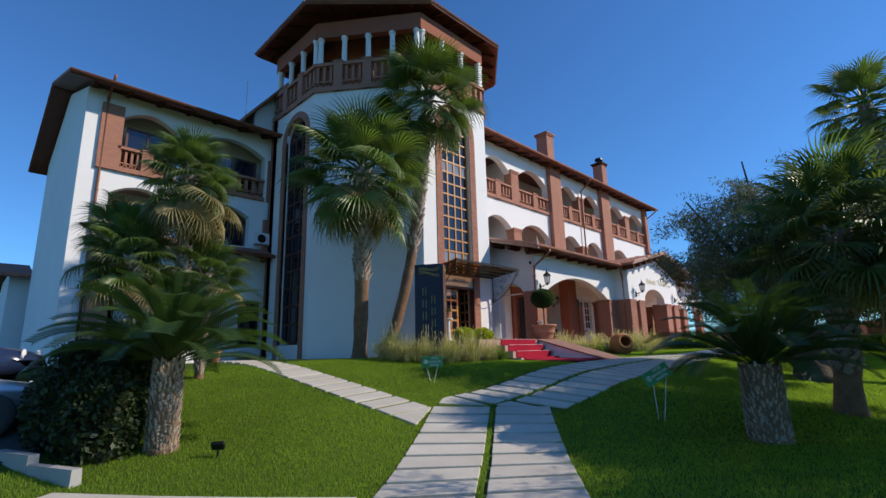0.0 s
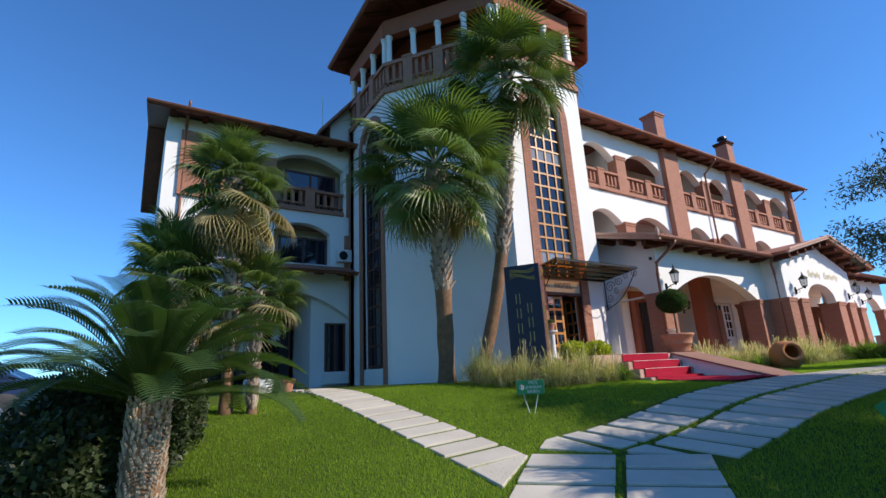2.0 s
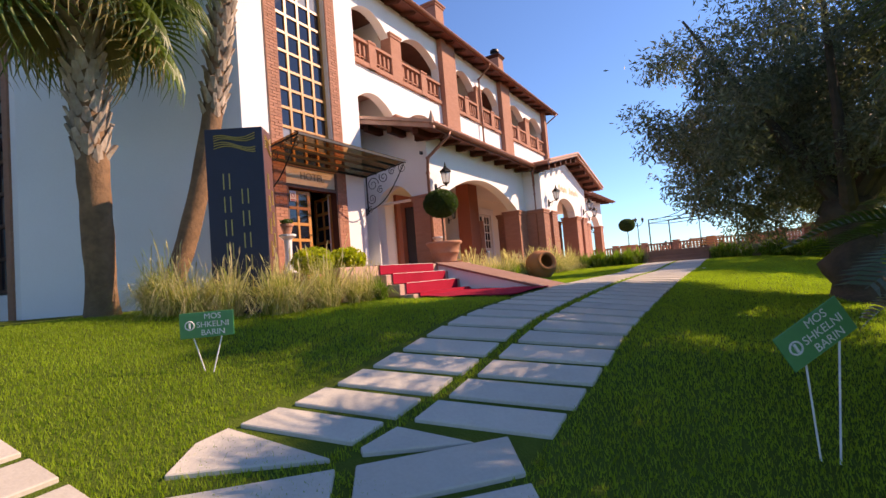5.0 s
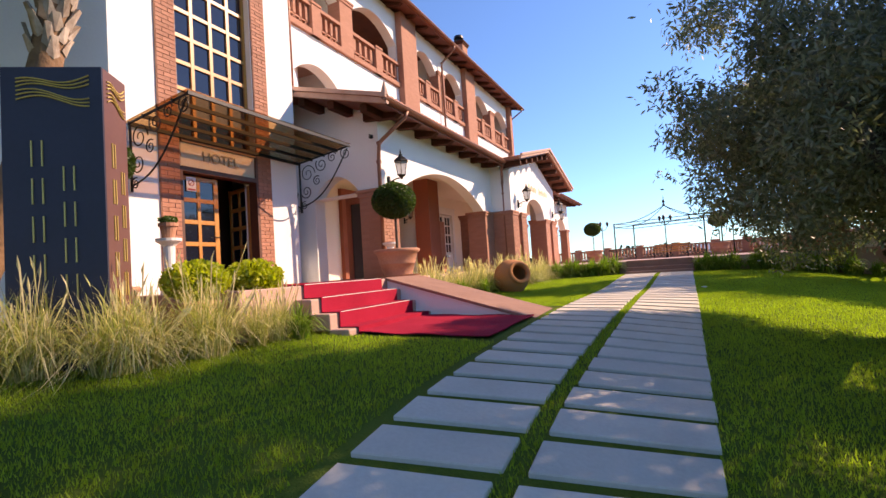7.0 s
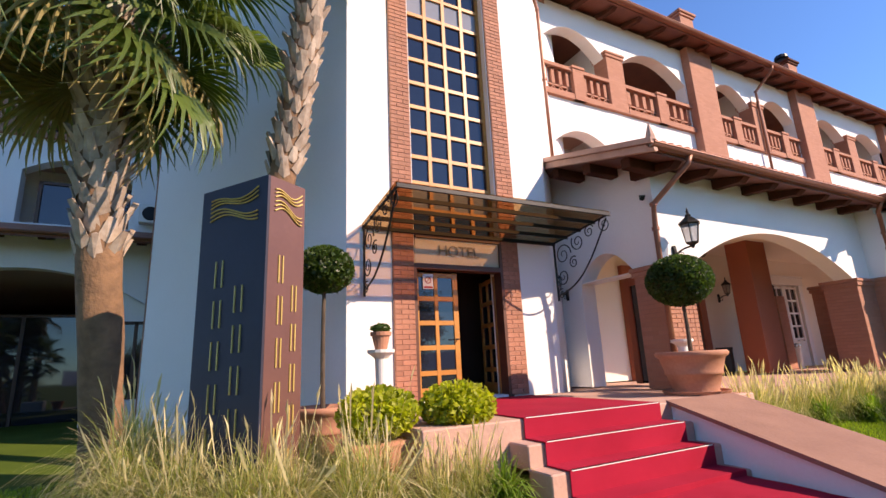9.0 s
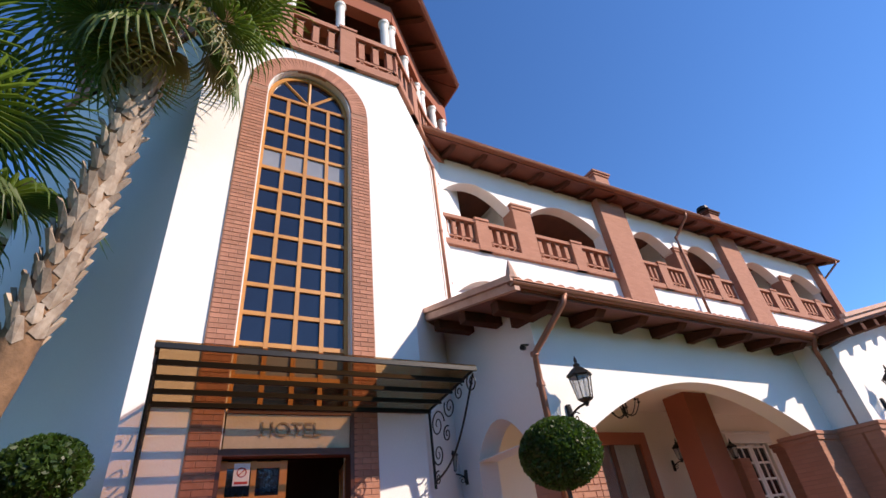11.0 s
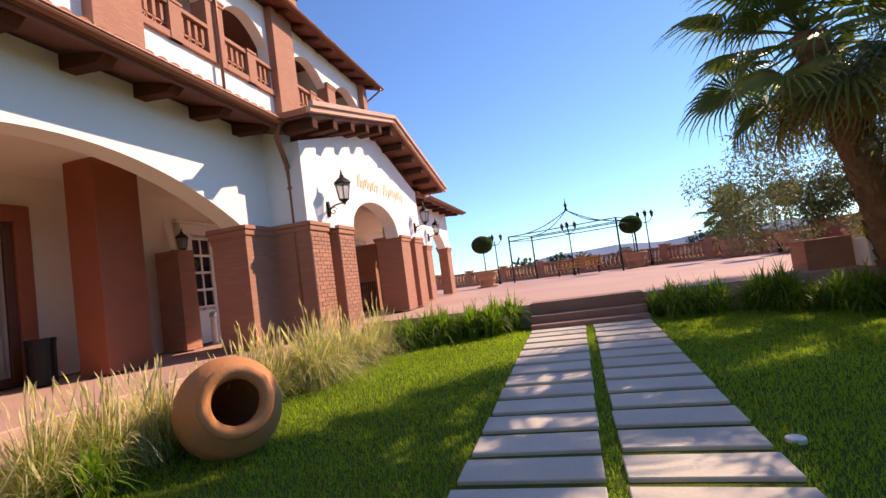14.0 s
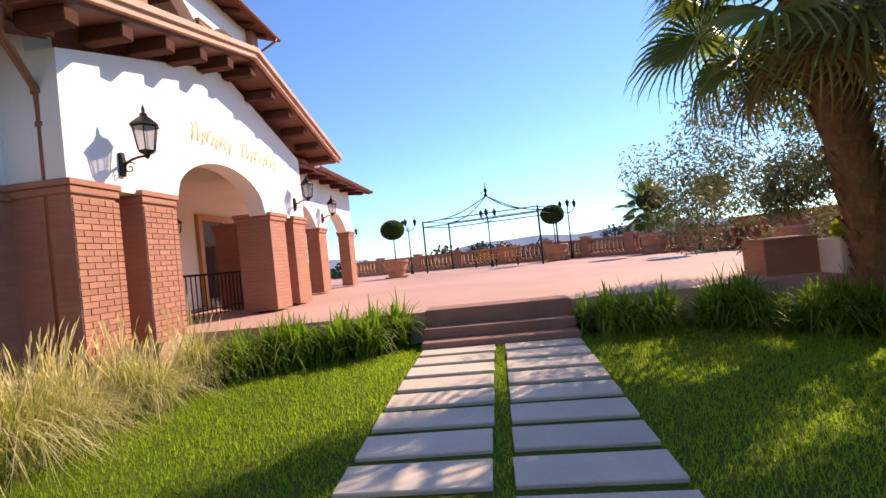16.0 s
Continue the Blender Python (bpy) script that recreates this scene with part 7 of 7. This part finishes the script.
def parked_car(x, y, turn, paint, label):
    """A saloon car: lofted body, glasshouse, wheels with tyres and rims, lamps."""
    z = float(ground_z(x, y)) + 0.03
    t = thing("car", (x, y, z), label, "car", "parked cars", turn=turn)
    ident = Matrix.Identity(4)

    def add(name, bm, m, parent=None, lab=""):
        ob = part(name, bm, m, parent or t, lab, smooth=True)
        ob.matrix_parent_inverse = ident
        return ob
    bm = bmesh.new()
    rings = []
    for px, half, zl, zh in ((-2.2, 0.62, 0.45, 0.78), (-2.1, 0.8, 0.3, 0.92), (-1.3, 0.88, 0.24, 0.98), (0.0, 0.9, 0.22, 0.95), (1.1, 0.88, 0.24, 0.9), (1.9, 0.8, 0.28, 0.75), (2.2, 0.6, 0.4, 0.62)):
        rings.append([bm.verts.new((px, py * half, pz)) for py, pz in ((-0.9, zl), (-1, zl + 0.15), (-1, zh - 0.18), (-0.88, zh), (0, zh + 0.03), (0.88, zh), (1, zh - 0.18), (1, zl + 0.15), (0.9, zl))])
    for a, b in zip(rings, rings[1:]):
        for j in range(9):
            bm.faces.new((a[j], a[(j + 1) % 9], b[(j + 1) % 9], b[j]))
    bm.faces.new(rings[0][::-1]), bm.faces.new(rings[-1])
    bmesh.ops.recalc_face_normals(bm, faces=bm.faces)
    add("body", bm, paint)
    bm = bmesh.new()
    rings = []
    for px, half, zh in ((-1.75, 0.72, 0.98), (-1.1, 0.66, 1.38), (-0.3, 0.66, 1.45), (0.35, 0.66, 1.38), (1.15, 0.74, 0.93)):
        rings.append([bm.verts.new((px, py * half, pz)) for py, pz in ((-1.12, 0.9), (-0.95, zh - 0.05), (0, zh), (0.95, zh - 0.05), (1.12, 0.9))])
    for a, b in zip(rings, rings[1:]):
        for j in range(4):
            bm.faces.new((a[j], a[j + 1], b[j + 1], b[j]))
    bmesh.ops.recalc_face_normals(bm, faces=bm.faces)
    add("glasshouse", bm, DARK_GLASS, None, "dark car windows")
    bm = bmesh.new()
    box(bm, -1.05, 0.3, -0.6, 0.6, 1.39, 1.47, 0.03)
    add("roof_panel", bm, paint)
    for wx in (-1.35, 1.35):
        for wy in (-0.84, 0.84):
            turn_w = pose(0, 0, 0, 90, 0, 0)
            bm = bmesh.new()
            lathe(bm, [(0.2, -0.1), (0.3, -0.1), (0.33, -0.06), (0.33, 0.06), (0.3, 0.1), (0.2, 0.1)], (wx, wy, 0.33), 22, turn_w)
            wheel = add("wheel", bm, ASPHALT, None, "black tyre on a silver rim")
            bm = bmesh.new()
            lathe(bm, [(0.03, -0.105), (0.2, -0.09), (0.2, 0.09), (0.03, 0.105)], (wx, wy, 0.33), 10, turn_w)
            ob = part("rim", bm, SILVER, wheel)
            ob.matrix_parent_inverse = ident
    for wy in (-0.55, 0.55):
        bm = bmesh.new()
        lathe(bm, [(0.02, -0.04), (0.12, -0.02), (0.12, 0.02), (0.02, 0.04)], (2.06, wy, 0.66), 12, pose(0, 0, 0, 0, 90, 0))
        add("headlight", bm, WHITE)


SILVER = mat("silver paint", (0.6, 0.61, 0.62), (0.55, 0.56, 0.57), 0.25, metal=0.7, grain=80, bump=0)
BLUE_P = mat("dark blue paint", (0.02, 0.035, 0.08), (0.018, 0.03, 0.07), 0.2, grain=80, bump=0)
parked_car(-10.9, -0.9, 95, SILVER, "silver saloon car parked beside the hedge")
parked_car(-14.6, -0.7, 72, BLUE_P, "dark blue car parked behind a silver one")

# small things round the doors
for y in (26.75, 27.5):
    t = thing("bollard", (-14.9, y, FLOOR), "low white post with a chrome cap beside the door", "bollard", "door posts")
    bm = bmesh.new()
    lathe(bm, [(0.09, -0.03), (0.09, 0.0), (0.075, 0.02), (0.075, 0.62)], (-14.9, y, FLOOR), 14)
    part("post", bm, WHITE, t)
    bm = bmesh.new()
    lathe(bm, [(0.085, 0.62), (0.09, 0.64), (0.09, 0.72), (0.02, 0.75)], (-14.9, y, FLOOR), 14)
    part("cap", bm, SILVER, t)
t = thing("litter_bin", (-14.7, 23.5, FLOOR), "black cylindrical litter bin on the porch", "bin")
bm = bmesh.new()
lathe(bm, [(0.17, -0.03), (0.19, 0.0), (0.2, 0.62), (0.21, 0.64), (0.21, 0.7), (0.17, 0.7), (0.16, 0.1), (0.01, 0.1)], (-14.7, 23.5, FLOOR), 18)
part("body", bm, IRON, t)
t = thing("hanging_basket", (-15.0, 27.0, 3.9), "dark green plant in a black wall basket under a lantern", "hanging basket")
bm = bmesh.new()
lathe(bm, [(0.05, -0.18), (0.2, -0.08), (0.28, 0.06), (0.26, 0.06), (0.02, -0.1)], (-15.08, 27.0, 3.85), 16)
part("basket", bm, IRON, t)
leafy_ball("plant", (-15.08, 27.0, 3.95), (0.3, 0.3, 0.13), 900, 0.06, BOX_LEAF, t, "", 71, 0.4)
t = thing("air_conditioner", (-21.3, 9.7, 7.0), "white outdoor air conditioner on the side wing wall", "air conditioner")
bm = bmesh.new()
box(bm, -21.48, -21.2, 9.25, 9.95, 6.75, 7.3, 0.02)
part("casing", bm, WHITE, t)
bm = bmesh.new()
lathe(bm, [(0.2, 0), (0.2, 0.01), (0.02, 0.015)], (-21.2, 9.52, 7.02), 18, pose(0, 0, 0, 0, 90, 0))
part("fan_grille", bm, IRON, t)
t = thing("security_camera", (-12.3, 18.2, 5.55), "small dark security camera under the porch eave", "camera")
bm = bmesh.new()
tube(bm, [(-12.35, 18.24, 5.62), (-12.35, 18.1, 5.6)], 0.02, 6)
part("bracket", bm, IRON, t)
bm = bmesh.new()
tube(bm, [(-12.35, 18.14, 5.56), (-12.22, 18.0, 5.5)], 0.045, 8)
part("housing", bm, IRON, t)
t = thing("planter", (-16.6, 5.3, 1.5), "white rectangular trough on the side path", "planter")
bm = bmesh.new()
box(bm, -16.9, -16.3, 4.9, 5.6, 1.45, 1.9, 0.03)
part("trough", bm, PLASTER, t)
t = thing("flower_pot", (-16.2, 5.95, 1.45), "plain terracotta flower pot on the side path", "flower pot")
bm = bmesh.new()
lathe(bm, [(0.13, 0), (0.2, 0.32), (0.23, 0.32), (0.23, 0.4), (0.19, 0.4), (0.17, 0.3), (0.01, 0.3)], (-16.2, 5.95, 1.46), 18)
part("body", bm, TERRACOTTA, t)

# red chair left under the gabled porch
t = thing("chair", (-12.65, 27.3, FLOOR), "red upholstered chair standing on the porch", "chair")
RED_CLOTH = mat("dark red cloth", (0.33, 0.02, 0.03), (0.25, 0.015, 0.022), 0.9, grain=90, bump=0.2)
part("seat", box(bmesh.new(), -12.88, -12.42, 27.08, 27.52, FLOOR + 0.38, FLOOR + 0.5, 0.03), RED_CLOTH, t)
part("backrest", box(bmesh.new(), -12.9, -12.83, 27.08, 27.52, FLOOR + 0.5, FLOOR + 1.0, 0.025), RED_CLOTH, t)
for x in (-12.85, -12.46):
    for y in (27.12, 27.48):
        part("leg", tube(bmesh.new(), [(x, y, FLOOR - 0.03), (x, y, FLOOR + 0.385)], 0.018, 8), DARKWOOD, t)

# ---- bricks of the near pillars and of the window border ----
def brick_mesh(w, h, d):
    bm = bmesh.new()
    box(bm, -d / 2, d / 2, -w / 2, w / 2, -h / 2, h / 2)
    bmesh.ops.bevel(bm, geom=bm.edges[:], offset=0.004, segments=1, affect="EDGES")
    me = bpy.data.meshes.new("brick")
    bm.to_mesh(me)
    bm.free()
    me.materials.append(BRICK_PIECE)
    return me


COURSE = 0.081
FULL, HALF = brick_mesh(0.238, 0.072, 0.05), brick_mesh(0.115, 0.072, 0.05)


def brick_face(parent, x, y0, y1, z0, z1):
    """Running-bond bricks on a face that looks along +x."""
    inv = parent.matrix_basis.inverted()
    rows = int((z1 - z0) / COURSE)
    for r in range(rows):
        z = z0 + (r + 0.5) * COURSE
        y = y0
        first = r % 2
        while y < y1 - 0.06:
            w = 0.1235 if first or y + 0.247 > y1 + 0.01 else 0.247
            first = 0
            ob = new("brick", FULL if w > 0.2 else HALF)
            ob.parent = parent
            ob.matrix_basis = inv @ pose(x + random.uniform(-0.002, 0.002), y + w / 2, z)
            y += w


brick_face(porch, PX + 0.017, 18.23, 18.95, FLOOR, 4.05)
for y0, y1 in ((26.31, 27.0), (27.51, 28.2)):
    brick_face(gable, GXF + 0.017, y0, y1, FLOOR, 4.08)
gable.location.y -= 0.12     # set the gabled porch to its place with all its parts
brick_face(tower, -13.69, 13.58, 13.95, 2.1, 11.4)
brick_face(tower, -13.69, 15.75, 16.12, 2.1, 11.4)
for y0 in (13.57, 15.74):
    bm = bmesh.new()
    box(bm, -13.75, -13.674, y0, y0 + 0.39, 2.08, 11.44)
    part("mortar_bed", bm, MORTAR, tower)
bm = bmesh.new()
for k in range(24):
    a0, a1 = math.pi * k / 24, math.pi * (k + 1) / 24
    q = [(14.85 + r * math.cos(a), 11.44 + r * 1.02 * math.sin(a)) for a, r in ((a0, 0.89), (a1, 0.89), (a1, 1.275), (a0, 1.275))]
    hexa(bm, [(-13.75, y, z) for y, z in q], [(-13.674, y, z) for y, z in q])
part("mortar_bed", weld(bm), MORTAR, tower)
# arched ring of bricks over the window
VOUSS = brick_mesh(0.074, 0.36, 0.05)
cy, cz = 14.85, 11.44
for k in range(46):
    a = math.pi * (k + 0.5) / 46
    p = (cy + 1.08 * math.cos(a), cz + 1.10 * math.sin(a))
    ob = new("brick", VOUSS)
    ob.parent = tower
    ob.matrix_basis = tower.matrix_basis.inverted() @ pose(-13.69, p[0], p[1], math.degrees(a) - 90, 0, 0)
bm = bmesh.new()
hexa(bm, [left(1.05, -0.05, 1.5), left(1.35, -0.05, 1.5), left(1.35, 0.1, 1.5), left(1.05, 0.1, 1.5)], [left(1.05, -0.05, 11.45), left(1.35, -0.05, 11.45), left(1.35, 0.1, 11.45), left(1.05, 0.1, 11.45)])
hexa(bm, [left(3.2, -0.05, 1.5), left(3.5, -0.05, 1.5), left(3.5, 0.1, 1.5), left(3.2, 0.1, 1.5)], [left(3.2, -0.05, 11.45), left(3.5, -0.05, 11.45), left(3.5, 0.1, 11.45), left(3.2, 0.1, 11.45)])
for k in range(20):
    a0, a1 = math.pi * k / 20, math.pi * (k + 1) / 20
    q = [(2.275 - r * math.cos(a), 11.45 + r * 0.98 * math.sin(a)) for a, r in ((a0, 0.92), (a1, 0.92), (a1, 1.22), (a0, 1.22))]
    hexa(bm, [left(a, -0.05, z) for a, z in q], [left(a, 0.1, z) for a, z in q])
bmesh.ops.recalc_face_normals(bm, faces=bm.faces)
part("brick_border", bm, BRICK, tower, "brown brick border round the shaded window")

# ---- lawn blades ----
npr = np.random.default_rng(5)
N = 800000
bx = npr.uniform(-14, 1.0, N)
by = npr.uniform(-1.0, 28.3, N)
cx = centre_x(by)
keep = ~((by > 8.2) & (np.abs(np.abs(bx - cx) - 0.6) < 0.53))
rel_x, rel_y = bx - JUNCTION.x, by - JUNCTION.y
u_, s_ = rel_x * low_dir.x + rel_y * low_dir.y, -rel_x * low_dir.y + rel_y * low_dir.x
keep &= ~((u_ > 0.3) & (np.abs(np.abs(s_) - 0.6) < 0.53))
ab = (B - A).normalized()
u_, s_ = (bx - A.x) * ab.x + (by - A.y) * ab.y, -(bx - A.x) * ab.y + (by - A.y) * ab.x
keep &= ~((u_ > -0.2) & (np.abs(s_) < 0.5))
keep &= ~((bx < -7.8) & (bx > -14) & (by > 13.8) & (by < 17.8)) & ~((bx < -11.3) & (by > 17)) & ~((bx < -10.8) & (by > 12.6) & (by < 18)) & ~((bx < -8.6) & (by < 1.2))
bx, by = bx[keep], by[keep]
bz = ground_z(bx, by)
n = len(bx)
h = npr.uniform(0.022, 0.055, n)
a = npr.uniform(0, 2 * math.pi, n)
w = npr.uniform(0.004, 0.008, n)
lean = npr.uniform(-0.02, 0.02, (n, 2))
v = np.stack([np.stack([bx - np.cos(a) * w, by - np.sin(a) * w, bz - 0.005], -1), np.stack([bx + np.cos(a) * w, by + np.sin(a) * w, bz - 0.005], -1), np.stack([bx + lean[:, 0], by + lean[:, 1], bz + h], -1)], 1).reshape(-1, 3)
tagged(new("grass", cloud_mesh("grass", v, np.arange(n * 3).reshape(-1, 3), BLADE)), "short mown green grass blades of the lawn", "grass", kind="stuff")
